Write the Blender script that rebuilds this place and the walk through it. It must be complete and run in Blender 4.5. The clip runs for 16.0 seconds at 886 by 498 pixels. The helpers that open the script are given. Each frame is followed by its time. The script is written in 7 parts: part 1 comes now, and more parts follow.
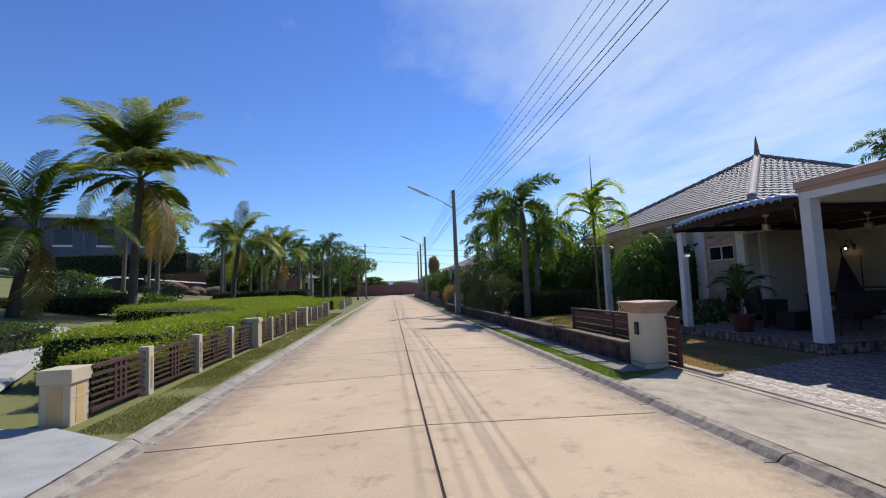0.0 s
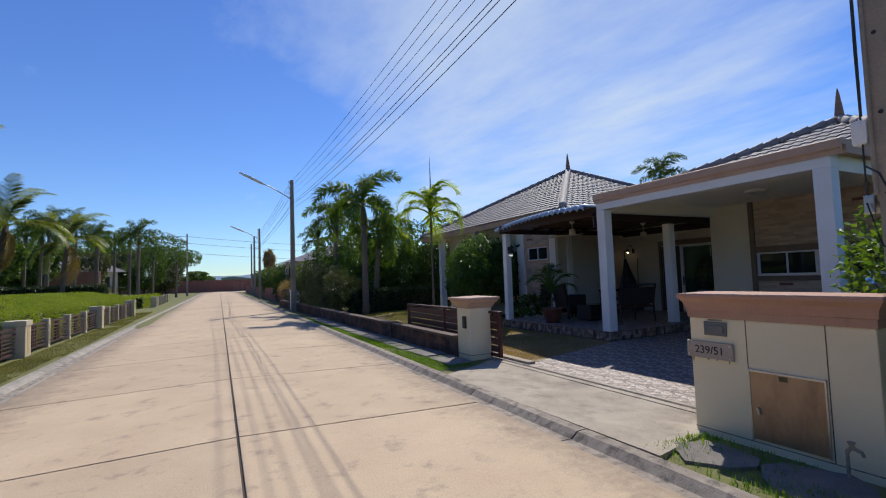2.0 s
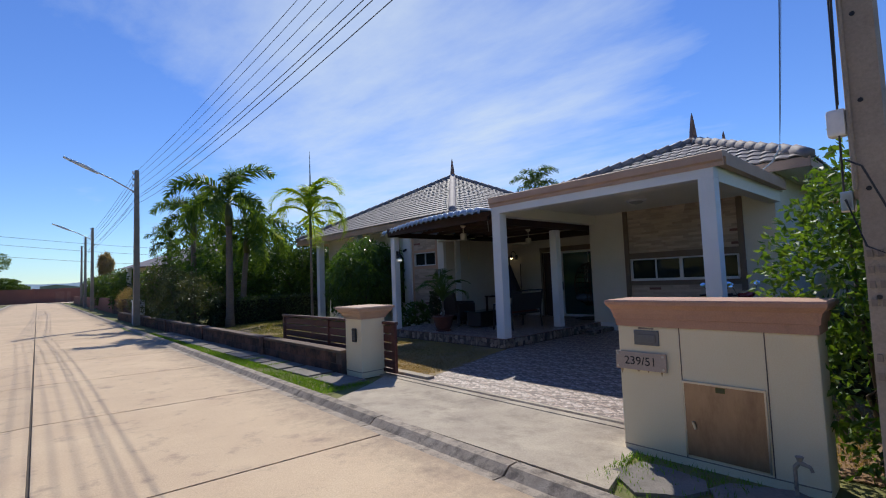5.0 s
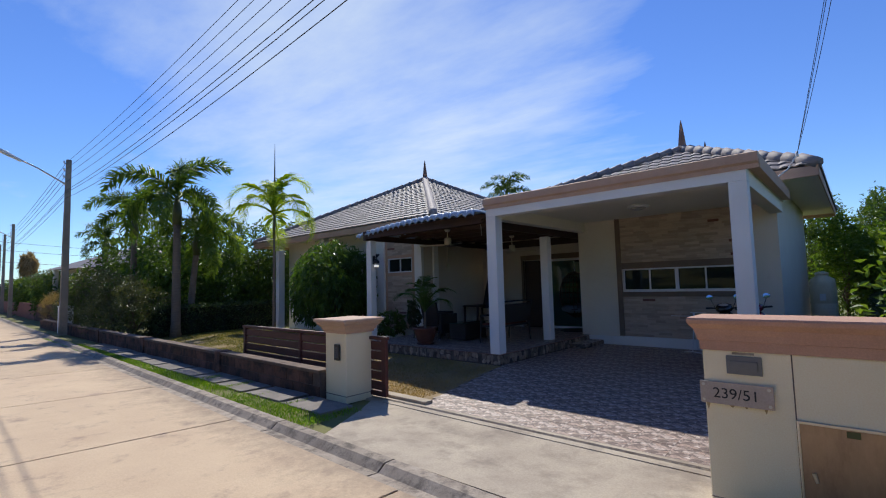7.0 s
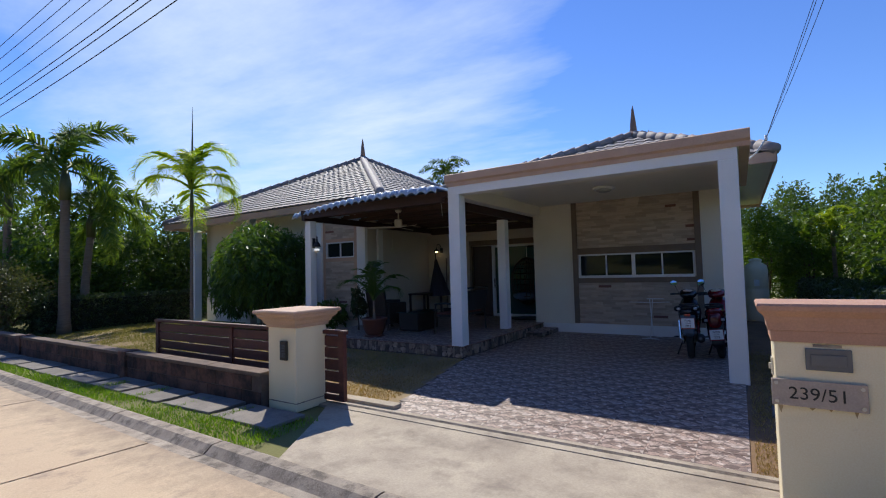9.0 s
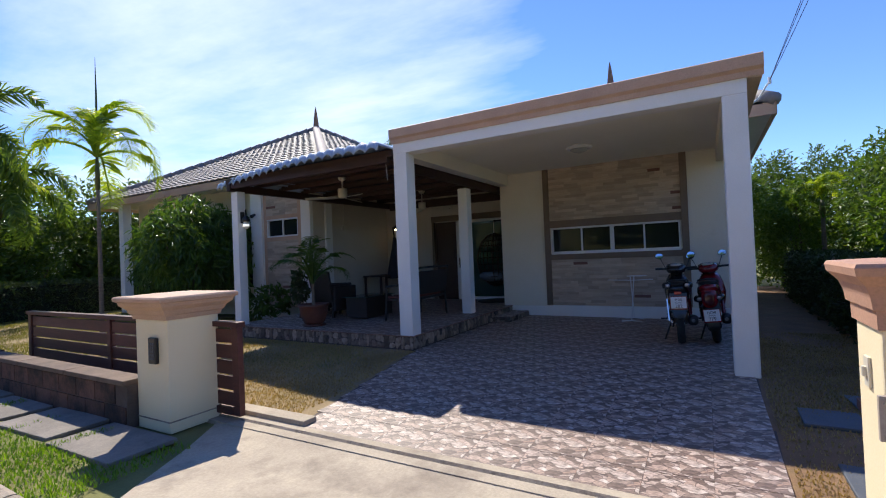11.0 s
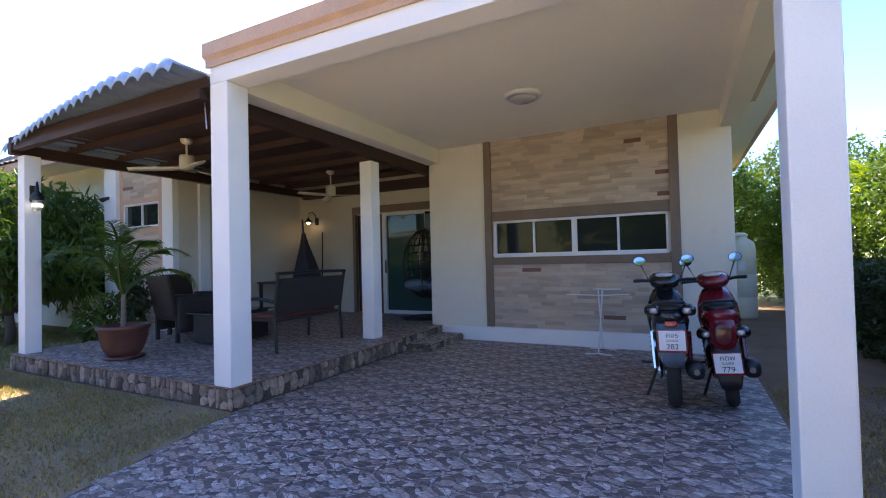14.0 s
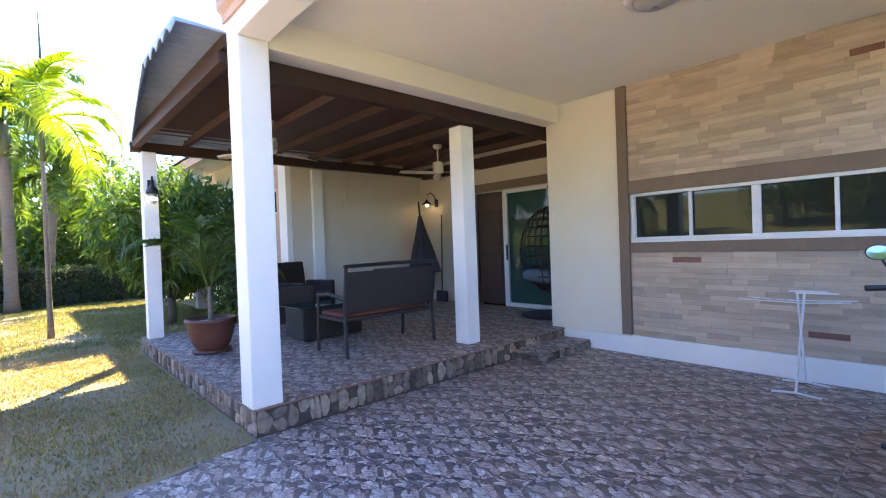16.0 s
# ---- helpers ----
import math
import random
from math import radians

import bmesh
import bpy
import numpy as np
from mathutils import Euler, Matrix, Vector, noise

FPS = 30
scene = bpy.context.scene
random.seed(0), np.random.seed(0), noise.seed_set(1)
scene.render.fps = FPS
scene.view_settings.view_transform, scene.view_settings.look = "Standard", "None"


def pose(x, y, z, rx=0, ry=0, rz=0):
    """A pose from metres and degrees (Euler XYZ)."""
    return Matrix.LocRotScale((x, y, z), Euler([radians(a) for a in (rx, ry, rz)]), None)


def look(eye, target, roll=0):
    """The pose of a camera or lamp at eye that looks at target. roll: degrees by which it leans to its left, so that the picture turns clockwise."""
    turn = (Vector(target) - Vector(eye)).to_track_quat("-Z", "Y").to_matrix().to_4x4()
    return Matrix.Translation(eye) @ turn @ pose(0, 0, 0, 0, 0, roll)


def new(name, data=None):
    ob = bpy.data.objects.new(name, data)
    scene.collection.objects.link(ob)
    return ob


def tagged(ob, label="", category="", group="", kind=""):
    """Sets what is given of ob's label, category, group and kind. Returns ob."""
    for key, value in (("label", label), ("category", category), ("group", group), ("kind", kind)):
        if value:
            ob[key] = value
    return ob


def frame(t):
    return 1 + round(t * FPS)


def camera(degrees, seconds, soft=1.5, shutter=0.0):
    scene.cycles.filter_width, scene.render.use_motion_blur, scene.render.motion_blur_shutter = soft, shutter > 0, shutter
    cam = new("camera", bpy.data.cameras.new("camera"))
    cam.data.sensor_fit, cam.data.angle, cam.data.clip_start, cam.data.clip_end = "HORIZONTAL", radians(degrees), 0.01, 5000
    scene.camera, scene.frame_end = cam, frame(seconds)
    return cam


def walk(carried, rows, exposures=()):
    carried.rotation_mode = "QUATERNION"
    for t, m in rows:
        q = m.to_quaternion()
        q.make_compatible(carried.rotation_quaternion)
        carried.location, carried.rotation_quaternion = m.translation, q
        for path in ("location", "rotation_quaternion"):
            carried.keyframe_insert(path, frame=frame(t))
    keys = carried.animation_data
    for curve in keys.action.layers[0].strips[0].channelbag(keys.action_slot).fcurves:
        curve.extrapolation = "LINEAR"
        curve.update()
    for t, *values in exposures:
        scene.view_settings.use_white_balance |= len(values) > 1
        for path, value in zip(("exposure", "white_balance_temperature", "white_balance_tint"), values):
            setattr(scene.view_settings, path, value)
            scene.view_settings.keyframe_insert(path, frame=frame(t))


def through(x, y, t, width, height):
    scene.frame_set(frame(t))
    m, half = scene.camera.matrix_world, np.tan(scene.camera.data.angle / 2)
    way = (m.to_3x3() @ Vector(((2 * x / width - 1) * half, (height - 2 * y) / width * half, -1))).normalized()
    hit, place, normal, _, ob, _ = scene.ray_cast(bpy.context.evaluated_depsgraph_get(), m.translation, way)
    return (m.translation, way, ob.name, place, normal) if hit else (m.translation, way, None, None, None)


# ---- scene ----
cam = camera(87.5, 16.0, soft=1.1)
PATH = [
    (0, (-8.114, -7.695, 1.575), (-7.576, -3.745, 1.899), -2.4),
    (0.5, (-8.094, -7.661, 1.565), (-7.213, -3.772, 1.876), -2.2),
    (1, (-8.036, -7.621, 1.565), (-6.849, -3.813, 1.86), -2.0),
    (1.5, (-7.985, -7.582, 1.558), (-6.473, -3.888, 1.827), -2.0),
    (2, (-7.928, -7.54, 1.564), (-6.114, -3.983, 1.804), -2.0),
    (2.5, (-7.863, -7.505, 1.554), (-5.806, -4.081, 1.76), -2.0),
    (3, (-7.822, -7.472, 1.55), (-5.586, -4.159, 1.716), -1.5),
    (3.5, (-7.782, -7.387, 1.538), (-5.426, -4.158, 1.683), -0.9),
    (4, (-7.781, -7.14, 1.542), (-5.285, -4.019, 1.714), -1.3),
    (6.5, (-7.546, -5.645, 1.617), (-4.66, -2.896, 1.948), -2.1),
    (7, (-7.521, -5.314, 1.613), (-4.549, -2.655, 1.92), -1.5),
    (7.5, (-7.485, -5.013, 1.614), (-4.438, -2.443, 1.95), -1.5),
    (8, (-7.398, -4.718, 1.619), (-4.254, -2.271, 1.98), -1.2),
    (8.5, (-7.322, -4.421, 1.602), (-4.024, -2.175, 1.88), -1.0),
    (11, (-5.708, -3.82, 1.4), (-2.233, -1.841, 1.454), -2.4),
    (11.5, (-5.264, -3.781, 1.371), (-1.678, -2.008, 1.364), -1.4),
    (12, (-4.77, -3.815, 1.32), (-1.172, -2.07, 1.212), -0.9),
    (12.5, (-4.267, -3.806, 1.265), (-0.686, -2.026, 1.184), -1.8),
    (13, (-3.755, -3.725, 1.283), (-0.162, -1.967, 1.258), -3.0),
    (13.5, (-3.258, -3.657, 1.287), (0.283, -1.798, 1.35), -2.1),
    (14, (-2.767, -3.543, 1.31), (0.79, -1.714, 1.398), -1.4),
    (14.5, (-2.329, -3.455, 1.322), (1.137, -1.459, 1.369), -1.1),
    (15, (-1.934, -3.399, 1.359), (1.331, -1.089, 1.325), -0.6),
    (15.5, (-1.558, -3.366, 1.375), (1.514, -0.805, 1.323), -1.1),
    (16, (-1.208, -3.426, 1.386), (1.492, -0.475, 1.338), -2.1),
]
EXPOSURES = [(0.0, 0.08, 6180, 8), (2.0, -0.05, 6180, 8), (7.5, 0.12, 6180, 8), (8.5, 0.2, 6180, 8), (11.0, 0.64, 6450, 9), (12.0, 1.02, 6500, 9), (13.0, 1.62, 6650, 10), (13.5, 1.92, 6900, 10), (14.0, 2.2, 7100, 10), (14.5, 2.8, 7350, 11), (15.0, 2.85, 7350, 10), (15.5, 3.15, 7350, 10), (16.0, 3.15, 7350, 10)]
walk(cam, [(t, look(eye, target, roll)) for t, eye, target, roll in PATH], exposures=EXPOSURES)

# ---- world and sun ----
SUN_WAY = Vector((0.57, 0.62, 1.0)).normalized()
world = bpy.data.worlds.new("sky")
scene.world = world
world.use_nodes = True
wn = world.node_tree
sky = wn.nodes.new("ShaderNodeTexSky")
sky.sky_type = "NISHITA"
sky.sun_disc = False
sky.sun_elevation = math.asin(SUN_WAY.z)
sky.sun_rotation = math.atan2(SUN_WAY.x, SUN_WAY.y)
sky.air_density, sky.dust_density, sky.ozone_density = 1.1, 0.0, 2.6
deep = wn.nodes.new("ShaderNodeHueSaturation")
deep.inputs["Saturation"].default_value = 1.10
deep.inputs["Hue"].default_value = 0.512
clear = wn.nodes.new("ShaderNodeMix")
clear.data_type, clear.blend_type = "RGBA", "MULTIPLY"
clear.inputs[0].default_value = 1.0
clear.inputs[7].default_value = (0.76, 0.93, 1.20, 1)
wn.links.new(sky.outputs[0], deep.inputs["Color"])
wn.links.new(deep.outputs[0], clear.inputs[6])
wn.links.new(clear.outputs[2], wn.nodes["Background"].inputs[0])
wn.nodes["Background"].inputs[1].default_value = 0.109
sun_data = bpy.data.lights.new("sun", "SUN")
sun_data.energy, sun_data.angle, sun_data.color = 4.3, radians(0.53), (1.0, 0.93, 0.82)
sun = new("sun", sun_data)
sun.matrix_world = look(SUN_WAY * 60, (0, 0, 0))


# ---- materials ----
def nodes_of(name):
    m = bpy.data.materials.new(name)
    m.use_nodes = True
    nt = m.node_tree
    return m, nt, nt.nodes["Principled BSDF"]


def link(nt, a, b):
    nt.links.new(a, b)


def noise_node(nt, vec, scale, detail=5.0, rough=0.6):
    n = nt.nodes.new("ShaderNodeTexNoise")
    n.inputs["Scale"].default_value, n.inputs["Detail"].default_value, n.inputs["Roughness"].default_value = scale, detail, rough
    if vec is not None:
        link(nt, vec, n.inputs["Vector"])
    return n.outputs["Fac"]


def mixed(nt, fac, a, b, kind="MIX"):
    n = nt.nodes.new("ShaderNodeMix")
    n.data_type, n.blend_type = "RGBA", kind
    for value, socket in ((fac, n.inputs["Factor"]), (a, n.inputs["A"]), (b, n.inputs["B"])):
        s = [i for i in n.inputs if i.name == socket.name and (i.type == "RGBA" or socket.name == "Factor")][0]
        if isinstance(value, (int, float)):
            s.default_value = value
        elif isinstance(value, tuple):
            s.default_value = (*value, 1)
        else:
            link(nt, value, s)
    return [o for o in n.outputs if o.type == "RGBA"][0]


def ramp(nt, fac, stops):
    n = nt.nodes.new("ShaderNodeValToRGB")
    el = n.color_ramp.elements
    while len(el) < len(stops):
        el.new(0.5)
    for e, (p, c) in zip(el, stops):
        e.position, e.color = p, (*c, 1) if isinstance(c, tuple) else (c, c, c, 1)
    link(nt, fac, n.inputs[0])
    return n.outputs[0]


def coords(nt, where="Object"):
    return nt.nodes.new("ShaderNodeTexCoord").outputs[where]


def stretch(nt, vec, s):
    n = nt.nodes.new("ShaderNodeMapping")
    n.inputs["Scale"].default_value = s
    link(nt, vec, n.inputs["Vector"])
    return n.outputs[0]


def world_vec(nt):
    return nt.nodes.new("ShaderNodeNewGeometry").outputs["Position"]


def bumped(nt, bsdf, height, strength, dist=0.01):
    n = nt.nodes.new("ShaderNodeBump")
    n.inputs["Strength"].default_value, n.inputs["Distance"].default_value = strength, dist
    link(nt, height, n.inputs["Height"])
    link(nt, n.outputs[0], bsdf.inputs["Normal"])


def surface(name, a, b, rough=0.7, coarse=3.0, fine=60.0, bump=0.15, metal=0.0, vary=0.0, stain=None, stain_at=(0.55, 0.75), stain_scale=1.5, s=(1, 1, 1), per="object"):
    """A weathered surface: two tones in broad patches, fine grain, optional stains, a tone of its own per piece."""
    m, nt, p = nodes_of(name)
    v = stretch(nt, world_vec(nt), s)
    col = mixed(nt, ramp(nt, noise_node(nt, v, coarse), [(0.3, 0.0), (0.7, 1.0)]), a, b)
    grain = noise_node(nt, v, fine, 4)
    col = mixed(nt, 0.35, col, ramp(nt, grain, [(0.25, 0.35), (0.75, 0.75)]), "OVERLAY")
    if stain:
        f = ramp(nt, noise_node(nt, v, stain_scale, 8, 0.7), [(stain_at[0], 0.0), (stain_at[1], 0.85)])
        col = mixed(nt, f, col, stain)
    if vary:
        r = nt.nodes.new("ShaderNodeObjectInfo").outputs["Random"] if per == "object" else nt.nodes.new("ShaderNodeNewGeometry").outputs["Random Per Island"]
        col = mixed(nt, 1.0, col, ramp(nt, r, [(0.0, 1 - vary), (1.0, 1.0)]), "MULTIPLY")
    link(nt, col, p.inputs["Base Color"])
    p.inputs["Roughness"].default_value, p.inputs["Metallic"].default_value = rough, metal
    if bump:
        bumped(nt, p, grain, bump)
    return m


def foliage(name, dark, light, through=0.35, rough=0.45, per="island"):
    m, nt, p = nodes_of(name)
    r = nt.nodes.new("ShaderNodeNewGeometry").outputs["Random Per Island"]
    col = mixed(nt, r, dark, light)
    col = mixed(nt, ramp(nt, noise_node(nt, world_vec(nt), 1.2), [(0.35, 0.0), (0.7, 0.6)]), col, tuple(0.55 * c for c in dark))
    link(nt, col, p.inputs["Base Color"])
    p.inputs["Roughness"].default_value = rough
    t = nt.nodes.new("ShaderNodeBsdfTranslucent")
    bright = mixed(nt, 1.0, col, (1.6, 1.5, 0.6), "MULTIPLY")
    link(nt, bright, t.inputs[0])
    mix = nt.nodes.new("ShaderNodeMixShader")
    mix.inputs[0].default_value = through
    link(nt, p.outputs[0], mix.inputs[1])
    link(nt, t.outputs[0], mix.inputs[2])
    link(nt, mix.outputs[0], nt.nodes["Material Output"].inputs[0])
    return m


def glossy(name, c, rough=0.25, metal=0.0, coat=0.0):
    m, nt, p = nodes_of(name)
    v = world_vec(nt)
    f = noise_node(nt, v, 25, 4)
    link(nt, mixed(nt, ramp(nt, f, [(0.4, 0.0), (0.75, 0.35)]), c, tuple(0.7 * x + 0.02 for x in c)), p.inputs["Base Color"])
    n = nt.nodes.new("ShaderNodeMapRange")
    n.inputs["To Min"].default_value, n.inputs["To Max"].default_value = rough, min(1, rough + 0.15)
    link(nt, f, n.inputs["Value"])
    link(nt, n.outputs[0], p.inputs["Roughness"])
    p.inputs["Metallic"].default_value, p.inputs["Coat Weight"].default_value = metal, coat
    return m


def glowing(name, c, strength):
    m, nt, p = nodes_of(name)
    p.inputs["Base Color"].default_value = (*c, 1)
    p.inputs["Emission Color"].default_value, p.inputs["Emission Strength"].default_value = (*c, 1), strength
    return m


def pane_glass(name, tint, rough=0.02, gloss=0.5):
    """An opaque pane that mirrors the garden; the unlit room's dark is painted into its tint."""
    m, nt, p = nodes_of(name)
    p.inputs["Base Color"].default_value = (*tint, 1)
    p.inputs["Roughness"].default_value, p.inputs["IOR"].default_value = rough, 1.6
    p.inputs["Specular IOR Level"].default_value = gloss
    return m


def stone_print(name, grout=(0.085, 0.058, 0.052), light=(0.47, 0.37, 0.315), dark=(0.115, 0.075, 0.063), warm=(0.31, 0.20, 0.15), scale=19.0):
    """Glazed floor tile printed with irregular flat stones; the same print on every tile."""
    m, nt, p = nodes_of(name)
    v = coords(nt)
    warp = nt.nodes.new("ShaderNodeVectorMath")
    warp.operation = "MULTIPLY_ADD"
    nz = nt.nodes.new("ShaderNodeTexNoise")
    nz.inputs["Scale"].default_value = 6.0
    link(nt, v, nz.inputs["Vector"])
    link(nt, nz.outputs["Color"], warp.inputs[0])
    warp.inputs[1].default_value = (0.16, 0.16, 0.0)
    link(nt, stretch(nt, v, (1.25, 0.75, 1)), warp.inputs[2])
    cell = nt.nodes.new("ShaderNodeTexVoronoi")
    edge = nt.nodes.new("ShaderNodeTexVoronoi")
    edge.feature = "DISTANCE_TO_EDGE"
    for n in (cell, edge):
        n.inputs["Scale"].default_value = scale
        link(nt, warp.outputs[0], n.inputs["Vector"])
    sep = nt.nodes.new("ShaderNodeSeparateColor")
    link(nt, cell.outputs["Color"], sep.inputs[0])
    tone = ramp(nt, sep.outputs[0], [(0.05, dark), (0.32, (0.23, 0.16, 0.13)), (0.55, light), (0.72, warm), (0.9, (0.52, 0.43, 0.37))])
    tone = mixed(nt, 0.55, tone, ramp(nt, noise_node(nt, stretch(nt, v, (1.6, 0.8, 1)), 34, 9), [(0.36, 0.15), (0.64, 0.85)]), "OVERLAY")
    line = ramp(nt, edge.outputs["Distance"], [(0.012, 0.9), (0.05, 0.0)])
    col = mixed(nt, line, tone, grout)
    col = mixed(nt, ramp(nt, noise_node(nt, world_vec(nt), 1.3, 6), [(0.5, 0.0), (0.8, 0.35)]), col, (0.25, 0.19, 0.15))
    link(nt, col, p.inputs["Base Color"])
    p.inputs["Roughness"].default_value = 0.5
    bumped(nt, p, edge.outputs["Distance"], 0.08, 0.004)
    return m


CREAM = surface("cream_paint", (0.74, 0.69, 0.57), (0.70, 0.64, 0.52), 0.75, 1.2, 90, 0.12, stain=(0.5, 0.44, 0.34), stain_at=(0.62, 0.9), stain_scale=2.2)
# Darker copy of CREAM: the porch's shade is put into its wall colour
CREAM_SHADED = surface("shaded_cream_porch_paint", (0.60, 0.53, 0.44), (0.55, 0.48, 0.40), 0.78, 1.2, 90, 0.12, stain=(0.42, 0.36, 0.29), stain_at=(0.62, 0.9), stain_scale=2.2)
WHITE = surface("white_paint", (0.80, 0.79, 0.76), (0.74, 0.73, 0.70), 0.7, 1.5, 80, 0.10, stain=(0.58, 0.54, 0.47), stain_at=(0.66, 0.95), stain_scale=3)
CEILING = surface("ceiling_paint", (0.86, 0.82, 0.71), (0.82, 0.78, 0.66), 0.8, 0.8, 70, 0.06, stain=(0.66, 0.61, 0.47), stain_at=(0.6, 0.9), stain_scale=0.8)
GATE_CREAM = surface("gate_cream_paint", (0.82, 0.70, 0.46), (0.77, 0.65, 0.42), 0.7, 1.4, 100, 0.1, stain=(0.40, 0.32, 0.22), stain_at=(0.63, 0.95), stain_scale=3.5)
TERRA = surface("salmon_render", (0.47, 0.27, 0.18), (0.40, 0.22, 0.15), 0.75, 2.5, 80, 0.15, stain=(0.20, 0.13, 0.09), stain_at=(0.6, 0.9), stain_scale=4)
PEACH = surface("peach_render", (0.52, 0.35, 0.245), (0.46, 0.30, 0.205), 0.75, 2.5, 80, 0.15, stain=(0.3, 0.2, 0.13), stain_at=(0.62, 0.9), stain_scale=4)
TAUPE = surface("taupe_trim", (0.20, 0.145, 0.105), (0.17, 0.12, 0.085), 0.7, 3, 80, 0.1)
CONCRETE = surface("road_concrete", (0.61, 0.45, 0.285), (0.52, 0.37, 0.235), 0.85, 1.1, 70, 0.4, vary=0.12, stain=(0.27, 0.19, 0.145), stain_at=(0.55, 0.74), stain_scale=2.6)


def edge_dirt(m, inner, outer, colour):
    """Adds the dark dirt that gathers along a bay's gutter edge, broken up by noise."""
    nt = m.node_tree
    p = nt.nodes["Principled BSDF"]
    old = p.inputs["Base Color"].links[0].from_socket
    sep = nt.nodes.new("ShaderNodeSeparateXYZ")
    link(nt, coords(nt), sep.inputs[0])
    far = nt.nodes.new("ShaderNodeMath")
    far.operation = "ABSOLUTE"
    link(nt, sep.outputs[0], far.inputs[0])
    add = nt.nodes.new("ShaderNodeMath")
    add.operation = "MULTIPLY_ADD"
    link(nt, noise_node(nt, world_vec(nt), 3.6, 12, 0.82), add.inputs[0])
    add.inputs[1].default_value = 2.2
    link(nt, far.outputs[0], add.inputs[2])
    grow = nt.nodes.new("ShaderNodeMapRange")
    grow.inputs["From Min"].default_value, grow.inputs["From Max"].default_value = inner + 1.1, outer + 1.1
    grow.inputs["To Max"].default_value = 0.75
    link(nt, add.outputs[0], grow.inputs["Value"])
    link(nt, mixed(nt, grow.outputs[0], old, colour), p.inputs["Base Color"])


edge_dirt(CONCRETE, 2.15, 3.1, (0.17, 0.125, 0.09))
LKERB = surface("pale_kerb_concrete", (0.40, 0.35, 0.28), (0.30, 0.26, 0.21), 0.9, 3.5, 60, 0.4, vary=0.2, stain=(0.13, 0.11, 0.09), stain_at=(0.5, 0.75), stain_scale=4)
APRON = surface("apron_concrete", (0.46, 0.385, 0.285), (0.32, 0.26, 0.195), 0.88, 1.6, 50, 0.35, stain=(0.19, 0.15, 0.115), stain_at=(0.5, 0.74), stain_scale=2.2)
KERB = surface("kerb_concrete", (0.42, 0.35, 0.27), (0.26, 0.205, 0.155), 0.9, 4.5, 60, 0.6, vary=0.2, stain=(0.12, 0.095, 0.075), stain_at=(0.48, 0.64), stain_scale=7)
JOINT = surface("joint_tar", (0.06, 0.045, 0.035), (0.10, 0.08, 0.06), 0.95, 4, 60, 0.3)
PAVER = surface("verge_paver", (0.25, 0.215, 0.18), (0.15, 0.13, 0.11), 0.9, 3, 50, 0.35, vary=0.2, stain=(0.10, 0.09, 0.07), stain_at=(0.55, 0.8), stain_scale=4)
SLATE = surface("slate_paver", (0.10, 0.11, 0.13), (0.07, 0.08, 0.10), 0.6, 4, 60, 0.3, vary=0.2)
OLDWALL = surface("stained_block_wall", (0.20, 0.095, 0.062), (0.105, 0.052, 0.036), 0.9, 3.0, 45, 0.5, vary=0.4, stain=(0.025, 0.02, 0.018), stain_at=(0.44, 0.62), stain_scale=3)
COPING = surface("wall_coping", (0.23, 0.16, 0.115), (0.13, 0.088, 0.065), 0.9, 3.0, 50, 0.3, vary=0.2, stain=(0.09, 0.07, 0.06), stain_at=(0.5, 0.75), stain_scale=4)
REDWALL = surface("red_brown_render", (0.26, 0.115, 0.085), (0.22, 0.095, 0.07), 0.85, 0.5, 30, 0.1)
SOIL = surface("dry_ground", (0.30, 0.21, 0.11), (0.21, 0.155, 0.075), 0.95, 1.2, 50, 0.5, stain=(0.22, 0.17, 0.06), stain_at=(0.5, 0.75), stain_scale=0.6)
LITTER = surface("shaded_litter_ground", (0.25, 0.145, 0.075), (0.16, 0.095, 0.05), 0.95, 2.5, 60, 0.6, stain=(0.22, 0.18, 0.07), stain_at=(0.55, 0.8), stain_scale=1.2)
GREEN = surface("lawn_ground", (0.13, 0.14, 0.035), (0.19, 0.17, 0.06), 0.95, 0.5, 40, 0.5, stain=(0.22, 0.18, 0.07), stain_at=(0.55, 0.8), stain_scale=0.35)
REDWOOD = surface("stained_redwood", (0.115, 0.035, 0.025), (0.075, 0.022, 0.018), 0.55, 4, 50, 0.25, vary=0.25, s=(3, 1, 6))
DARKWOOD = surface("dark_timber", (0.055, 0.024, 0.018), (0.035, 0.016, 0.013), 0.6, 3, 40, 0.25, vary=0.3, s=(1, 1, 5))
FENCEWOOD = surface("fence_timber", (0.10, 0.045, 0.035), (0.07, 0.03, 0.025), 0.6, 4, 50, 0.25, vary=0.3)
DOORWOOD = surface("door_timber", (0.065, 0.028, 0.018), (0.045, 0.02, 0.014), 0.5, 3, 40, 0.2, s=(4, 4, 0.6))
ROOFTILE = surface("grey_roof_tile", (0.27, 0.235, 0.225), (0.22, 0.19, 0.185), 0.7, 1.6, 40, 0.2, vary=0.25, per="island", stain=(0.10, 0.09, 0.085), stain_at=(0.6, 0.85), stain_scale=1.5)
SHEET = surface("blue_grey_sheet", (0.28, 0.36, 0.49), (0.23, 0.305, 0.43), 0.4, 2, 60, 0.1, stain=(0.18, 0.2, 0.23), stain_at=(0.6, 0.85), stain_scale=3)
SPIRE = surface("finial_render", (0.26, 0.15, 0.10), (0.20, 0.11, 0.08), 0.8, 5, 60, 0.2)
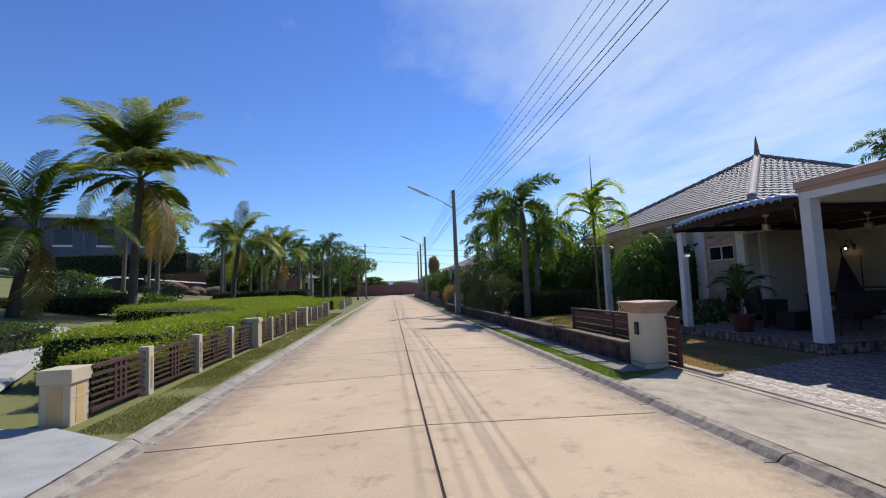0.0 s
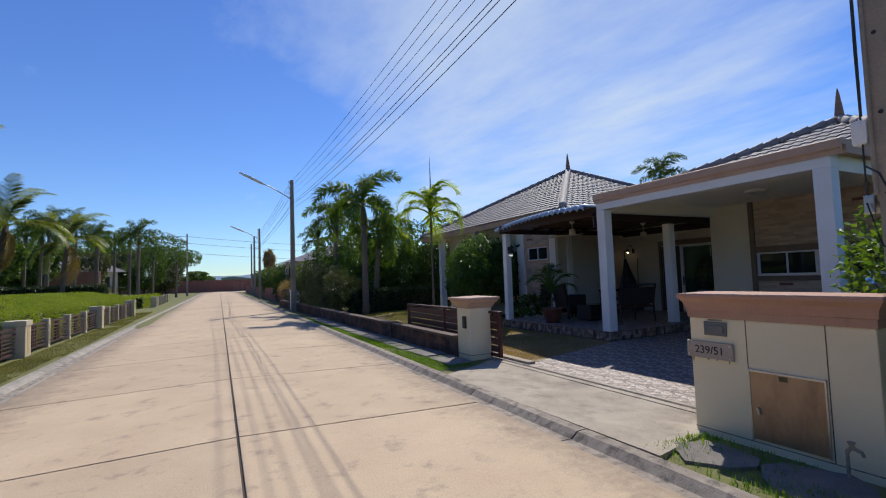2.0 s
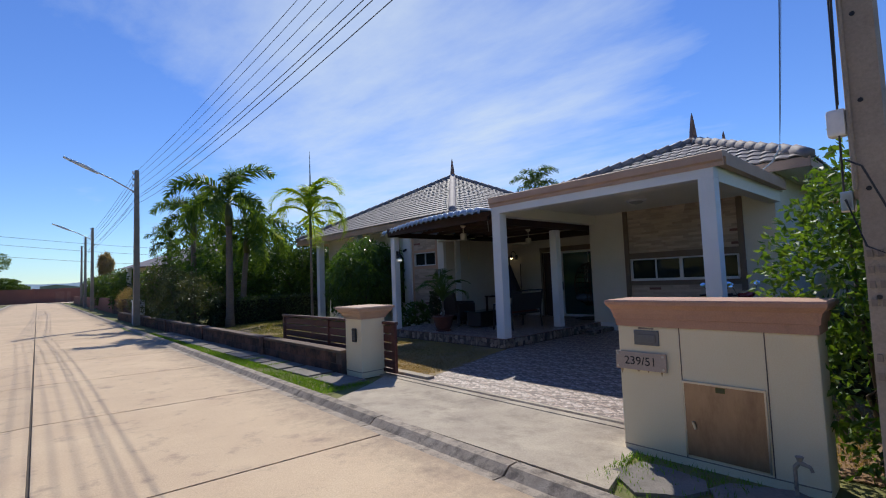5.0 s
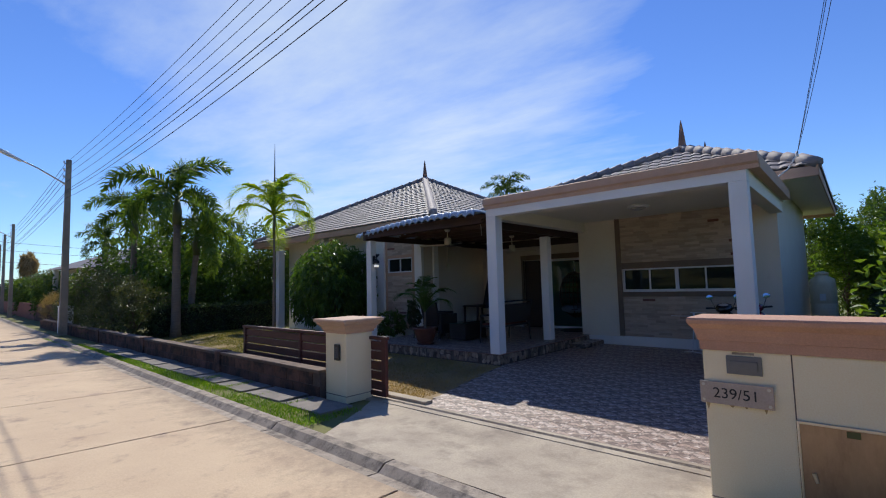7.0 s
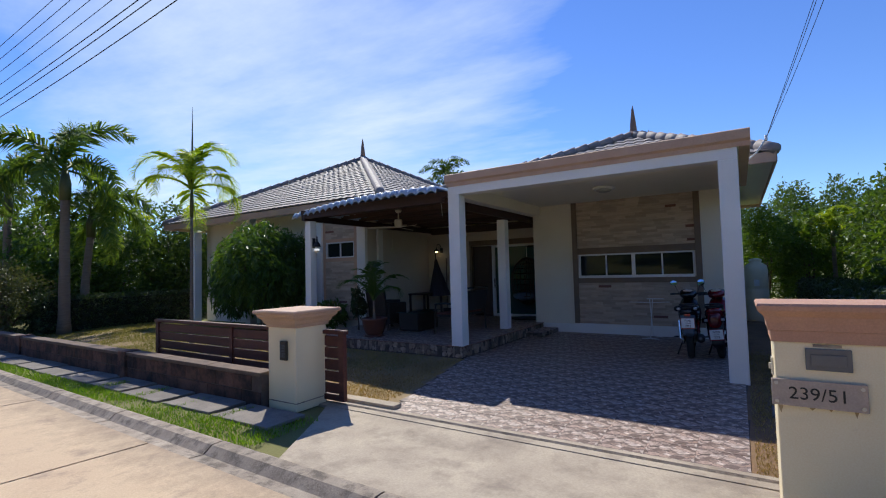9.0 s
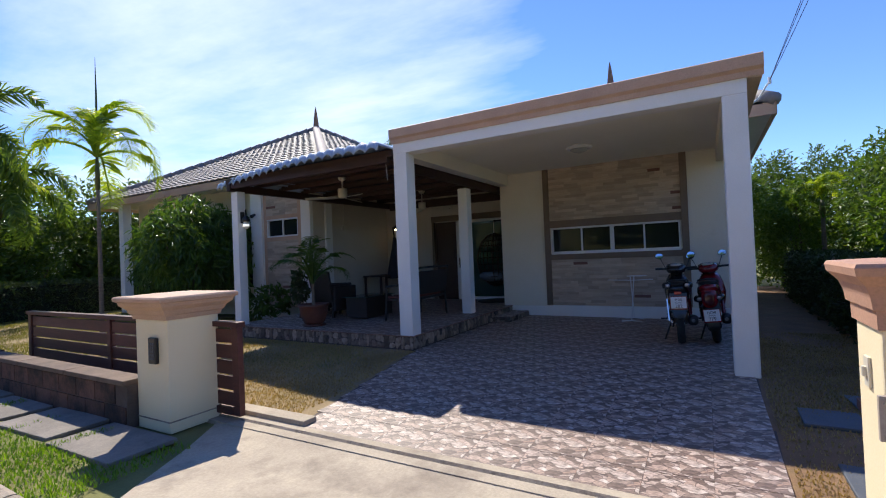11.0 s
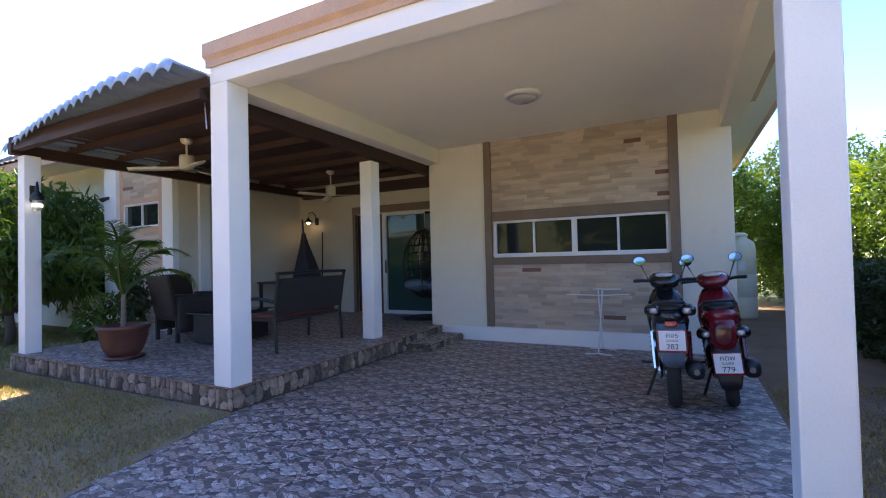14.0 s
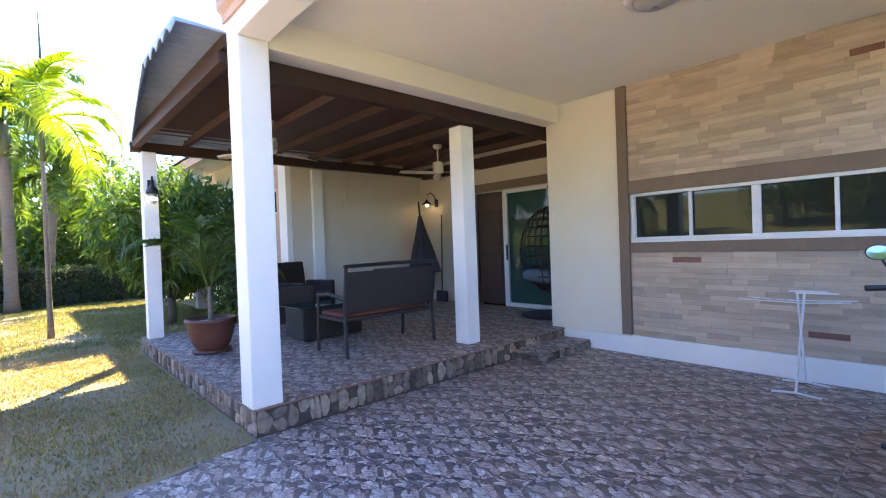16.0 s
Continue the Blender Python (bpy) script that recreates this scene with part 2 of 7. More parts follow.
TILEWOOD = surface("wood_look_tile", (0.58, 0.465, 0.36), (0.42, 0.315, 0.235), 0.55, 5.0, 50, 0.2, vary=0.34, s=(1, 1, 7), stain=(0.64, 0.55, 0.44), stain_at=(0.48, 0.75), stain_scale=2.5)
ODDTILE = surface("red_wood_look_tile", (0.22, 0.10, 0.075), (0.17, 0.075, 0.055), 0.55, 3.0, 40, 0.15, vary=0.2, s=(1, 1, 7))
GROUT = surface("tile_grout", (0.40, 0.31, 0.235), (0.34, 0.265, 0.20), 0.9, 4, 70, 0.2)
POLE = surface("pole_concrete", (0.33, 0.28, 0.22), (0.25, 0.21, 0.17), 0.9, 2.0, 60, 0.35, stain=(0.12, 0.10, 0.09), stain_at=(0.55, 0.85), stain_scale=2.5)
FIELDSTONE = surface("edging_stone", (0.52, 0.41, 0.315), (0.24, 0.16, 0.115), 0.6, 18, 80, 0.5, vary=0.85)
MORTAR = surface("edging_mortar", (0.085, 0.058, 0.048), (0.12, 0.09, 0.075), 0.9, 8, 60, 0.4)
STONETILE = stone_print("stone_print_tile")
CLAY = surface("terracotta_pot", (0.13, 0.046, 0.030), (0.09, 0.032, 0.022), 0.45, 6, 60, 0.2, stain=(0.28, 0.2, 0.15), stain_at=(0.6, 0.85), stain_scale=6)
WICKER = surface("dark_wicker", (0.030, 0.020, 0.017), (0.018, 0.013, 0.012), 0.55, 30, 160, 0.6)
CUSHION = surface("rust_cushion", (0.16, 0.045, 0.03), (0.12, 0.035, 0.025), 0.9, 6, 120, 0.2)
BLUECLOTH = surface("blue_grey_cushion", (0.11, 0.15, 0.20), (0.08, 0.11, 0.15), 0.9, 6, 90, 0.3)
CANVAS = surface("dark_canvas", (0.045, 0.035, 0.05), (0.03, 0.025, 0.035), 0.85, 6, 120, 0.3)
OLDSTEEL = glossy("aged_steel", (0.15, 0.155, 0.165), 0.45, 0.5)
ALU = glossy("white_aluminium", (0.72, 0.72, 0.72), 0.35)
STEEL = glossy("stainless_steel", (0.55, 0.53, 0.50), 0.32, 1.0)
BRASSY = surface("rusted_steel_door", (0.40, 0.28, 0.18), (0.28, 0.20, 0.14), 0.4, 5, 40, 0.15, metal=0.6, stain=(0.16, 0.10, 0.07), stain_at=(0.5, 0.8), stain_scale=3, s=(1, 1, 0.35))
PLATE = surface("house_number_plate", (0.40, 0.33, 0.28), (0.36, 0.29, 0.24), 0.5, 6, 80, 0.1, stain=(0.22, 0.16, 0.12), stain_at=(0.62, 0.85), stain_scale=9)
BLACK = glossy("black_plastic", (0.012, 0.012, 0.014), 0.35)
BLACKPAINT = glossy("black_gloss_paint", (0.008, 0.008, 0.010), 0.15, 0, 0.5)
REDPAINT = glossy("red_gloss_paint", (0.19, 0.005, 0.012), 0.18, 0, 0.6)
RUBBER = surface("tyre_rubber", (0.018, 0.018, 0.018), (0.03, 0.028, 0.026), 0.9, 20, 90, 0.3)
CHROME = glossy("chrome", (0.7, 0.7, 0.72), 0.12, 1.0)
MIRRORGLASS = glossy("mirror_glass", (0.45, 0.55, 0.72), 0.02, 1.0)
WHITEPLATE = glossy("number_plate_white", (0.75, 0.75, 0.76), 0.4)
INK = glossy("black_ink", (0.01, 0.01, 0.012), 0.5)
REDLENS = glossy("red_lens", (0.45, 0.012, 0.012), 0.12, 0, 0.4)
DARKLENS = glossy("dark_red_lens", (0.10, 0.008, 0.012), 0.15, 0, 0.4)
CLEARLENS = glossy("clear_lens", (0.62, 0.55, 0.52), 0.08, 0.3, 0.5)
WINDOWGLASS = pane_glass("window_glass", (0.018, 0.022, 0.022), 0.02, 0.3)
DOORGLASS = pane_glass("door_glass", (0.025, 0.065, 0.06), 0.02, 0.22)
# Near-black sheets added behind the panes, painted as the shade of unlit rooms
ROOMSHADE = surface("room_shade_sheet", (0.03, 0.028, 0.026), (0.02, 0.018, 0.018), 0.9, 2, 30, 0)
TANK = glossy("cream_plastic_tank", (0.78, 0.67, 0.47), 0.4)
WIRE = surface("cable_sheath", (0.02, 0.02, 0.022), (0.03, 0.03, 0.032), 0.6, 9, 60, 0)
FANWHITE = glossy("fan_enamel", (0.62, 0.57, 0.46), 0.35)
DOMEGLASS = glossy("grey_dome_glass", (0.40, 0.40, 0.39), 0.25, 0, 0.3)
LAMPGLASS = glossy("opal_lamp_glass", (0.72, 0.70, 0.64), 0.2, 0, 0.3)
BULB = glowing("lit_bulb", (1.0, 0.72, 0.38), 5.0)
BULBCOOL = glowing("lit_bulb_cool", (1.0, 0.95, 0.86), 0.6)
TRUNK = surface("palm_trunk", (0.20, 0.155, 0.115), (0.13, 0.10, 0.075), 0.9, 4, 30, 0.6, s=(1, 1, 9))
DARKTRUNK = surface("coconut_trunk", (0.13, 0.10, 0.075), (0.08, 0.06, 0.045), 0.9, 4, 30, 0.6, s=(1, 1, 7))
BARK = surface("tree_bark", (0.12, 0.09, 0.065), (0.08, 0.06, 0.045), 0.95, 6, 50, 0.6)
LEAF_PALM = foliage("palm_leaflets", (0.07, 0.14, 0.02), (0.18, 0.26, 0.04), 0.5)
LEAF_COCO = foliage("coconut_leaflets", (0.11, 0.17, 0.035), (0.34, 0.36, 0.09), 0.5)
LEAF_COCO_OLD = foliage("yellowing_coconut_leaflets", (0.22, 0.15, 0.035), (0.34, 0.22, 0.06), 0.35)
LEAF_YELLOW = foliage("yellow_palm_leaflets", (0.19, 0.31, 0.02), (0.52, 0.60, 0.04), 0.6)
LEAF_TREE = foliage("tree_leaves", (0.048, 0.095, 0.017), (0.12, 0.19, 0.033), 0.42)
LEAF_MANGO = foliage("mango_leaves", (0.042, 0.095, 0.017), (0.12, 0.205, 0.032), 0.42, 0.35)
LEAF_BRIGHT = foliage("bright_leaves", (0.06, 0.13, 0.015), (0.15, 0.23, 0.03), 0.45)
LEAF_HEDGE = foliage("hedge_leaves", (0.18, 0.27, 0.016), (0.42, 0.48, 0.035), 0.4)
LEAF_DARK = foliage("dark_hedge_leaves", (0.028, 0.05, 0.014), (0.06, 0.095, 0.024), 0.25)
LEAF_OLIVE = foliage("olive_leaves", (0.06, 0.08, 0.03), (0.13, 0.14, 0.055), 0.3)
LEAF_DRY = foliage("dry_grass_leaves", (0.34, 0.24, 0.10), (0.45, 0.33, 0.16), 0.3)
GRASS_GREEN = foliage("green_blades", (0.10, 0.21, 0.012), (0.22, 0.36, 0.02), 0.4)
GRASS_DRY = foliage("dry_blades", (0.30, 0.21, 0.085), (0.46, 0.335, 0.15), 0.3)
GRASS_MIX = foliage("mixed_blades", (0.14, 0.16, 0.03), (0.30, 0.26, 0.08), 0.3)
# Near-black filler: the shade between hedge leaves is put into this colour
SHADE_CORE = surface("hedge_shade_core", (0.016, 0.022, 0.008), (0.010, 0.014, 0.006), 0.95, 4, 30, 0.2)


# ---- builders ----
def finish(name, bm, material, parent=None, label="", smooth=False):
    me = bpy.data.meshes.new(name)
    bm.to_mesh(me)
    bm.free()
    if smooth:
        for f in me.polygons:
            f.use_smooth = True
    me.materials.append(material)
    ob = new(name, me)
    if parent is not None:
        ob.parent = parent
        ob.matrix_parent_inverse = Matrix.Identity(4)
    if label:
        tagged(ob, label)
    return ob


def part(name, bm, material, parent, label="", smooth=False):
    return finish(name, bm, material, parent, label, smooth)


def thing(name, label, category, at=(0, 0, 0), turn=0.0, group="", kind=""):
    ob = new(name)
    ob.matrix_basis = pose(*at, 0, 0, turn)
    return tagged(ob, label, category, group, kind)


def structure(name, bm, material, label="", smooth=False):
    return tagged(finish(name, bm, material, None, "", smooth), label, "", "", "structure")


def B():
    return bmesh.new()


def box(bm, x0, y0, z0, x1, y1, z1, bevel=0.0):
    r = bmesh.ops.create_cube(bm, size=1.0, matrix=Matrix.Translation(((x0 + x1) / 2, (y0 + y1) / 2, (z0 + z1) / 2)) @ Matrix.Diagonal((abs(x1 - x0), abs(y1 - y0), abs(z1 - z0), 1)))
    if bevel:
        es = list({e for v in r["verts"] for e in v.link_edges})
        bmesh.ops.bevel(bm, geom=es, offset=bevel, segments=2, affect="EDGES", profile=0.6)
    return bm


def boxed(x0, y0, z0, x1, y1, z1, bevel=0.0):
    return box(B(), x0, y0, z0, x1, y1, z1, bevel)


def tube(bm, pts, radii, seg=8, caps=True):
    pts = [Vector(p) for p in pts]
    if isinstance(radii, (int, float)):
        radii = [radii] * len(pts)
    rings = []
    for i, p in enumerate(pts):
        d = (pts[min(i + 1, len(pts) - 1)] - pts[max(i - 1, 0)]).normalized()
        side = d.cross(Vector((0, 0, 1)) if abs(d.z) < 0.9 else Vector((1, 0, 0))).normalized()
        up = side.cross(d)
        rings.append([bm.verts.new(p + radii[i] * (math.cos(a) * side + math.sin(a) * up)) for a in (2 * math.pi * k / seg for k in range(seg))])
    for a, b in zip(rings, rings[1:]):
        for k in range(seg):
            bm.faces.new((a[k], a[(k + 1) % seg], b[(k + 1) % seg], b[k]))
    if caps:
        bm.faces.new(rings[0][::-1])
        bm.faces.new(rings[-1])
    return bm


def tubed(pts, radii, seg=8):
    bm = tube(B(), pts, radii, seg)
    bmesh.ops.recalc_face_normals(bm, faces=bm.faces)
    return bm


def turned(profile, seg=24, at=(0, 0, 0)):
    """A body of revolution about z from (radius, height) pairs."""
    bm, rings = B(), []
    for r, z in profile:
        rings.append([bm.verts.new((at[0] + r * math.cos(2 * math.pi * k / seg), at[1] + r * math.sin(2 * math.pi * k / seg), at[2] + z)) for k in range(seg)])
    for a, b in zip(rings, rings[1:]):
        for k in range(seg):
            bm.faces.new((a[k], a[(k + 1) % seg], b[(k + 1) % seg], b[k]))
    bm.faces.new(rings[0][::-1])
    bm.faces.new(rings[-1])
    bmesh.ops.recalc_face_normals(bm, faces=bm.faces)
    return bm


def prism(pts, axis, a, b):
    """A profile of 2D points drawn out along an axis from a to b."""
    bm = B()
    put = {"x": lambda p, q: (q, p[0], p[1]), "y": lambda p, q: (p[0], q, p[1]), "z": lambda p, q: (p[0], p[1], q)}[axis]
    one, two = [bm.verts.new(put(p, a)) for p in pts], [bm.verts.new(put(p, b)) for p in pts]
    bm.faces.new(one)
    bm.faces.new(two[::-1])
    for i in range(len(pts)):
        j = (i + 1) % len(pts)
        bm.faces.new((one[i], two[i], two[j], one[j]))
    bmesh.ops.recalc_face_normals(bm, faces=bm.faces)
    return bm


def stepped_cap(x0, y0, x1, y1, levels):
    """A moulded cap: rectangles grown by g at height z, one above another."""
    bm, rings = B(), []
    for g, z in levels:
        rings.append([bm.verts.new(p) for p in ((x0 - g, y0 - g, z), (x1 + g, y0 - g, z), (x1 + g, y1 + g, z), (x0 - g, y1 + g, z))])
    for a, b in zip(rings, rings[1:]):
        for k in range(4):
            bm.faces.new((a[k], a[(k + 1) % 4], b[(k + 1) % 4], b[k]))
    bm.faces.new(rings[0][::-1])
    bm.faces.new(rings[-1])
    return bm


def mesh_of(name, verts, faces, material, parent=None, label="", smooth=False):
    me = bpy.data.meshes.new(name)
    me.from_pydata(np.asarray(verts, float).tolist(), [], [list(map(int, f)) for f in faces])
    if smooth:
        for f in me.polygons:
            f.use_smooth = True
    me.materials.append(material)
    ob = new(name, me)
    ob.parent = parent
    if label:
        tagged(ob, label)
    return ob


def share(name, me, parent, m):
    ob = new(name, me)
    ob.parent = parent
    ob.matrix_basis = m
    return ob


# leaves: diamond blades folded along the midrib
def leaf_arrays(centres, ways, length, width, rng, fold=0.25):
    n = len(centres)
    ways = ways / np.maximum(np.linalg.norm(ways, axis=1, keepdims=True), 1e-6)
    ref = rng.normal(size=(n, 3))
    side = np.cross(ways, ref)
    side /= np.maximum(np.linalg.norm(side, axis=1, keepdims=True), 1e-6)
    nor = np.cross(side, ways)
    ln = (length * rng.uniform(0.7, 1.25, n))[:, None]
    wd = (width * rng.uniform(0.7, 1.2, n))[:, None]
    a, c = centres - ways * ln * 0.5, centres + ways * ln * 0.5
    b = centres + side * wd * 0.5 + nor * wd * fold
    d = centres - side * wd * 0.5 + nor * wd * fold
    verts = np.stack([a, b, c, d], 1).reshape(-1, 3)
    i = np.arange(n)[:, None] * 4
    return verts, np.concatenate([i + [0, 1, 2], i + [0, 2, 3]], 0)


def blob_points(rng, blobs, n):
    """Points in the outer shells of overlapping ellipsoids, with the way outwards."""
    vol = np.array([b[3] * b[4] * b[5] for b in blobs]) ** 0.67
    pick = rng.choice(len(blobs), n, p=vol / vol.sum())
    bl = np.array(blobs)[pick]
    d = rng.normal(size=(n, 3))
    d /= np.linalg.norm(d, axis=1, keepdims=True)
    r = 0.55 + 0.5 * rng.random((n, 1)) ** 0.6
    wob = 1 + 0.18 * np.sin(d[:, :1] * 7 + bl[:, :1] * 3) * np.cos(d[:, 1:2] * 6)
    return bl[:, :3] + d * bl[:, 3:] * r * wob, d


def crown(name, blobs, n, length, width, material, parent, seed, droop=0.4, label=""):
    rng = np.random.default_rng(seed)
    p, d = blob_points(rng, blobs, n)
    ways = d * 0.6 + rng.normal(size=(n, 3)) * 0.6 + np.array([0, 0, -droop])
    v, f = leaf_arrays(p, ways, length, width, rng)
    return mesh_of(name, v, f, material, parent, label)


def limbs(parent, base, tips, r, material=None, name="trunk"):
    bm = B()
    base = Vector(base)
    fork = base + Vector((0, 0, 0.4 * min(t[2] for t in tips)))
    tube(bm, [base, base.lerp(fork, 0.5) + Vector((0.03, 0.02, 0)), fork], [r, r * 0.85, r * 0.75], 8)
    for k, t in enumerate(tips):
        t = Vector(t) + base
        mid = fork.lerp(t, 0.5) + Vector((0.1 * math.sin(k * 2.1), 0.1 * math.cos(k * 1.7), 0.12))
        tube(bm, [fork, mid, t], [r * 0.55, r * 0.35, r * 0.12], 6)
    return part(name, bm, material or BARK, parent, smooth=True)


def tree(name, at, blobs, n, length, width, material, label, seed, category="tree", r=0.1, droop=0.4, group=""):
    ob = thing(name, label, category, at, 0, group)
    tips = [(b[0], b[1], b[2]) for b in blobs[:7]]
    limbs(ob, (0, 0, 0), tips, r)
    crown("crown", blobs, n, length, width, material, ob, seed, droop)
    return ob


def hedge_box(name, lo, hi, n, length, width, material, label, seed, slope=None):
    """A clipped hedge: leaves over a box painted near-black for the inner shade. slope(x, y) lowers its top."""
    rng = np.random.default_rng(seed)
    lo, hi = np.array(lo, float), np.array(hi, float)
    ob = thing(name, label, "hedge", tuple(((lo + hi) / 2)[:2]) + (lo[2],))
    off = np.array([*((lo + hi) / 2)[:2], lo[2]])
    s = hi - lo
    area = np.array([s[0] * s[1], s[1] * s[2], s[1] * s[2], s[0] * s[2], s[0] * s[2]])
    k = rng.choice(5, n, p=area / area.sum())
    u = rng.random((n, 3)) * s + lo
    u[k == 0, 2], u[k == 1, 0], u[k == 2, 0], u[k == 3, 1], u[k == 4, 1] = hi[2], lo[0], hi[0], lo[1], hi[1]
    out = np.array([[0, 0, 1], [-1, 0, 0], [1, 0, 0], [0, -1, 0], [0, 1, 0]])[k]
    u += rng.normal(size=(n, 3)) * 0.045
    if slope:
        low = np.array([slope(x, y) for x, y in u[:, :2]])
        u[:, 2] = lo[2] + (u[:, 2] - lo[2]) * low
    v, f = leaf_arrays(u - off, out * 0.7 + rng.normal(size=(n, 3)) * 0.7, length, width, rng)
    mesh_of("leaves", v, f, material, ob)
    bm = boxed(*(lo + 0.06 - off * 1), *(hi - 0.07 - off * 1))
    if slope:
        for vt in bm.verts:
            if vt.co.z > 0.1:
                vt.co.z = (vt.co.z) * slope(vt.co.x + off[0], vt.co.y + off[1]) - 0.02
    part("inside", bm, SHADE_CORE, ob)
    return ob


def frond_mesh(name, length, droop, leaflet, count, seed, material, lift=0.6, vee=0.5, plume=False, width=0.03):
    """One feather palm leaf growing along +x from the origin."""
    rng = np.random.default_rng(seed)
    n = 14
    pts, ang = [Vector((0, 0, 0))], lift
    for i in range(n):
        pts.append(pts[-1] + Vector((math.cos(ang), 0, math.sin(ang))) * (length / n))
        ang -= droop / n * (0.6 + 0.8 * i / n)
    bm = tube(B(), pts, [0.03 * (1 - 0.85 * i / n) for i in range(n + 1)], 4, False)
    for k in range(count):
        t = 0.12 + 0.88 * (k + 0.5) / count
        i = min(int(t * n), n - 1)
        p = pts[i].lerp(pts[i + 1], t * n - i)
        d = (pts[i + 1] - pts[i]).normalized()
        up = Vector((-d.z, 0, d.x))
        size = leaflet * (math.sin(math.pi * (0.15 + 0.8 * t)) ** 0.6) * rng.uniform(0.8, 1.1)
        for sgn in (-1, 1):
            turn = rng.uniform(0, 2 * math.pi) if plume else None
            out = Vector((0, sgn, 0)) if turn is None else Vector((0, math.cos(turn), 0)) + up * math.sin(turn)
            w = (out * 0.85 + d * rng.uniform(0.45, 0.75) + up * (vee if turn is None else 0) * rng.uniform(0.2, 0.7)).normalized()
            mid = p + w * size * 0.55
            tip = p + w * size * 0.9 + Vector((0, 0, -0.35 * size * rng.uniform(0.6, 1.4)))
            a = d * width
            v = [bm.verts.new(q) for q in (p - a * 0.5, p + a * 0.5, mid + a * 0.6, tip, mid - a * 0.6)]
            bm.faces.new(v)
    me = bpy.data.meshes.new(name)
    bm.to_mesh(me)
    bm.free()
    me.materials.append(material)
    return me


def palm(name, at, height, meshes, count, label, trunk_r, seed, lean=(0, 0), trunk_mat=None, shaft=None, tilt=(-25, 60), scale=1.0, old=None, spear=0.0, group="palms"):
    rng = random.Random(seed)
    ob = thing(name, label, "palm tree", at, 0, group)
    top = Vector((lean[0], lean[1], height))
    pts = [Vector((lean[0] * (k / 8) ** 1.6, lean[1] * (k / 8) ** 1.6, height * k / 8)) for k in range(9)]
    part("trunk", tubed(pts, [trunk_r * (1.35 if k == 0 else 1.08 - 0.04 * k) for k in range(9)], 10), trunk_mat or TRUNK, ob, smooth=True)
    if shaft:
        part("crownshaft", tubed([top - Vector((0, 0, 0.1)), top + Vector((0, 0, shaft * 0.5)), top + Vector((0, 0, shaft))], [trunk_r * 1.0, trunk_r * 1.05, trunk_r * 0.5], 10), LEAF_OLIVE, ob, smooth=True)
        top = top + Vector((0, 0, shaft))
    for k in range(count):
        az = 360 * k / count * 2.4 + rng.uniform(-18, 18)
        el = tilt[0] + (tilt[1] - tilt[0]) * (k / max(1, count - 1)) + rng.uniform(-6, 6)
        use = old if old and k < max(2, count // 9) else meshes
        s = scale * rng.uniform(0.85, 1.1)
        share("frond", use[k % len(use)], ob, Matrix.Translation(top) @ pose(0, 0, 0, rng.uniform(-12, 12), -el, az) @ Matrix.Diagonal((s, s, s, 1)))
    if spear:
        part("spear_leaf", tubed([top, top + Vector((0.03, 0.02, spear * 0.6)), top + Vector((0.02, 0.0, spear))], [0.035, 0.02, 0.004], 5), LEAF_OLIVE, ob, smooth=True)
    return ob


def grass(name, spans, density, height, material, label, seed, zf):
    rng = np.random.default_rng(seed)
    verts, base = [], 0
    for x0, y0, x1, y1 in spans:
        n = int(abs(x1 - x0) * abs(y1 - y0) * density)
        p = np.c_[rng.uniform(x0, x1, n), rng.uniform(y0, y1, n)]
        keep = np.array([noise.noise(Vector((a * 0.9, b * 0.9, seed))) for a, b in p]) > -0.28 + 0.2 * rng.normal(size=n)
        p = p[keep]
        z = np.array([zf(a, b) for a, b in p])
        az = rng.uniform(0, 6.28, len(p))
        h = height * rng.uniform(0.5, 1.3, len(p))
        w = 0.004 + 0.003 * rng.random(len(p))
        root = np.c_[p, z]
        side = np.c_[np.cos(az), np.sin(az), 0 * az] * w[:, None]
        tip = root + np.c_[np.cos(az + 1.5) * h * 0.5, np.sin(az + 1.5) * h * 0.5, h]
        verts.append(np.stack([root - side, root + side, tip], 1).reshape(-1, 3))
    v = np.concatenate(verts)
    f = np.arange(len(v)).reshape(-1, 3)
    return tagged(mesh_of(name, v, f, material), label, "grass", "", "stuff")


def lettering(name, text, size, m, material, parent, thick=0.002):
    cu = bpy.data.curves.new(name, "FONT")
    cu.body, cu.size, cu.extrude, cu.align_x, cu.align_y = text, size, thick, "CENTER", "CENTER"
    tmp = bpy.data.objects.new(name, cu)
    scene.collection.objects.link(tmp)
    me = bpy.data.meshes.new_from_object(tmp.evaluated_get(bpy.context.evaluated_depsgraph_get()))
    bpy.data.objects.remove(tmp)
    me.materials.clear()
    me.materials.append(material)
    return share(name, me, parent, m)


# ---- ground and road ----
def skew(y):
    return 0.02 * y


def smooth01(v):
    v = min(1.0, max(0.0, v))
    return v * v * (3 - 2 * v)


def lot_z(x):
    """Height of the house lot: level under the carport, falling to the gate."""
    return 0.0 if x >= 0 else max(-0.10, 0.0345 * x)


def hill_z(x, y):
    d = -13.2 - x
    if d <= 0:
        return 0.04
    fade = 1 - 0.85 * smooth01((y - 35) / 45)
    return 0.04 + fade * (0.15 * min(d, 45)) * smooth01(d / 5 + 0.2)


def ground_z(x, y):
    if x > -3.6:
        return lot_z(x)
    if x > -4.5 + skew(y):
        return -0.06
    if x > -10.9 + skew(y):
        return -0.10
    return hill_z(x, y)


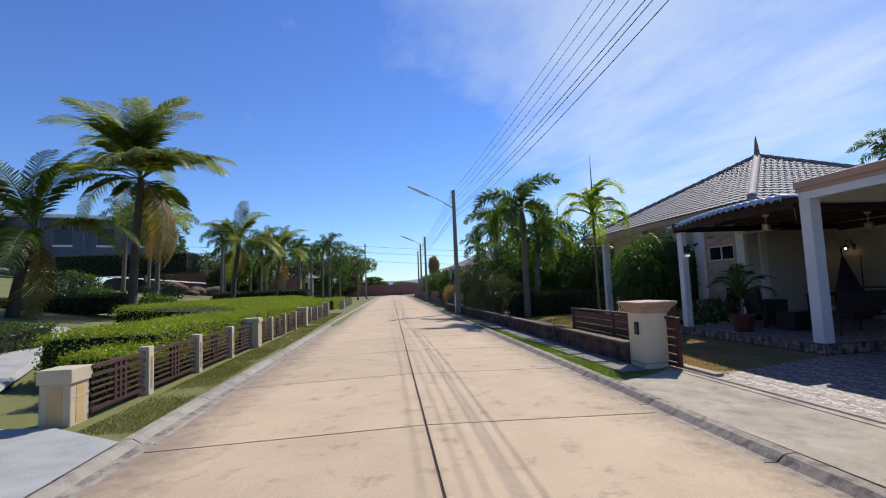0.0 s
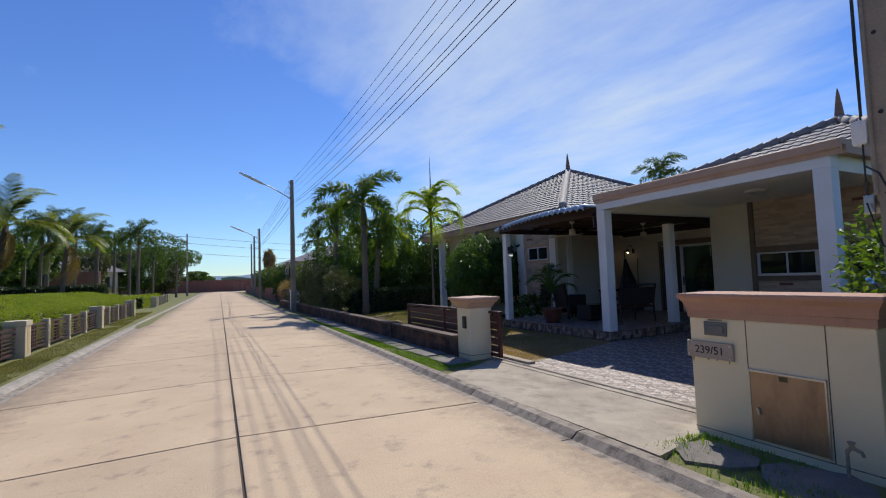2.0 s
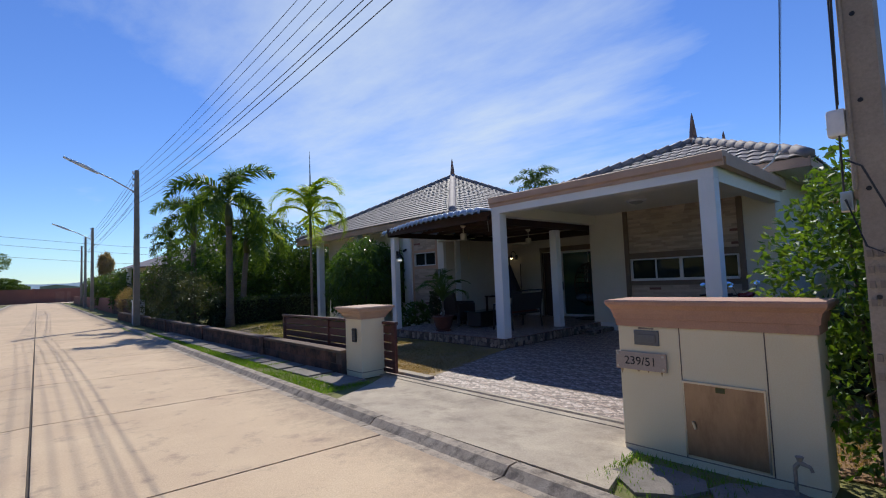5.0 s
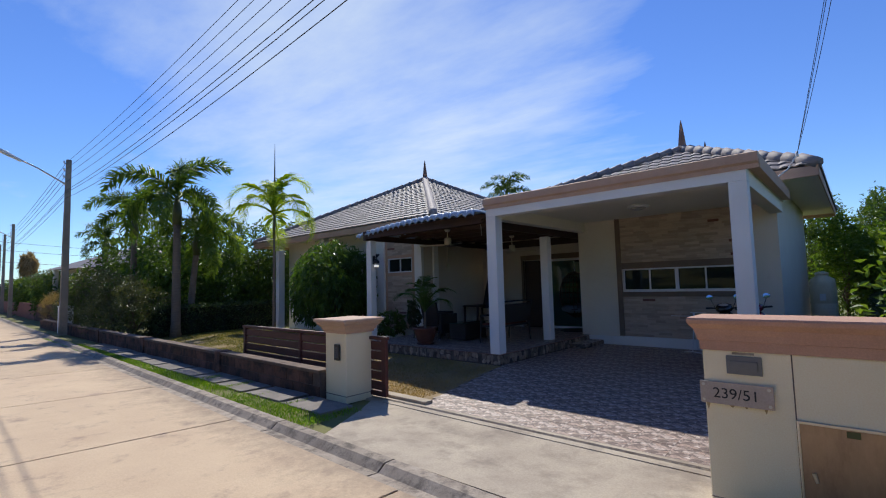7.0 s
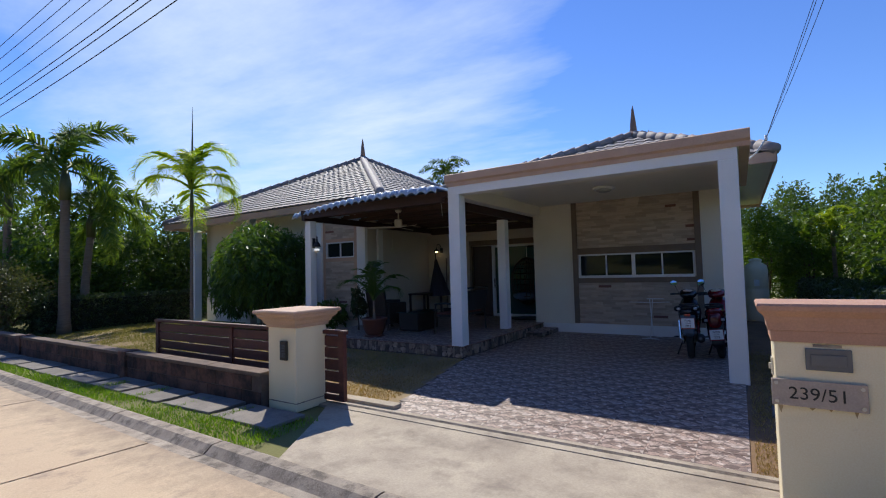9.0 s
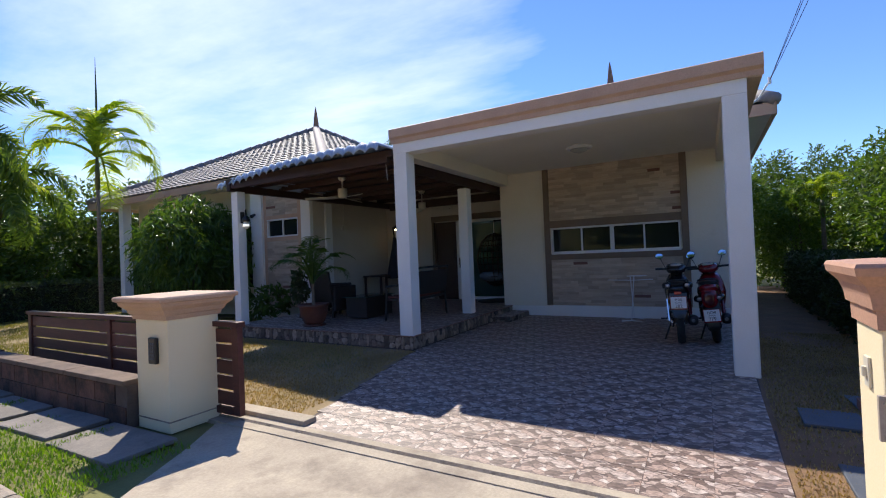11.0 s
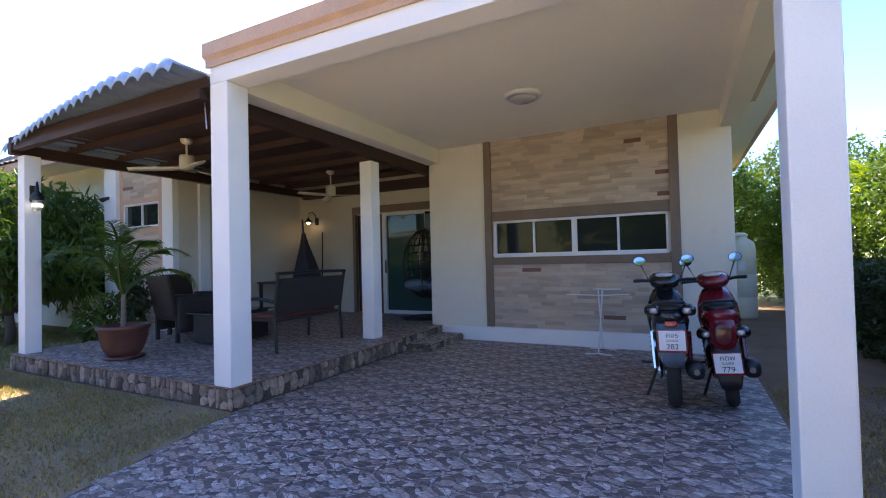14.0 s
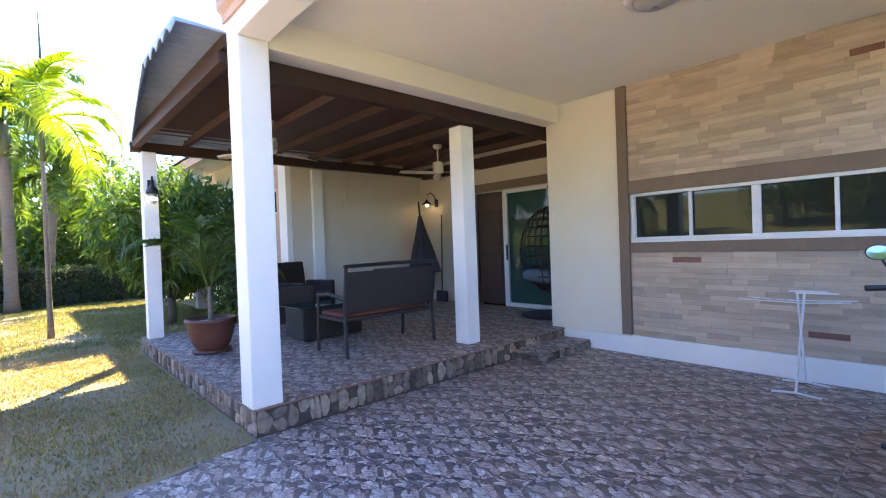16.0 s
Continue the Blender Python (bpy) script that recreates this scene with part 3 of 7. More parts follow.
xs = sorted({*[-3000, -1500, -700, -350, -200, -120, -90, -70, -58], *[-50 + 2.0 * k for k in range(17)], *[-17 + 0.8 * k for k in range(8)], -11.3, -10.6, -9, -7, -5.4, -4.6, -3.9, -3.58, -3.0, -2.9, -1.5, 0, 2, 5, 9, 14, 20, 30, 50, 90, 160, 350, 700, 1500, 3000})
ys = sorted({*[-3000, -1000, -300, -120, -60, -35], *[-24 + 3.0 * k for k in range(42)], 110, 125, 150, 200, 300, 600, 1200, 3000})
gv = [(x, y, ground_z(x, y) - 0.012) for x in xs for y in ys]
gf = [(i * len(ys) + j, (i + 1) * len(ys) + j, (i + 1) * len(ys) + j + 1, i * len(ys) + j + 1) for i in range(len(xs) - 1) for j in range(len(ys) - 1)]
ground = tagged(mesh_of("ground", gv, gf, GREEN, None, "", True), "lawn and bare earth, rising to a bank", "ground", "", "structure")

# right lot: dry lawn sheets beside the drive
DRIVE = [(-2.88, -0.50), (-2.6, -0.5), (0.05, 0.0), (0.05, -4.25), (-2.95, -4.1)]


def drive_left(x):
    return -0.5 + 0.19 * (x + 2.6) if x < 0 else 0.0


def sheet(name, spans, material, label, lift=0.0):
    bm = B()
    for x0, y0, x1, y1 in spans:
        n = max(1, int(abs(x1 - x0) / 0.5))
        for k in range(n):
            a, b = x0 + (x1 - x0) * k / n, x0 + (x1 - x0) * (k + 1) / n
            bm.faces.new([bm.verts.new((p, q, lot_z(p) + lift)) for p, q in ((a, y0), (b, y0), (b, y1), (a, y1))])
    return structure(name, bm, material, label)


sheet("front_lawn", [(-2.85, -0.55, 0.045, 14.0), (0.045, 4.24, 2.2, 14.0)], SOIL, "dry sunburnt lawn beside the drive", 0.0)
sheet("side_lawn", [(-2.95, -7.0, 0.0, -4.1), (0.0, -7.0, 12.0, -4.05)], LITTER, "thin dry lawn along the house", 0.0)

# road bed with the joints, slabs on it
road = structure("road", prism([(-10.6, -0.12), (-10.6, -0.035), (-7.62, 0.03), (-4.85, -0.035), (-4.85, -0.12)], "y", -30, 118), JOINT, "concrete road cast in large bays")
for v in road.data.vertices:
    v.co.x += skew(v.co.y)
SLAB = 3.15


def slab_mesh(side):
    """One road bay; edges slightly rounded, crown towards the middle joint."""
    w0, w1 = (-2.96, -0.012) if side < 0 else (0.012, 2.74)
    bm = boxed(w0, 0.012, -0.05, w1, SLAB - 0.012, 0.0, 0.006)
    for v in bm.verts:
        v.co.z -= abs(v.co.x) * 0.0225
    me = bpy.data.meshes.new("road_slab")
    bm.to_mesh(me)
    bm.free()
    me.materials.append(CONCRETE)
    return me


slabs = {-1: slab_mesh(-1), 1: slab_mesh(1)}
for k in range(-8, 37):
    y = -2.40 + SLAB * k
    for side in (-1, 1):
        share("road_slab", slabs[side], road, pose(-7.62 + skew(y), y, 0.048, 0, 0, -1.15))
# kerbs in cast lengths
def kerb_mesh(profile, length, material):
    bm = prism(profile, "y", 0.01, length - 0.01)
    me = bpy.data.meshes.new("kerb_stone")
    bm.to_mesh(me)
    bm.free()
    me.materials.append(material)
    return me


right_kerb = structure("kerb_right", prism([(-4.90, -0.12), (-4.90, -0.045), (-4.52, -0.045), (-4.52, -0.12)], "y", -30, 110), KERB, "stained concrete gutter kerb")
left_kerb = structure("kerb_left", prism([(-10.98, -0.12), (-10.98, 0.03), (-10.6, -0.05), (-10.6, -0.12)], "y", -30, 110), KERB, "stained concrete gutter kerb")
for ob in (right_kerb, left_kerb):
    for v in ob.data.vertices:
        v.co.x += skew(v.co.y)
rk = kerb_mesh([(0.0, -0.06), (0.0, 0.002), (0.17, -0.012), (0.25, 0.05), (0.35, 0.055), (0.38, 0.045), (0.38, -0.06)], 2.0, KERB)
lk = kerb_mesh([(0.0, -0.06), (0.0, 0.06), (0.03, 0.075), (0.13, 0.07), (0.24, 0.0), (0.38, -0.01), (0.38, -0.06)], 2.0, LKERB)
for k in range(-8, 50):
    y = 2.0 * k
    share("kerb_stone", rk, right_kerb, pose(-4.90 + skew(y), y, -0.03, 0, 0, -1.15))
    share("kerb_stone", lk, left_kerb, pose(-10.98 + skew(y), y, -0.03, 0, 0, -1.15))

# drive apron between kerb and gate
apron = B()
ap = [(-4.50, -4.75), (-4.50, -0.75), (-3.45, -0.05), (-2.86, 0.35), (-2.86, -4.4), (-3.4, -4.45)]
va = [apron.verts.new((x, y, (-0.02 if x < -4 else -0.088))) for x, y in ap]
apron.faces.new(va)
vb = [apron.verts.new((x, y, -0.16)) for x, y in ap]
for i in range(len(ap)):
    j = (i + 1) % len(ap)
    apron.faces.new((va[i], va[j], vb[j], vb[i]))
bmesh.ops.recalc_face_normals(apron, faces=apron.faces)
structure("drive_apron", apron, APRON, "worn concrete drive apron before the gate")
track = thing("gate_track", "steel angle track set in a concrete sill", "gate track")
part("sill", boxed(-2.98, -4.4, -0.12, -2.74, 4.9, -0.078, 0.006), APRON, track)
part("rail", prism([(-2.875, -0.08), (-2.855, -0.06), (-2.835, -0.08)], "y", -4.38, 4.9), KERB, track)
part("sill_end", boxed(-2.74, -0.62, -0.12, -2.58, 0.9, -0.035, 0.012), APRON, track, "low concrete kerb at the lawn corner")

# drive of stone-print tiles
T = 0.40
drive_bed = B()
for x0, x1 in ((-2.74, -1.4), (-1.4, 0.0), (0.0, 4.06)):
    yl0, yl1 = (drive_left(x0), drive_left(x1))
    drive_bed.faces.new([drive_bed.verts.new((x, y, lot_z(x) + 0.004)) for x, y in ((x0, -4.18), (x1, -4.22), (x1, yl1), (x0, yl0))])
drive = structure("driveway", drive_bed, MORTAR, "driveway of glazed stone-print tiles")


def clipped_tile(x0, y0, x1, y1):
    bm = boxed(x0, y0, -0.006, x1, y1, 0.0)
    me = bpy.data.meshes.new("floor_tile")
    bm.to_mesh(me)
    bm.free()
    me.materials.append(STONETILE)
    return me


tile_kinds = {}


def tile_at(parent, x, y, z, tilt, x1=None, y1=None):
    """A tile with its near corner at x, y, cut to x1, y1 where it meets an edge."""
    w, h = round(min(T, (x1 if x1 is not None else x + T) - x), 2), round(min(T, (y1 if y1 is not None else y + T) - y), 2)
    if w < 0.04 or h < 0.04:
        return
    if (w, h) not in tile_kinds:
        tile_kinds[w, h] = clipped_tile(0.0012, 0.0012, w - 0.0012, h - 0.0012)
    share("floor_tile", tile_kinds[w, h], parent, Matrix.Translation((x, y, z)) @ pose(0, 0, 0, 0, tilt, 0))


tilt = -math.degrees(math.atan(0.0345))
for i in range(-7, 11):
    x = i * T
    for j in range(11):
        y = -4.2 + j * T
        top = drive_left(x + 0.1) if x < 0 else 0.0
        if y < top - 0.03:
            tile_at(drive, max(x, -2.74) if x < -2.74 else x, y, lot_z(x) + 0.012, tilt if x < -0.01 else 0, 4.055 if x + T > 4.055 else None, min(top, y + T))

# verge pavers between kerb and wall
for k in range(14):
    x, y, w, h, a = (-3.71 + 0.02 * math.sin(2.3 * k), 0.62 + 1.13 * k, 0.58, 1.06, 1.2 + 1.5 * math.sin(1.9 * k)) if k < 12 else ((-4.02, -4.9, 0.6, 0.66, 12), (-3.95, -5.65, 0.7, 0.75, -8))[k - 12]
    if k < 12:
        bm = boxed(-w * 0.46, -h * 0.47, -0.04, w * 0.46, h * 0.47, 0.0, 0.012)
    else:
        bm = prism([(w * 0.5 * (1 + 0.2 * math.sin(3.1 * q + k)) * math.cos(math.tau * q / 11), h * 0.5 * (1 + 0.16 * math.cos(2.3 * q + k)) * math.sin(math.tau * q / 11)) for q in range(11)], "z", -0.05, 0.0)
    ob = finish("paving_stone", bm, PAVER)
    ob.matrix_basis = pose(x, y, -0.045, 0, 0, a)
    tagged(ob, "weathered concrete paving slab set in grass", "paving slab", "verge slabs")
for x, y, w, h in [(-1.02, -4.62, 0.42, 0.4), (-0.55, -5.05, 0.45, 0.42), (-1.45, -5.0, 0.45, 0.42), (-2.1, -4.72, 0.5, 0.45)]:
    ob = finish("stepping_stone", boxed(-w / 2, -h / 2, -0.03, w / 2, h / 2, 0.0, 0.008), SLATE)
    ob.matrix_basis = pose(x, y, lot_z(x) + 0.02, 0, 0, 4 * math.sin(9 * x))
    tagged(ob, "dark slate stepping stone in dry lawn", "stepping stone", "stepping stones")

# ---- the house ----
house = thing("house", "cream single-storey bungalow with grey tiled hip roofs", "house")


def wall(name, x0, y0, z0, x1, y1, z1, material=CREAM, label=""):
    return part(name, boxed(x0, y0, z0, x1, y1, z1, 0.006), material, house, label)


# carport wall with the window opening, window y -3.41..-0.94, z 1.34..1.88
WY0, WY1, WZ0, WZ1 = -3.41, -0.94, 1.34, 1.88
wall("wall", 4.06, -0.88, 0.0, 4.28, 0.20, 3.14)
wall("wall", 4.06, -4.15, 0.0, 4.28, WY0, 3.6)
wall("wall", 4.085, WY0, 0.0, 4.28, -0.88, WZ0)
wall("wall", 4.085, WY0, WZ1, 4.28, -0.88, 3.14)
wall("wall", 4.085, WY1, WZ0, 4.28, -0.88, WZ1)
wall("wall", 4.28, 0.0, 0.0, 5.2, 0.2, 3.4)
wall("wall", 4.28, -4.15, 0.0, 10.5, -3.95, 3.6)
wall("plinth", 4.035, -3.44, 0.0, 4.085, -0.90, 0.235, WHITE)
wall("plinth", 4.045, -0.90, 0.0, 4.06, 0.20, 0.22, WHITE)
wall("plinth", 4.045, -4.15, 0.0, 4.06, -3.44, 0.235, WHITE)
# taupe frame round the tiled panel
for a in ((4.02, -0.92, 0.24, 4.06, -0.80, 3.14), (4.02, -3.55, 0.24, 4.06, -3.43, 3.14), (4.03, -3.43, WZ1, 4.085, -0.92, 2.03), (4.03, -3.43, 1.20, 4.085, -0.92, WZ0)):
    wall("trim_board", *a, TAUPE)

TILE_LENGTHS = (0.15, 0.22, 0.29, 0.36, 0.44)
COURSE = 0.058


def plank_meshes(material):
    out = []
    for ln in TILE_LENGTHS:
        bm = boxed(-0.014, 0.0006, 0.0006, 0.0, ln - 0.0006, COURSE - 0.0006)
        me = bpy.data.meshes.new("wall_tile")
        bm.to_mesh(me)
        bm.free()
        me.materials.append(material)
        out.append(me)
    return out


planks, odd_planks = plank_meshes(TILEWOOD), plank_meshes(ODDTILE)


def tiled_panel(x, y0, y1, z0, z1, seed):
    """Courses of wood-look wall tiles facing the road."""
    rng = random.Random(seed)
    panel = part("tile_panel", boxed(x, y0, z0, x + 0.012, y1, z1), GROUT, house, "wall panel of beige wood-look tiles")
    courses = int(round((z1 - z0) / COURSE))
    sz = (z1 - z0) / (courses * COURSE)
    for c in range(courses):
        y, first = y0, True
        while y < y1 - 0.03:
            k = rng.randrange(5)
            ln = TILE_LENGTHS[k] * (rng.uniform(0.4, 1.0) if first else 1.0)
            first = False
            if y + ln > y1 - 0.08:
                ln = y1 - y
            kinds = odd_planks if rng.random() < 0.012 else planks
            share("wall_tile", kinds[k], panel, Matrix.Translation((x - rng.uniform(0, 0.005), y, z0 + c * COURSE * sz)) @ Matrix.Diagonal((1, ln / TILE_LENGTHS[k], sz, 1)))
            y += ln


tiled_panel(4.072, -3.43, -0.92, 0.24, 1.20, 3)
tiled_panel(4.072, -3.43, -0.92, 2.03, 3.14, 5)


def sliding_window(x, y0, y1, z0, z1, panes, depth=0.05):
    """A white aluminium strip window with sliding lights, facing the road."""
    win = part("window", boxed(x + 0.05, y0, z0, x + 0.06, y1, z1), WINDOWGLASS, house, "white aluminium sliding strip window")
    f = 0.035
    for a in ((y0, z0, y1, z0 + f), (y0, z1 - f, y1, z1), (y0, z0, y0 + f, z1), (y1 - f, z0, y1, z1)):
        part("window_frame", boxed(x - 0.012, a[0], a[1], x + depth, a[2], a[3], 0.004), ALU, win)
    w = (y1 - y0 - 2 * f) / panes
    for k in range(1, panes):
        y = y0 + f + k * w
        h = 0.038 if k == panes // 2 and panes > 2 else 0.016
        part("mullion", boxed(x + 0.004, y - h, z0 + f, x + 0.04, y + h, z1 - f, 0.004), ALU, win)
    return win


sliding_window(4.06, WY0, WY1, WZ0, WZ1, 4)
for a in ((WY0, 1.325, WY1, 1.34),):
    part("window_sill", boxed(4.02, a[0], a[1] - 0.01, 4.10, a[2], a[3] + 0.004, 0.004), ALU, house)
part("room_shade_sheet", boxed(4.4, -3.6, 1.0, 4.42, -0.6, 2.2), ROOMSHADE, house)

# carport frame
for at in ((0.0, 0.0, 0.222), (0.0, -4.25, 0.0)):
    part("column", boxed(at[0], at[1], at[2], at[0] + 0.23, at[1] + 0.23, 2.95, 0.012), WHITE, house, "white rendered column")
part("column", boxed(2.52, 0.28, 0.222, 2.72, 0.48, 2.72, 0.012), WHITE, house, "white rendered column")
part("beam", boxed(0.0, -4.25, 2.95, 0.23, 0.23, 3.14, 0.006), WHITE, house)
part("beam", boxed(0.23, 0.0, 2.90, 4.06, 0.23, 3.14, 0.006), CEILING, house)
part("beam", boxed(0.23, -4.25, 2.90, 4.06, -4.03, 3.14, 0.006), CEILING, house)
part("carport_slab", boxed(0.02, -4.27, 3.14, 4.3, 0.235, 3.24), CEILING, house)
FASCIA = [(0.0, 3.10), (-0.02, 3.10), (-0.02, 3.16), (-0.055, 3.19), (-0.055, 3.31), (-0.03, 3.325), (0.12, 3.325), (0.12, 3.24), (0.0, 3.24)]
part("fascia", prism([(x - 0.001, z) for x, z in FASCIA], "y", -4.40, 0.26), PEACH, house, "peach moulded carport fascia")
part("fascia", boxed(0.12, 0.236, 3.12, 4.0, 0.27, 3.32, 0.006), PEACH, house)
part("fascia", boxed(0.12, -4.40, 3.12, 3.9, -4.27, 3.32, 0.008), PEACH, house)
lampc = thing("ceiling_light", "round opal ceiling light with a chrome rim", "ceiling light", (2.24, -2.02, 3.14))
part("rim", turned([(0.20, 0.0), (0.215, -0.02), (0.20, -0.045), (0.15, -0.05), (0.15, 0.0)], 32), ALU, lampc, smooth=True)
part("diffuser", turned([(0.15, -0.04), (0.145, -0.065), (0.10, -0.09), (0.03, -0.105), (0.0005, -0.107)], 32), DOMEGLASS, lampc, smooth=True)
part("cap", turned([(0.018, -0.10), (0.02, -0.115), (0.0005, -0.12)], 12), STEEL, lampc)

# porch platform
plat = part("porch_floor", boxed(0.03, 0.02, 0.0, 5.25, 4.24, 0.208), MORTAR, house, "raised porch floor of stone-print tiles")
for i in range(13):
    for j in range(11):
        tile_at(plat, i * T, j * T, 0.222, 0, 5.2 if i == 12 else None, 4.24 if j == 10 else None)
NOSING = surface("tile_nosing", (0.30, 0.16, 0.115), (0.22, 0.115, 0.085), 0.6, 8, 60, 0.2)
part("nosing", boxed(0.004, 0.0, 0.207, 0.028, 4.24, 0.220, 0.003), NOSING, plat)
part("nosing", boxed(0.03, -0.006, 0.207, 4.05, 0.018, 0.220, 0.003), NOSING, plat)
step = part("porch_step", boxed(2.95, -0.36, 0.0, 4.05, 0.0, 0.10), MORTAR, house)
for i in range(3):
    tile_at(step, 2.95 + i * T, -0.37, 0.112, 0, 4.045, 0.0)


def stone_course(parent, a, b, z0, z1, out, seed):
    """Irregular stones set on edge along a riser from a to b."""
    rng = random.Random(seed)
    a, b = Vector(a), Vector(b)
    n, d = (b - a).length, (b - a).normalized()
    s = 0.0
    while s < n - 0.03:
        w = min(rng.uniform(0.04, 0.125), n - s)
        cut = rng.uniform(0.3, 0.7) if rng.random() < 0.55 else 1.0
        for lo, hi in ((0.0, cut), (cut, 1.0)):
            if hi - lo < 0.05:
                continue
            bm, pts, slant = B(), [], rng.uniform(-0.22, 0.22)
            for k in range(7):
                ang = 2 * math.pi * (k + 0.5) / 7 + rng.uniform(-0.35, 0.35)
                c, q = math.cos(ang), math.sin(ang)
                r = 0.5 * rng.uniform(0.88, 1.04) / max(abs(c), abs(q))
                pts.append((0.5 + c * r + slant * q * r, lo + (hi - lo) * min(1.0, max(0.0, 0.5 + q * r))))
            o, proud = Vector(out), rng.uniform(0.008, 0.018)
            p0 = [a + d * min(n, max(0.0, s + u * w)) + Vector((0, 0, z0 + v * (z1 - z0))) for u, v in pts]
            mid = sum(p0, Vector()) / 7
            back, front = [bm.verts.new(p) for p in p0], [bm.verts.new(p + o * (proud + rng.uniform(-0.003, 0.003)) + (mid - p) * 0.09) for p in p0]
            peak = bm.verts.new(mid + o * (proud + 0.005))
            for k in range(7):
                bm.faces.new((front[k], front[(k + 1) % 7], peak))
                bm.faces.new((back[k], back[(k + 1) % 7], front[(k + 1) % 7], front[k]))
            bmesh.ops.recalc_face_normals(bm, faces=bm.faces)
            part("edging_stone", bm, FIELDSTONE, parent)
        s += w * 0.97


stone_course(plat, (0.03, 4.24, 0), (0.03, 0.02, 0), 0.015, 0.205, (-1, 0, 0), 1)
stone_course(plat, (0.03, 0.02, 0), (4.05, 0.02, 0), 0.015, 0.205, (0, -1, 0), 2)
stone_course(step, (2.95, -0.36, 0), (4.05, -0.36, 0), 0.01, 0.10, (0, -1, 0), 3)
stone_course(step, (2.95, 0.0, 0), (2.95, -0.36, 0), 0.01, 0.10, (-1, 0, 0), 4)

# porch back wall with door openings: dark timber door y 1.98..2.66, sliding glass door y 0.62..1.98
wall("wall", 5.2, 2.68, 0.0, 5.4, 4.3, 3.4, CREAM_SHADED)
wall("wall", 5.2, 0.2, 2.29, 5.4, 2.68, 3.4, CREAM_SHADED)
wall("wall", 5.2, 0.2, 0.0, 5.4, 0.45, 2.29, CREAM_SHADED)
part("lintel_band", boxed(5.17, 0.22, 2.31, 5.2, 2.72, 2.46, 0.004), TAUPE, house)
part("door_frame", boxed(5.16, 2.63, 0.22, 5.24, 2.70, 2.31, 0.004), TAUPE, house)
leaf = part("door", boxed(5.26, 1.98, 0.24, 5.30, 2.63, 2.29, 0.004), DOORWOOD, house, "dark timber door leaf")
for z in (0.5, 1.3):
    part("door_panel", boxed(5.245, 2.07, z, 5.262, 2.54, z + 0.65, 0.006), DOORWOOD, leaf)
gdoor = part("sliding_door", boxed(5.265, 0.5, 0.27, 5.275, 1.9, 2.25), DOORGLASS, house, "white framed sliding glass door")
for a in ((1.88, 0.22, 1.98, 2.29), (0.45, 0.22, 0.50, 2.29), (0.5, 2.235, 1.88, 2.29), (0.5, 0.22, 1.88, 0.29)):
    part("door_frame", boxed(5.22, a[0], a[1], 5.29, a[2], a[3], 0.004), ALU, gdoor)
part("door_handle", boxed(5.19, 1.885, 1.05, 5.22, 1.905, 1.32, 0.006), BLACK, gdoor)
part("room_shade_sheet", boxed(5.5, 0.3, 0.0, 5.52, 2.8, 2.5), ROOMSHADE, house)

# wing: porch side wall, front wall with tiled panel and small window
wall("wall", 2.3, 4.24, 0.0, 5.4, 4.44, 3.5, CREAM_SHADED)
wall("pilaster", 2.66, 4.17, 0.22, 2.86, 4.24, 2.78, WHITE)
wall("pilaster", 2.2, 4.25, 0.0, 2.3, 4.55, 3.5, WHITE)
wall("wall", 2.24, 4.55, 0.0, 2.44, 5.86, 2.03)
wall("wall", 2.24, 4.55, 2.46, 2.44, 5.86, 3.5)
wall("pilaster", 2.14, 5.86, 0.0, 2.34, 6.26, 3.5, WHITE)
wall("trim_board", 2.205, 4.55, 0.3, 2.24, 4.66, 3.5, PEACH)
wall("trim_board", 2.205, 5.76, 0.3, 2.24, 5.86, 3.5, PEACH)
wall("trim_board", 2.205, 4.66, 1.92, 2.24, 5.76, 2.02, PEACH)
wall("trim_board", 2.205, 4.66, 2.47, 2.24, 5.76, 2.56, PEACH)
tiled_panel(2.226, 4.66, 5.76, 0.30, 1.92, 8)
tiled_panel(2.226, 4.66, 5.76, 2.56, 3.40, 9)
sliding_window(2.23, 4.66, 5.76, 2.02, 2.47, 2)
wall("wall", 2.6, 6.26, 0.0, 2.8, 12.2, 0.75)
wall("wall", 2.6, 6.26, 2.35, 2.8, 12.2, 3.5)
for y in (6.26, 8.6, 11.8):
    wall("wall", 2.6, y, 0.75, 2.8, y + 0.4, 2.35)
for y0, y1 in ((6.66, 8.6), (9.0, 11.8)):
    w = part("window", boxed(2.68, y0, 0.75, 2.69, y1, 2.35), WINDOWGLASS, house, "tall aluminium window")
    n = 4
    for k in range(n + 1):
        yy = y0 + (y1 - y0) * k / n
        part("mullion", boxed(2.64, yy - 0.025, 0.75, 2.70, yy + 0.025, 2.35, 0.004), ALU, w)
wall("wall", 2.6, 12.2, 0.0, 10.5, 12.4, 3.5)
wall("wall", 10.3, -4.0, 0.0, 10.5, 12.3, 3.5)
for y in (8.9, 12.05):
    part("column", boxed(1.95, y, 0.0, 2.2, y + 0.25, 3.42, 0.012), WHITE, house, "white rendered column")


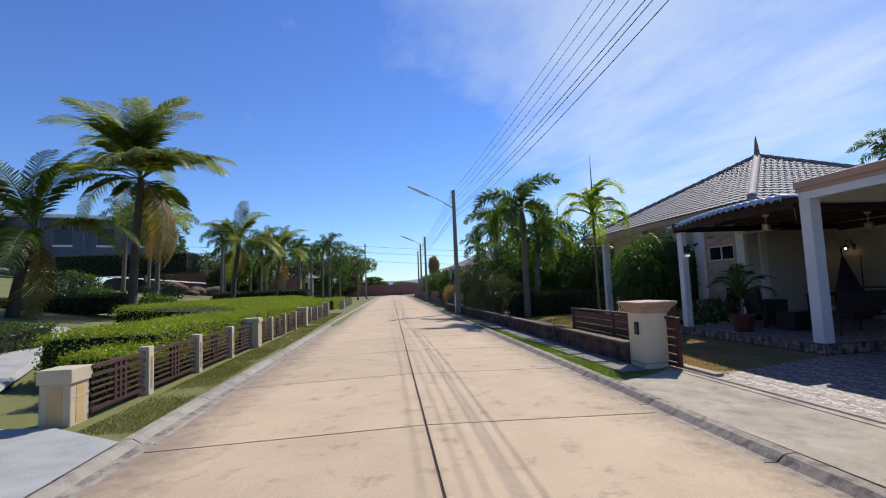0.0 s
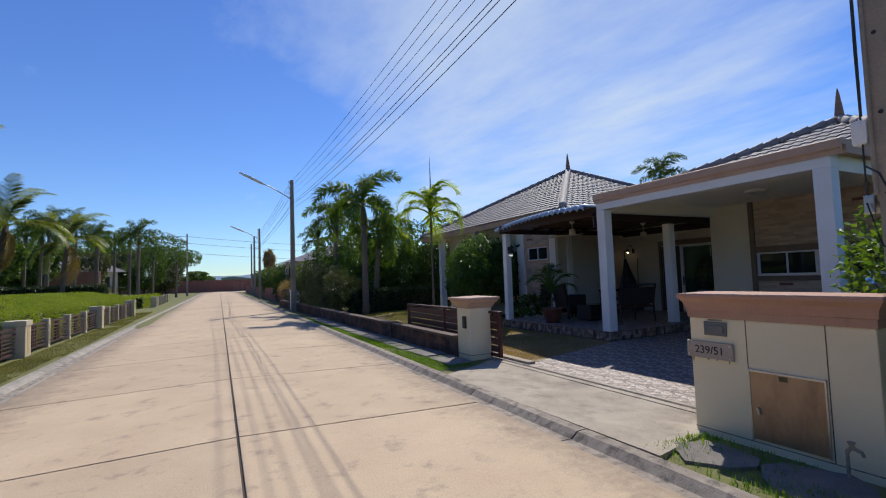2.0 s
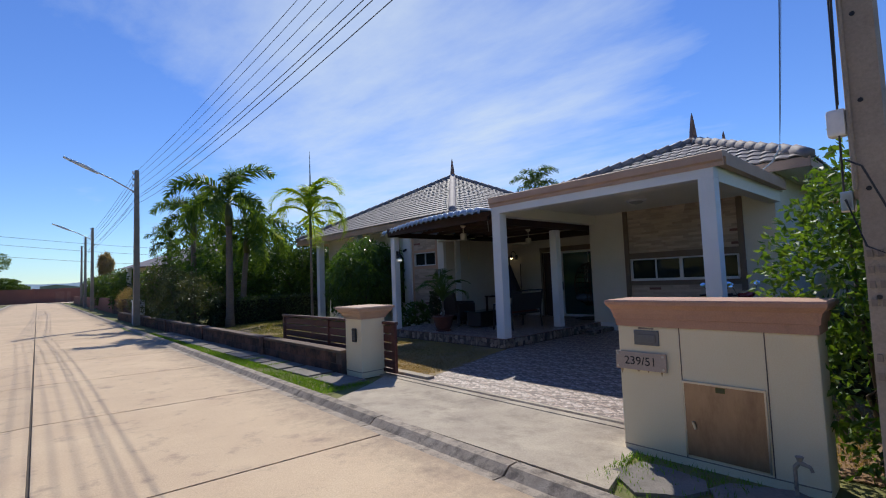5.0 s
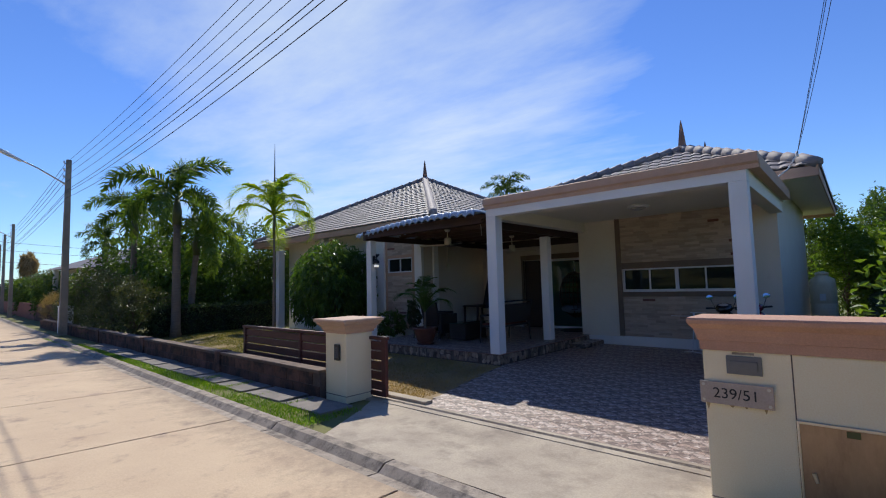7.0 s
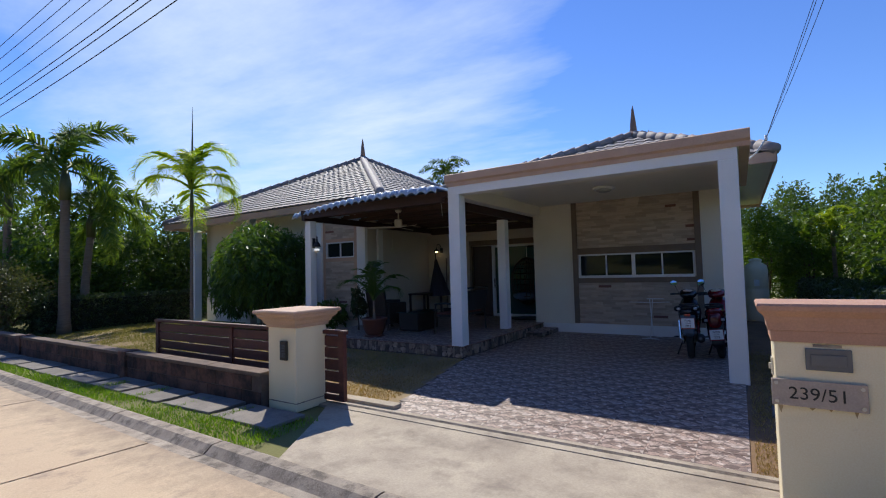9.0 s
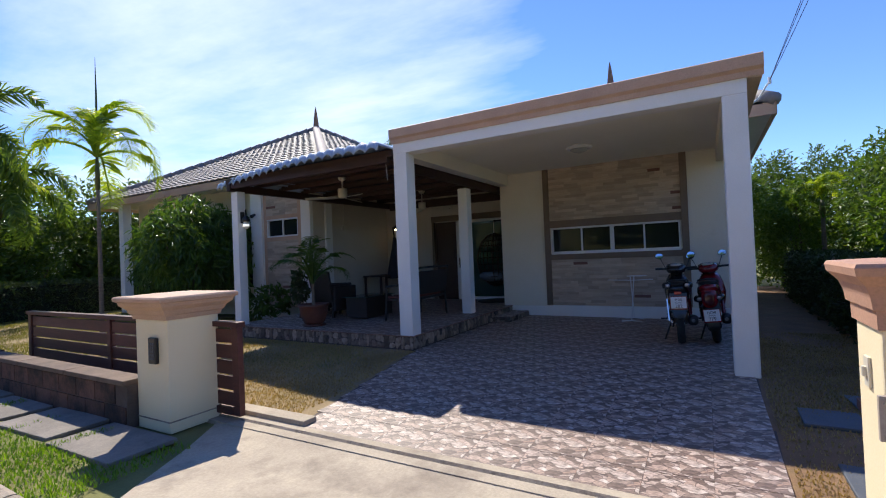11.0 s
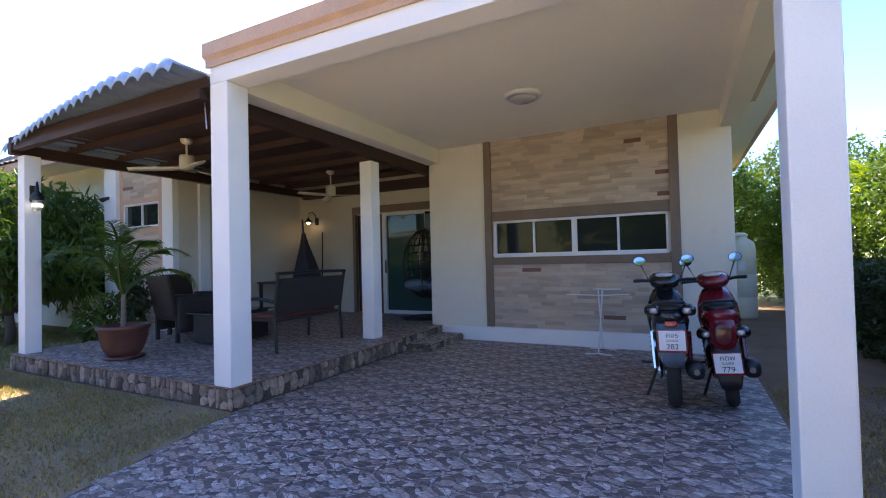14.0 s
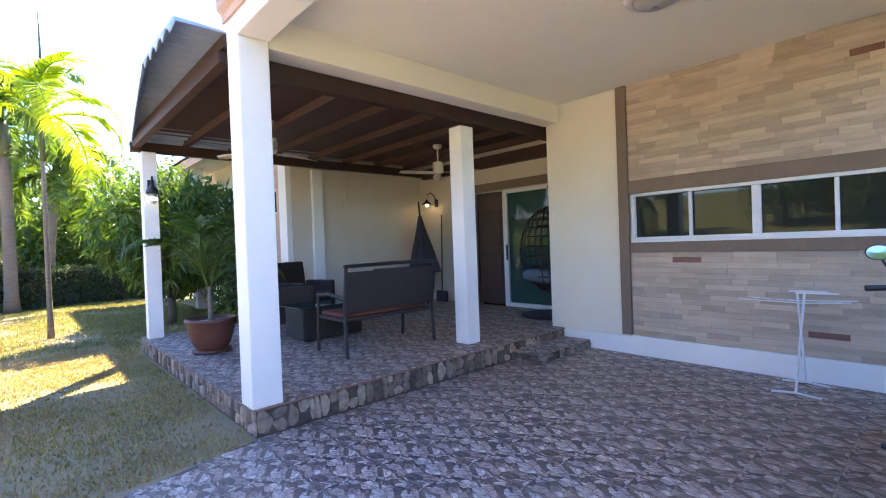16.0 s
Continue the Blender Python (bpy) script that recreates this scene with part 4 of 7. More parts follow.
def tiled_slope(corner_a, corner_b, top_a, top_b, parent, seed):
    """One roof slope of interlocking tiles: courses stepped down the slope, a wave across."""
    a, b, c, d = (Vector(p) for p in (corner_a, corner_b, top_b, top_a))
    along, rise = (b - a), ((d + c) / 2 - (a + b) / 2)
    nrm = along.cross(rise).normalized()
    if nrm.z < 0:
        nrm = -nrm
    L, H = along.length, rise.length
    tilew = 0.25
    ux = along.normalized()
    uy = (rise - ux * rise.dot(ux)).normalized()
    H = (d - a).dot(uy)
    rows = max(3, int(H / 0.26))
    dl, dr = (d - a).dot(ux), (c - a).dot(ux)
    v, f = [], []
    prof = [(0.0, 0.0), (0.25, 0.022), (0.5, 0.027), (0.75, 0.014)]
    for r in range(rows):
        t0, t1 = r / rows, min(1.0, (r + 1.12) / rows)
        lo0, hi0 = dl * t0, L + (dr - L) * t0
        lo1, hi1 = dl * t1, L + (dr - L) * t1
        n = max(1, int((hi0 - lo0) / tilew))
        for k in range(n):
            xs0 = lo0 + k * tilew
            if xs0 + tilew < lo1 - 0.02 or xs0 > hi1 + 0.02:
                continue
            base = len(v)
            for s, h in prof + [(1.0, 0.0)]:
                x = xs0 + s * tilew
                v.append(a + ux * min(max(x, lo0), hi0) + uy * (H * t0 - 0.01) + nrm * (h + 0.035))
                v.append(a + ux * min(max(x, lo1), hi1) + uy * H * t1 + nrm * (h + 0.004))
                v.append(a + ux * min(max(x, lo0), hi0) + uy * (H * t0 - 0.01) + nrm * (h + 0.010))
            for s in range(4):
                i = base + 3 * s
                f.append((i, i + 3, i + 4, i + 1))
                f.append((i + 2, i + 5, i + 3, i))
    ob = mesh_of("roof_tiles", v, f, ROOFTILE, parent)
    return tagged(ob, "", "", "", "stuff")


def ridge_caps(parent, p, q):
    p, q = Vector(p), Vector(q)
    n = max(2, int((q - p).length / 0.33))
    d = (q - p) / n
    for k in range(n):
        a, b = p + d * k, p + d * (k + 1.12)
        part("ridge_tile", tubed([a + Vector((0, 0, 0.03)), b + Vector((0, 0, 0.06))], [0.105, 0.125], 8), ROOFTILE, parent, smooth=True)


def hip_roof(x0, y0, x1, y1, z, ra, rb, zr):
    """A hip roof over a rectangle with its ridge from ra to rb, fascia boards and a soffit."""
    roof = part("roof", prism([(x0 + 0.02, y0 + 0.02), (x1 - 0.02, y0 + 0.02), (x1 - 0.02, y1 - 0.02), (x0 + 0.02, y1 - 0.02)], "z", z - 0.09, z - 0.06), CEILING, house, "grey concrete tile hip roof")
    A, Bq, C, D = (x0, y0, z), (x1, y0, z), (x1, y1, z), (x0, y1, z)
    R, S = (*ra, zr), (*rb, zr)
    deck = B()
    vs = {k: deck.verts.new(Vector(p) - Vector((0, 0, 0.02))) for k, p in zip("ABCDRS", (A, Bq, C, D, R, S))}
    along_x = abs(ra[0] - rb[0]) > abs(ra[1] - rb[1])
    same = ra == rb
    if same:
        fs, slopes = ("ABR", "BCR", "CDR", "DAR"), ((A, Bq, R, R), (Bq, C, R, R), (C, D, R, R), (D, A, R, R))
    elif along_x:
        fs, slopes = ("ABSR", "BCS", "CDRS", "DAR"), ((A, Bq, R, S), (Bq, C, S, S), (C, D, S, R), (D, A, R, R))
    else:
        fs, slopes = ("ABR", "BCSR", "CDS", "DARS"), ((A, Bq, R, R), (Bq, C, R, S), (C, D, S, S), (D, A, S, R))
    for f in fs:
        deck.faces.new([vs[k] for k in f])
    part("roof_deck", deck, ROOFTILE, roof)
    for k, (p, q, tp, tq) in enumerate(slopes):
        tiled_slope(p, q, tp, tq, roof, k)
    for p, t in ((A, R), (Bq, S if along_x else R), (C, S), (D, R if along_x else S)):
        ridge_caps(roof, p, t)
    if not same:
        ridge_caps(roof, R, S)
    for a in ((x0, y0, x0 + 0.025, y1), (x0, y0, x1, y0 + 0.025), (x1 - 0.025, y0, x1, y1), (x0, y1 - 0.025, x1, y1)):
        part("fascia_board", boxed(a[0], a[1], z - 0.20, a[2], a[3], z - 0.004, 0.004), PEACH, roof)
    for p in ({ra, rb}):
        part("finial", turned([(0.16, 0.0), (0.17, 0.06), (0.12, 0.12), (0.10, 0.16), (0.075, 0.4), (0.03, 0.75), (0.004, 0.86)], 6, (p[0], p[1], zr)), SPIRE, roof, "terracotta roof finial")
    return roof


hip_roof(1.7, 3.25, 11.8, 13.7, 3.54, (6.55, 8.2), (6.55, 8.2), 6.08)
hip_roof(3.45, -4.9, 11.8, 3.2, 3.66, (6.2, -1.95), (8.9, -1.95), 5.1)

# ---- the awning over the porch ----
awning = thing("awning", "timber porch awning with blue-grey ribbed sheet roof", "awning")


def ribbed_sheet():
    v, f = [], []
    y0, y1, per = 0.25, 4.55, 0.205
    n = int((y1 - y0) / per)
    cols = []
    for k in range(n):
        for s, h in ((0.0, 0.0), (0.12, 0.032), (0.30, 0.056), (0.5, 0.062), (0.70, 0.05), (0.88, 0.025)):
            cols.append((y0 + (k + s) * per * (y1 - y0) / (n * per), h))
    xs_ = [-0.37, -0.33, -0.05, 0.3, 0.65, 1.0, 2.0, 3.2, 5.2]
    for i, x in enumerate(xs_):
        for y, h in cols:
            sag = -0.10 * ((y - 2.0) / 2.2) ** 2 if y > 2.0 else -0.03 * ((2.0 - y) / 1.8) ** 2
            back = 0.12 * max(0.0, y - 1.2) * max(0.0, min(1.0, (1.0 - x) / 1.35))
            v.append((x + back, y, 3.06 + h + sag + 0.012 * max(0, x) - (0.10 if i == 0 else 0)))
    m = len(cols)
    for i in range(len(xs_) - 1):
        for j in range(m - 1):
            f.append((i * m + j, i * m + j + 1, (i + 1) * m + j + 1, (i + 1) * m + j))
    return v, f


part_sheet = mesh_of("roof_sheet", *ribbed_sheet(), SHEET, awning, "blue-grey ribbed metal roofing sheet", True)
mod = part_sheet.modifiers.new("thickness", "SOLIDIFY")
mod.thickness = 0.012
part("ceiling_board", boxed(0.0, 0.25, 3.025, 5.15, 4.2, 3.035), DARKWOOD, awning)
for k, x in enumerate((-0.02, 0.62, 1.26, 1.9, 2.6, 3.3, 4.0, 4.7)):
    part("purlin", boxed(x, 0.24, 2.93, x + 0.06, 4.18, 3.025, 0.004), DARKWOOD, awning)
part("side_beam", boxed(-0.05, 4.02, 2.79, 5.18, 4.12, 2.93, 0.006), DARKWOOD, awning)
part("side_beam", boxed(0.23, 0.24, 2.75, 5.18, 0.33, 2.93, 0.006), DARKWOOD, awning)
part("back_beam", boxed(5.06, 0.33, 2.73, 5.19, 4.02, 2.93, 0.006), DARKWOOD, awning)
part("front_beam", boxed(-0.03, 0.33, 2.84, 0.06, 4.02, 2.93, 0.006), DARKWOOD, awning)
part("post", boxed(0.06, 3.96, 0.222, 0.24, 4.14, 2.79, 0.01), WHITE, awning, "white rendered post")
part("hanging_rod", tubed([(0.1, 0.45, 2.92), (0.1, 0.42, 2.6)], 0.006, 6), STEEL, awning)

# ---- gate, boundary walls ----
gp = thing("gate_pillar", "cream gate pillar with a moulded peach cap", "gate pillar", (-3.09, 0.66, -0.1))
part("shaft", boxed(-0.25, -0.26, 0.0, 0.25, 0.26, 1.02, 0.012), GATE_CREAM, gp)
part("base_line", boxed(-0.254, -0.264, 0.10, 0.254, 0.264, 0.112), KERB, gp)
part("cap", stepped_cap(-0.25, -0.26, 0.25, 0.26, [(0.016, 1.02), (0.024, 1.06), (0.04, 1.07), (0.056, 1.11), (0.10, 1.15), (0.105, 1.18), (0.132, 1.19), (0.137, 1.22), (0.125, 1.235), (-0.1, 1.25)]), PEACH, gp, "peach moulded cap")
kp = part("keypad", boxed(-0.285, -0.12, 0.62, -0.248, 0.0, 0.86, 0.012), BLACK, gp, "black gate keypad")
for r in range(5):
    for c in range(3):
        part("key", boxed(-0.291, -0.10 + 0.03 * c, 0.66 + 0.033 * r, -0.283, -0.08 + 0.03 * c, 0.683 + 0.033 * r, 0.002), SLATE, kp)

gw = thing("gate_wall", "cream gate wall with a heavy salmon coping", "gate wall", (-3.2, -5.2, -0.14))
gx0, gx1, gy0, gy1 = -0.25, 0.08, -0.68, 0.84
part("body", boxed(gx0, gy0, 0.0, gx1, gy1, 1.20, 0.012), GATE_CREAM, gw)
part("coping", stepped_cap(gx0, gy0, gx1, gy1, [(0.012, 1.20), (0.014, 1.27), (0.026, 1.275), (0.032, 1.32), (0.045, 1.36), (0.078, 1.40), (0.084, 1.43), (0.076, 1.445), (-0.05, 1.455)]), TERRA, gw, "salmon moulded coping")
for y in (0.28, -0.35):
    part("joint", boxed(gx0 - 0.002, y - 0.004, 0.10, gx0 + 0.01, y + 0.004, 1.20), COPING, gw)
part("joint", boxed(gx0 - 0.002, gy0, 0.092, gx0 + 0.01, gy1, 0.102), KERB, gw)
md = part("meter_door", boxed(gx0 - 0.012, -0.32, 0.13, gx0 + 0.01, 0.265, 0.735, 0.003), BRASSY, gw, "stained steel meter door")
part("door_rim", boxed(gx0 - 0.02, -0.335, 0.735, gx0 + 0.01, 0.28, 0.755, 0.003), STEEL, md)
part("door_rim", boxed(gx0 - 0.016, -0.335, 0.12, gx0 + 0.01, -0.32, 0.735, 0.003), STEEL, md)
part("door_rim", boxed(gx0 - 0.016, 0.265, 0.12, gx0 + 0.01, 0.28, 0.735, 0.003), STEEL, md)
part("sticker", boxed(gx0 - 0.0135, -0.05, 0.685, gx0 - 0.012, 0.02, 0.728), LEAF_OLIVE, md)
part("lock", tubed([(gx0 - 0.03, 0.205, 0.42), (gx0 - 0.03, 0.19, 0.36)], [0.014, 0.01], 8), STEEL, md, "small hanging lock")
mb = part("letter_slot", boxed(gx0 - 0.016, 0.455, 1.03, gx0 + 0.01, 0.68, 1.165, 0.004), OLDSTEEL, gw, "dull steel letter slot")
part("flap", boxed(gx0 - 0.024, 0.48, 1.06, gx0 - 0.014, 0.655, 1.13, 0.004), OLDSTEEL, mb)
part("slot_mark", boxed(gx0 - 0.004, 0.50, 1.175, gx0 + 0.01, 0.64, 1.19), KERB, gw)
hp = part("number_plate", boxed(gx0 - 0.03, 0.395, 0.80, gx0 - 0.008, 0.865, 0.965, 0.004), PLATE, gw, "brown house number plate reading 239/51")
lettering("numbers", "239/51", 0.108, Matrix.Translation((gx0 - 0.031, 0.63, 0.88)) @ pose(0, 0, 0, 90, 0, -90), INK, hp)
for y in (0.42, 0.84):
    for z in (0.825, 0.94):
        part("screw", tubed([(gx0 - 0.038, y, z), (gx0 - 0.02, y, z)], 0.011, 10), STEEL, hp)
RUST = surface("rust_streak", (0.30, 0.19, 0.09), (0.42, 0.31, 0.17), 0.85, 9, 60, 0.1)
for y, w, d in ((0.82, 0.014, 0.055), (0.66, 0.02, 0.02), (0.45, 0.011, 0.04), (0.57, 0.012, 0.018)):
    part("rust_streak", prism([(y - w, 0.798), (y + w, 0.798), (y + w * 0.5, 0.798 - d * 0.6), (y, 0.798 - d)], "x", gx0 - 0.0015, gx0 + 0.004), RUST, gw)
part("side_switch", boxed(gx0 + 0.14, 0.84, 0.95, gx0 + 0.20, 0.852, 1.07, 0.004), FANWHITE, gw, "cream push switch plate")
part("switch_knob", boxed(gx0 + 0.158, 0.85, 0.99, gx0 + 0.182, 0.866, 1.03, 0.005), FANWHITE, gw)
tap = thing("garden_tap", "rusty standpipe tap before the gate wall", "tap", (-3.66, -5.72, -0.1))
part("pipe", tubed([(0, 0, 0), (0, 0, 0.26)], 0.013, 8), KERB, tap)
part("spout", tubed([(0, 0, 0.25), (0, -0.03, 0.29), (0, -0.09, 0.27), (0, -0.10, 0.24)], [0.016, 0.018, 0.013, 0.012], 8), KERB, tap)
part("knob", tubed([(0, -0.03, 0.29), (0, -0.03, 0.33)], [0.012, 0.028], 8), KERB, tap)
red_box = finish("red_block", boxed(-0.05, -0.05, 0, 0.05, 0.05, 0.09, 0.006), REDWALL)
red_box.matrix_basis = pose(-0.7, -4.9, -0.02)
tagged(red_box, "small red painted block on the lawn", "block")

# low stained wall in blocks with coping
lw = thing("low_wall", "low block wall blackened by mould", "garden wall", (-3.35, 0, -0.1))
part("wall_core", boxed(-0.07, 0.95, 0.0, 0.10, 27.0, 0.40), MORTAR, lw)
blockm = bpy.data.meshes.new("wall_block")
bmx = boxed(-0.012, 0.004, 0.004, 0.0, 0.386, 0.186, 0.003)
bmx.to_mesh(blockm)
bmx.free()
blockm.materials.append(OLDWALL)
for r in range(2):
    for k in range(66):
        share("wall_block", blockm, lw, Matrix.Translation((-0.07, 0.96 + 0.39 * k + (0.19 if r else 0.0), 0.01 + 0.195 * r)))
copm = bpy.data.meshes.new("coping_stone")
bmx = boxed(-0.10, 0.004, 0.0, 0.13, 1.196, 0.05, 0.01)
bmx.to_mesh(copm)
bmx.free()
copm.materials.append(COPING)
for k in range(21):
    share("coping_stone", copm, lw, Matrix.Translation((0, 0.95 + 1.2 * k, 0.40 + 0.002 * (k % 3))))
for y in (4.5, 9.5, 14.5):
    part("wall_pier", boxed(-0.12, y, 0.0, 0.14, y + 0.25, 0.47, 0.012), OLDWALL, lw)

gate = thing("sliding_gate", "low sliding gate of dark red slats, open", "gate", (-2.86, 0.05, -0.06))
for a in ((0.0, 0.09), (2.35, 2.42), (4.55, 4.64)):
    part("stile", boxed(-0.03, a[0], 0.02, 0.03, a[1], 0.88, 0.005), REDWOOD, gate)
part("top_rail", boxed(-0.045, -0.02, 0.86, 0.045, 4.66, 0.91, 0.006), REDWOOD, gate)
part("bottom_rail", boxed(-0.03, 0.09, 0.02, 0.03, 4.55, 0.09, 0.005), REDWOOD, gate)
for k in range(5):
    for y0, y1 in ((0.10, 2.34), (2.43, 4.54)):
        part("slat", boxed(-0.012, y0, 0.105 + 0.15 * k, 0.012, y1, 0.235 + 0.15 * k, 0.004), REDWOOD, gate)

# ---- poles and cables ----
def street_pole(at, height, w0, w1, label, lamp=False, turn=0.0, far=False):
    ob = thing("utility_pole", label, "utility pole", at, turn, "utility poles")
    part("shaft", stepped_cap(-0.001, -0.001, 0.001, 0.001, [(w0 / 2, 0.0), (w0 / 2 * 0.985, 0.3), (w1 / 2, height)]), POLE, ob)
    for z in (height - 0.12, height - 0.42, height - 0.72, height - 1.02):
        part("insulator", tubed([(-w1 / 2 - 0.02, 0, z - 0.04), (-w1 / 2 - 0.07, 0, z - 0.04), (-w1 / 2 - 0.07, 0, z + 0.06)], 0.03, 8), ALU, ob)
    if lamp:
        arm = part("lamp_arm", tubed([(-w1 / 2, 0, height - 1.05), (-1.0, -0.15, height - 0.55), (-1.6, -0.25, height - 0.3)], 0.03, 8), STEEL, ob)
        part("lamp_head", tubed([(-1.5, -0.22, height - 0.36), (-2.0, -0.32, height - 0.14), (-2.75, -0.48, height + 0.15)], [0.06, 0.09, 0.05], 8), ALU, ob, "long white street lamp head")
    return ob


MARK = surface("moulded_digit_shade", (0.24, 0.20, 0.16), (0.19, 0.16, 0.13), 0.9, 6, 60, 0.2)
near = street_pole((-4.19, -6.32, -0.12), 8.6, 0.14, 0.115, "weathered concrete pole with meter box and cables", turn=-6)
for z in (0.5, 0.95, 1.5, 2.1, 2.6, 3.1, 3.7):
    part("bolt_hole", tubed([(-0.080 + 0.003 * z, 0.02, z), (-0.06 + 0.003 * z, 0.02, z)], 0.013, 8), INK, near)
# Darker bars paint the shaded relief of digits pressed into the concrete
for k, z in enumerate((1.05, 1.15, 1.45, 1.55, 1.63, 1.72)):
    for j in range(3 if k % 2 else 2):
        part("digit_shade_bar", boxed(-0.0785, 0.03 - 0.045 * j, z, -0.07, 0.055 - 0.045 * j, z + 0.04), MARK, near)
part("meter_box", boxed(-0.05, 0.068, 2.05, 0.05, 0.09, 2.65, 0.008), POLE, near)
part("meter", boxed(-0.085, 0.09, 2.42, 0.0, 0.18, 2.58, 0.02), ALU, near, "glass electricity meter")
part("meter", boxed(-0.07, 0.09, 1.98, 0.0, 0.15, 2.10, 0.01), STEEL, near)
part("conduit", tubed([(-0.075, 0.075, 2.1), (-0.068, 0.07, 4.5), (-0.06, 0.062, 7.5)], 0.013, 8), POLE, near)
part("cable", tubed([(-0.07, 0.06, 7.4), (-0.10, 0.085, 5.0), (-0.10, 0.10, 3.2), (-0.07, 0.12, 2.6)], 0.007, 6), WIRE, near)
part("cable", tubed([(-0.075, 0.045, 7.4), (-0.085, 0.10, 4.6), (-0.09, 0.115, 3.0), (-0.06, 0.13, 2.1)], 0.006, 6), WIRE, near)
part("cable", tubed([(-0.09, 0.12, 2.05), (-0.13, 0.04, 1.78), (-0.12, -0.06, 1.72), (-0.115, -0.08, 1.9), (-0.125, 0.03, 2.22), (-0.09, 0.11, 2.28)], 0.006, 6), WIRE, near)
part("crossarm", boxed(-0.15, -0.05, 6.9, 0.85, 0.05, 7.0, 0.008), POLE, near)
part("crossarm", boxed(-0.15, -0.05, 5.9, 0.85, 0.05, 6.0, 0.008), POLE, near)
P2 = (-3.68, 19.3, -0.05)
street_pole(P2, 7.35, 0.26, 0.17, "concrete pole with an angled street lamp", True)
street_pole((-3.1, 44.0, -0.05), 7.3, 0.26, 0.17, "concrete pole with an angled street lamp", True)
street_pole((-2.6, 56.0, -0.05), 7.6, 0.26, 0.17, "plain concrete utility pole")
street_pole((-2.0, 68.0, -0.05), 7.6, 0.26, 0.17, "plain concrete utility pole")
street_pole((-10.6, 70.0, 0.0), 9.2, 0.26, 0.17, "concrete pole with an angled street lamp", True)


def cable(a, b, sag, r=0.009):
    a, b = Vector(a), Vector(b)
    pts = [a.lerp(b, k / 16) - Vector((0, 0, 4 * sag * (k / 16) * (1 - k / 16))) for k in range(17)]
    ob = finish("overhead_cable", tubed(pts, r, 5), WIRE)
    return tagged(ob, "black overhead electric cable", "cable", "overhead cables")


for k, z in enumerate((7.10, 6.83, 6.56, 6.29)):
    cable((P2[0] - 0.14, P2[1], z), (-3.90, -6.4, z + 0.2), 0.28 + 0.03 * k, 0.006)
    cable((P2[0] - 0.12, P2[1], z), (-2.7, 56, z + 0.1), 0.3)
for k, z in enumerate((5.95, 5.85, 5.62)):
    cable((P2[0] - 0.10, P2[1], z), (-3.84, -6.4, z + 0.3), 0.34 + 0.05 * k, 0.008)
    cable((P2[0] - 0.05, P2[1], z), (-2.7, 56, z), 0.3)
for z in (7.6, 6.6, 5.2):
    cable((-40, 69, z + 2), (-10.6, 70, z + 1.2), 0.4, 0.02)
    cable((-10.6, 70, z + 1.2), (30, 75, z), 0.6, 0.02)
bracket = thing("service_bracket", "white service bracket with two insulators on the carport edge", "bracket", (2.2, -4.42, 3.30))
part("arm", tubed([(0, 0.04, 0.0), (0, -0.12, 0.12), (-0.03, -0.26, 0.34)], 0.014, 8), ALU, bracket)
part("insulator", tubed([(-0.03, -0.26, 0.30), (-0.03, -0.26, 0.39)], 0.022, 8), ALU, bracket)
for d in (0.0, 0.08, 0.25):
    cable((2.17, -4.68, 3.64), (-4.2, -6.25, 8.05 - d), 0.12 + d, 0.004)

# ---- left side: fence, kerb verge, hedge ----
fence = thing("fence", "cream concrete posts with dark timber rails", "fence")
FX = -11.98


def fx(y):
    return FX + 0.012 * y


post_y = [0.6 + 2.04 * k for k in range(12)]
rails = []
for z, h, t in ((0.66, 0.05, 0.03), (0.545, 0.045, 0.028), (0.09, 0.05, 0.03), (0.20, 0.025, 0.02), (0.29, 0.025, 0.02), (0.375, 0.025, 0.02), (0.455, 0.025, 0.02)):
    bm = boxed(-t, 0.0, z, t, 1.0, z + h)
    me = bpy.data.meshes.new("rail")
    bm.to_mesh(me)
    bm.free()
    me.materials.append(FENCEWOOD)
    rails.append(me)
bm = boxed(-0.024, -0.03, 0.12, 0.024, 0.03, 0.70)
upright = bpy.data.meshes.new("upright")
bm.to_mesh(upright)
bm.free()
upright.materials.append(FENCEWOOD)
FPOST = surface("fence_post_render", (0.60, 0.50, 0.34), (0.54, 0.44, 0.30), 0.8, 3, 70, 0.15, stain=(0.30, 0.24, 0.16), stain_at=(0.6, 0.85), stain_scale=5)
FPANEL = surface("fence_post_ochre", (0.62, 0.42, 0.19), (0.56, 0.38, 0.17), 0.8, 3, 70, 0.15)
corner = part("corner_post", boxed(-12.36, -1.22, 0.0, -12.0, -0.84, 0.60, 0.012), FPOST, fence, "cream corner post")
part("post_cap", boxed(-12.385, -1.245, 0.56, -11.975, -0.815, 0.74, 0.012), FPOST, corner)
part("band", boxed(-12.366, -1.226, 0.38, -11.994, -0.834, 0.40), FPOST, corner)
for a in ((-12.27, -1.228, 0.06, -12.09, -1.218, 0.52), (-12.004, -1.11, 0.06, -11.995, -0.95, 0.52)):
    part("inset_panel", boxed(*a), FPANEL, corner)
prev = -0.84
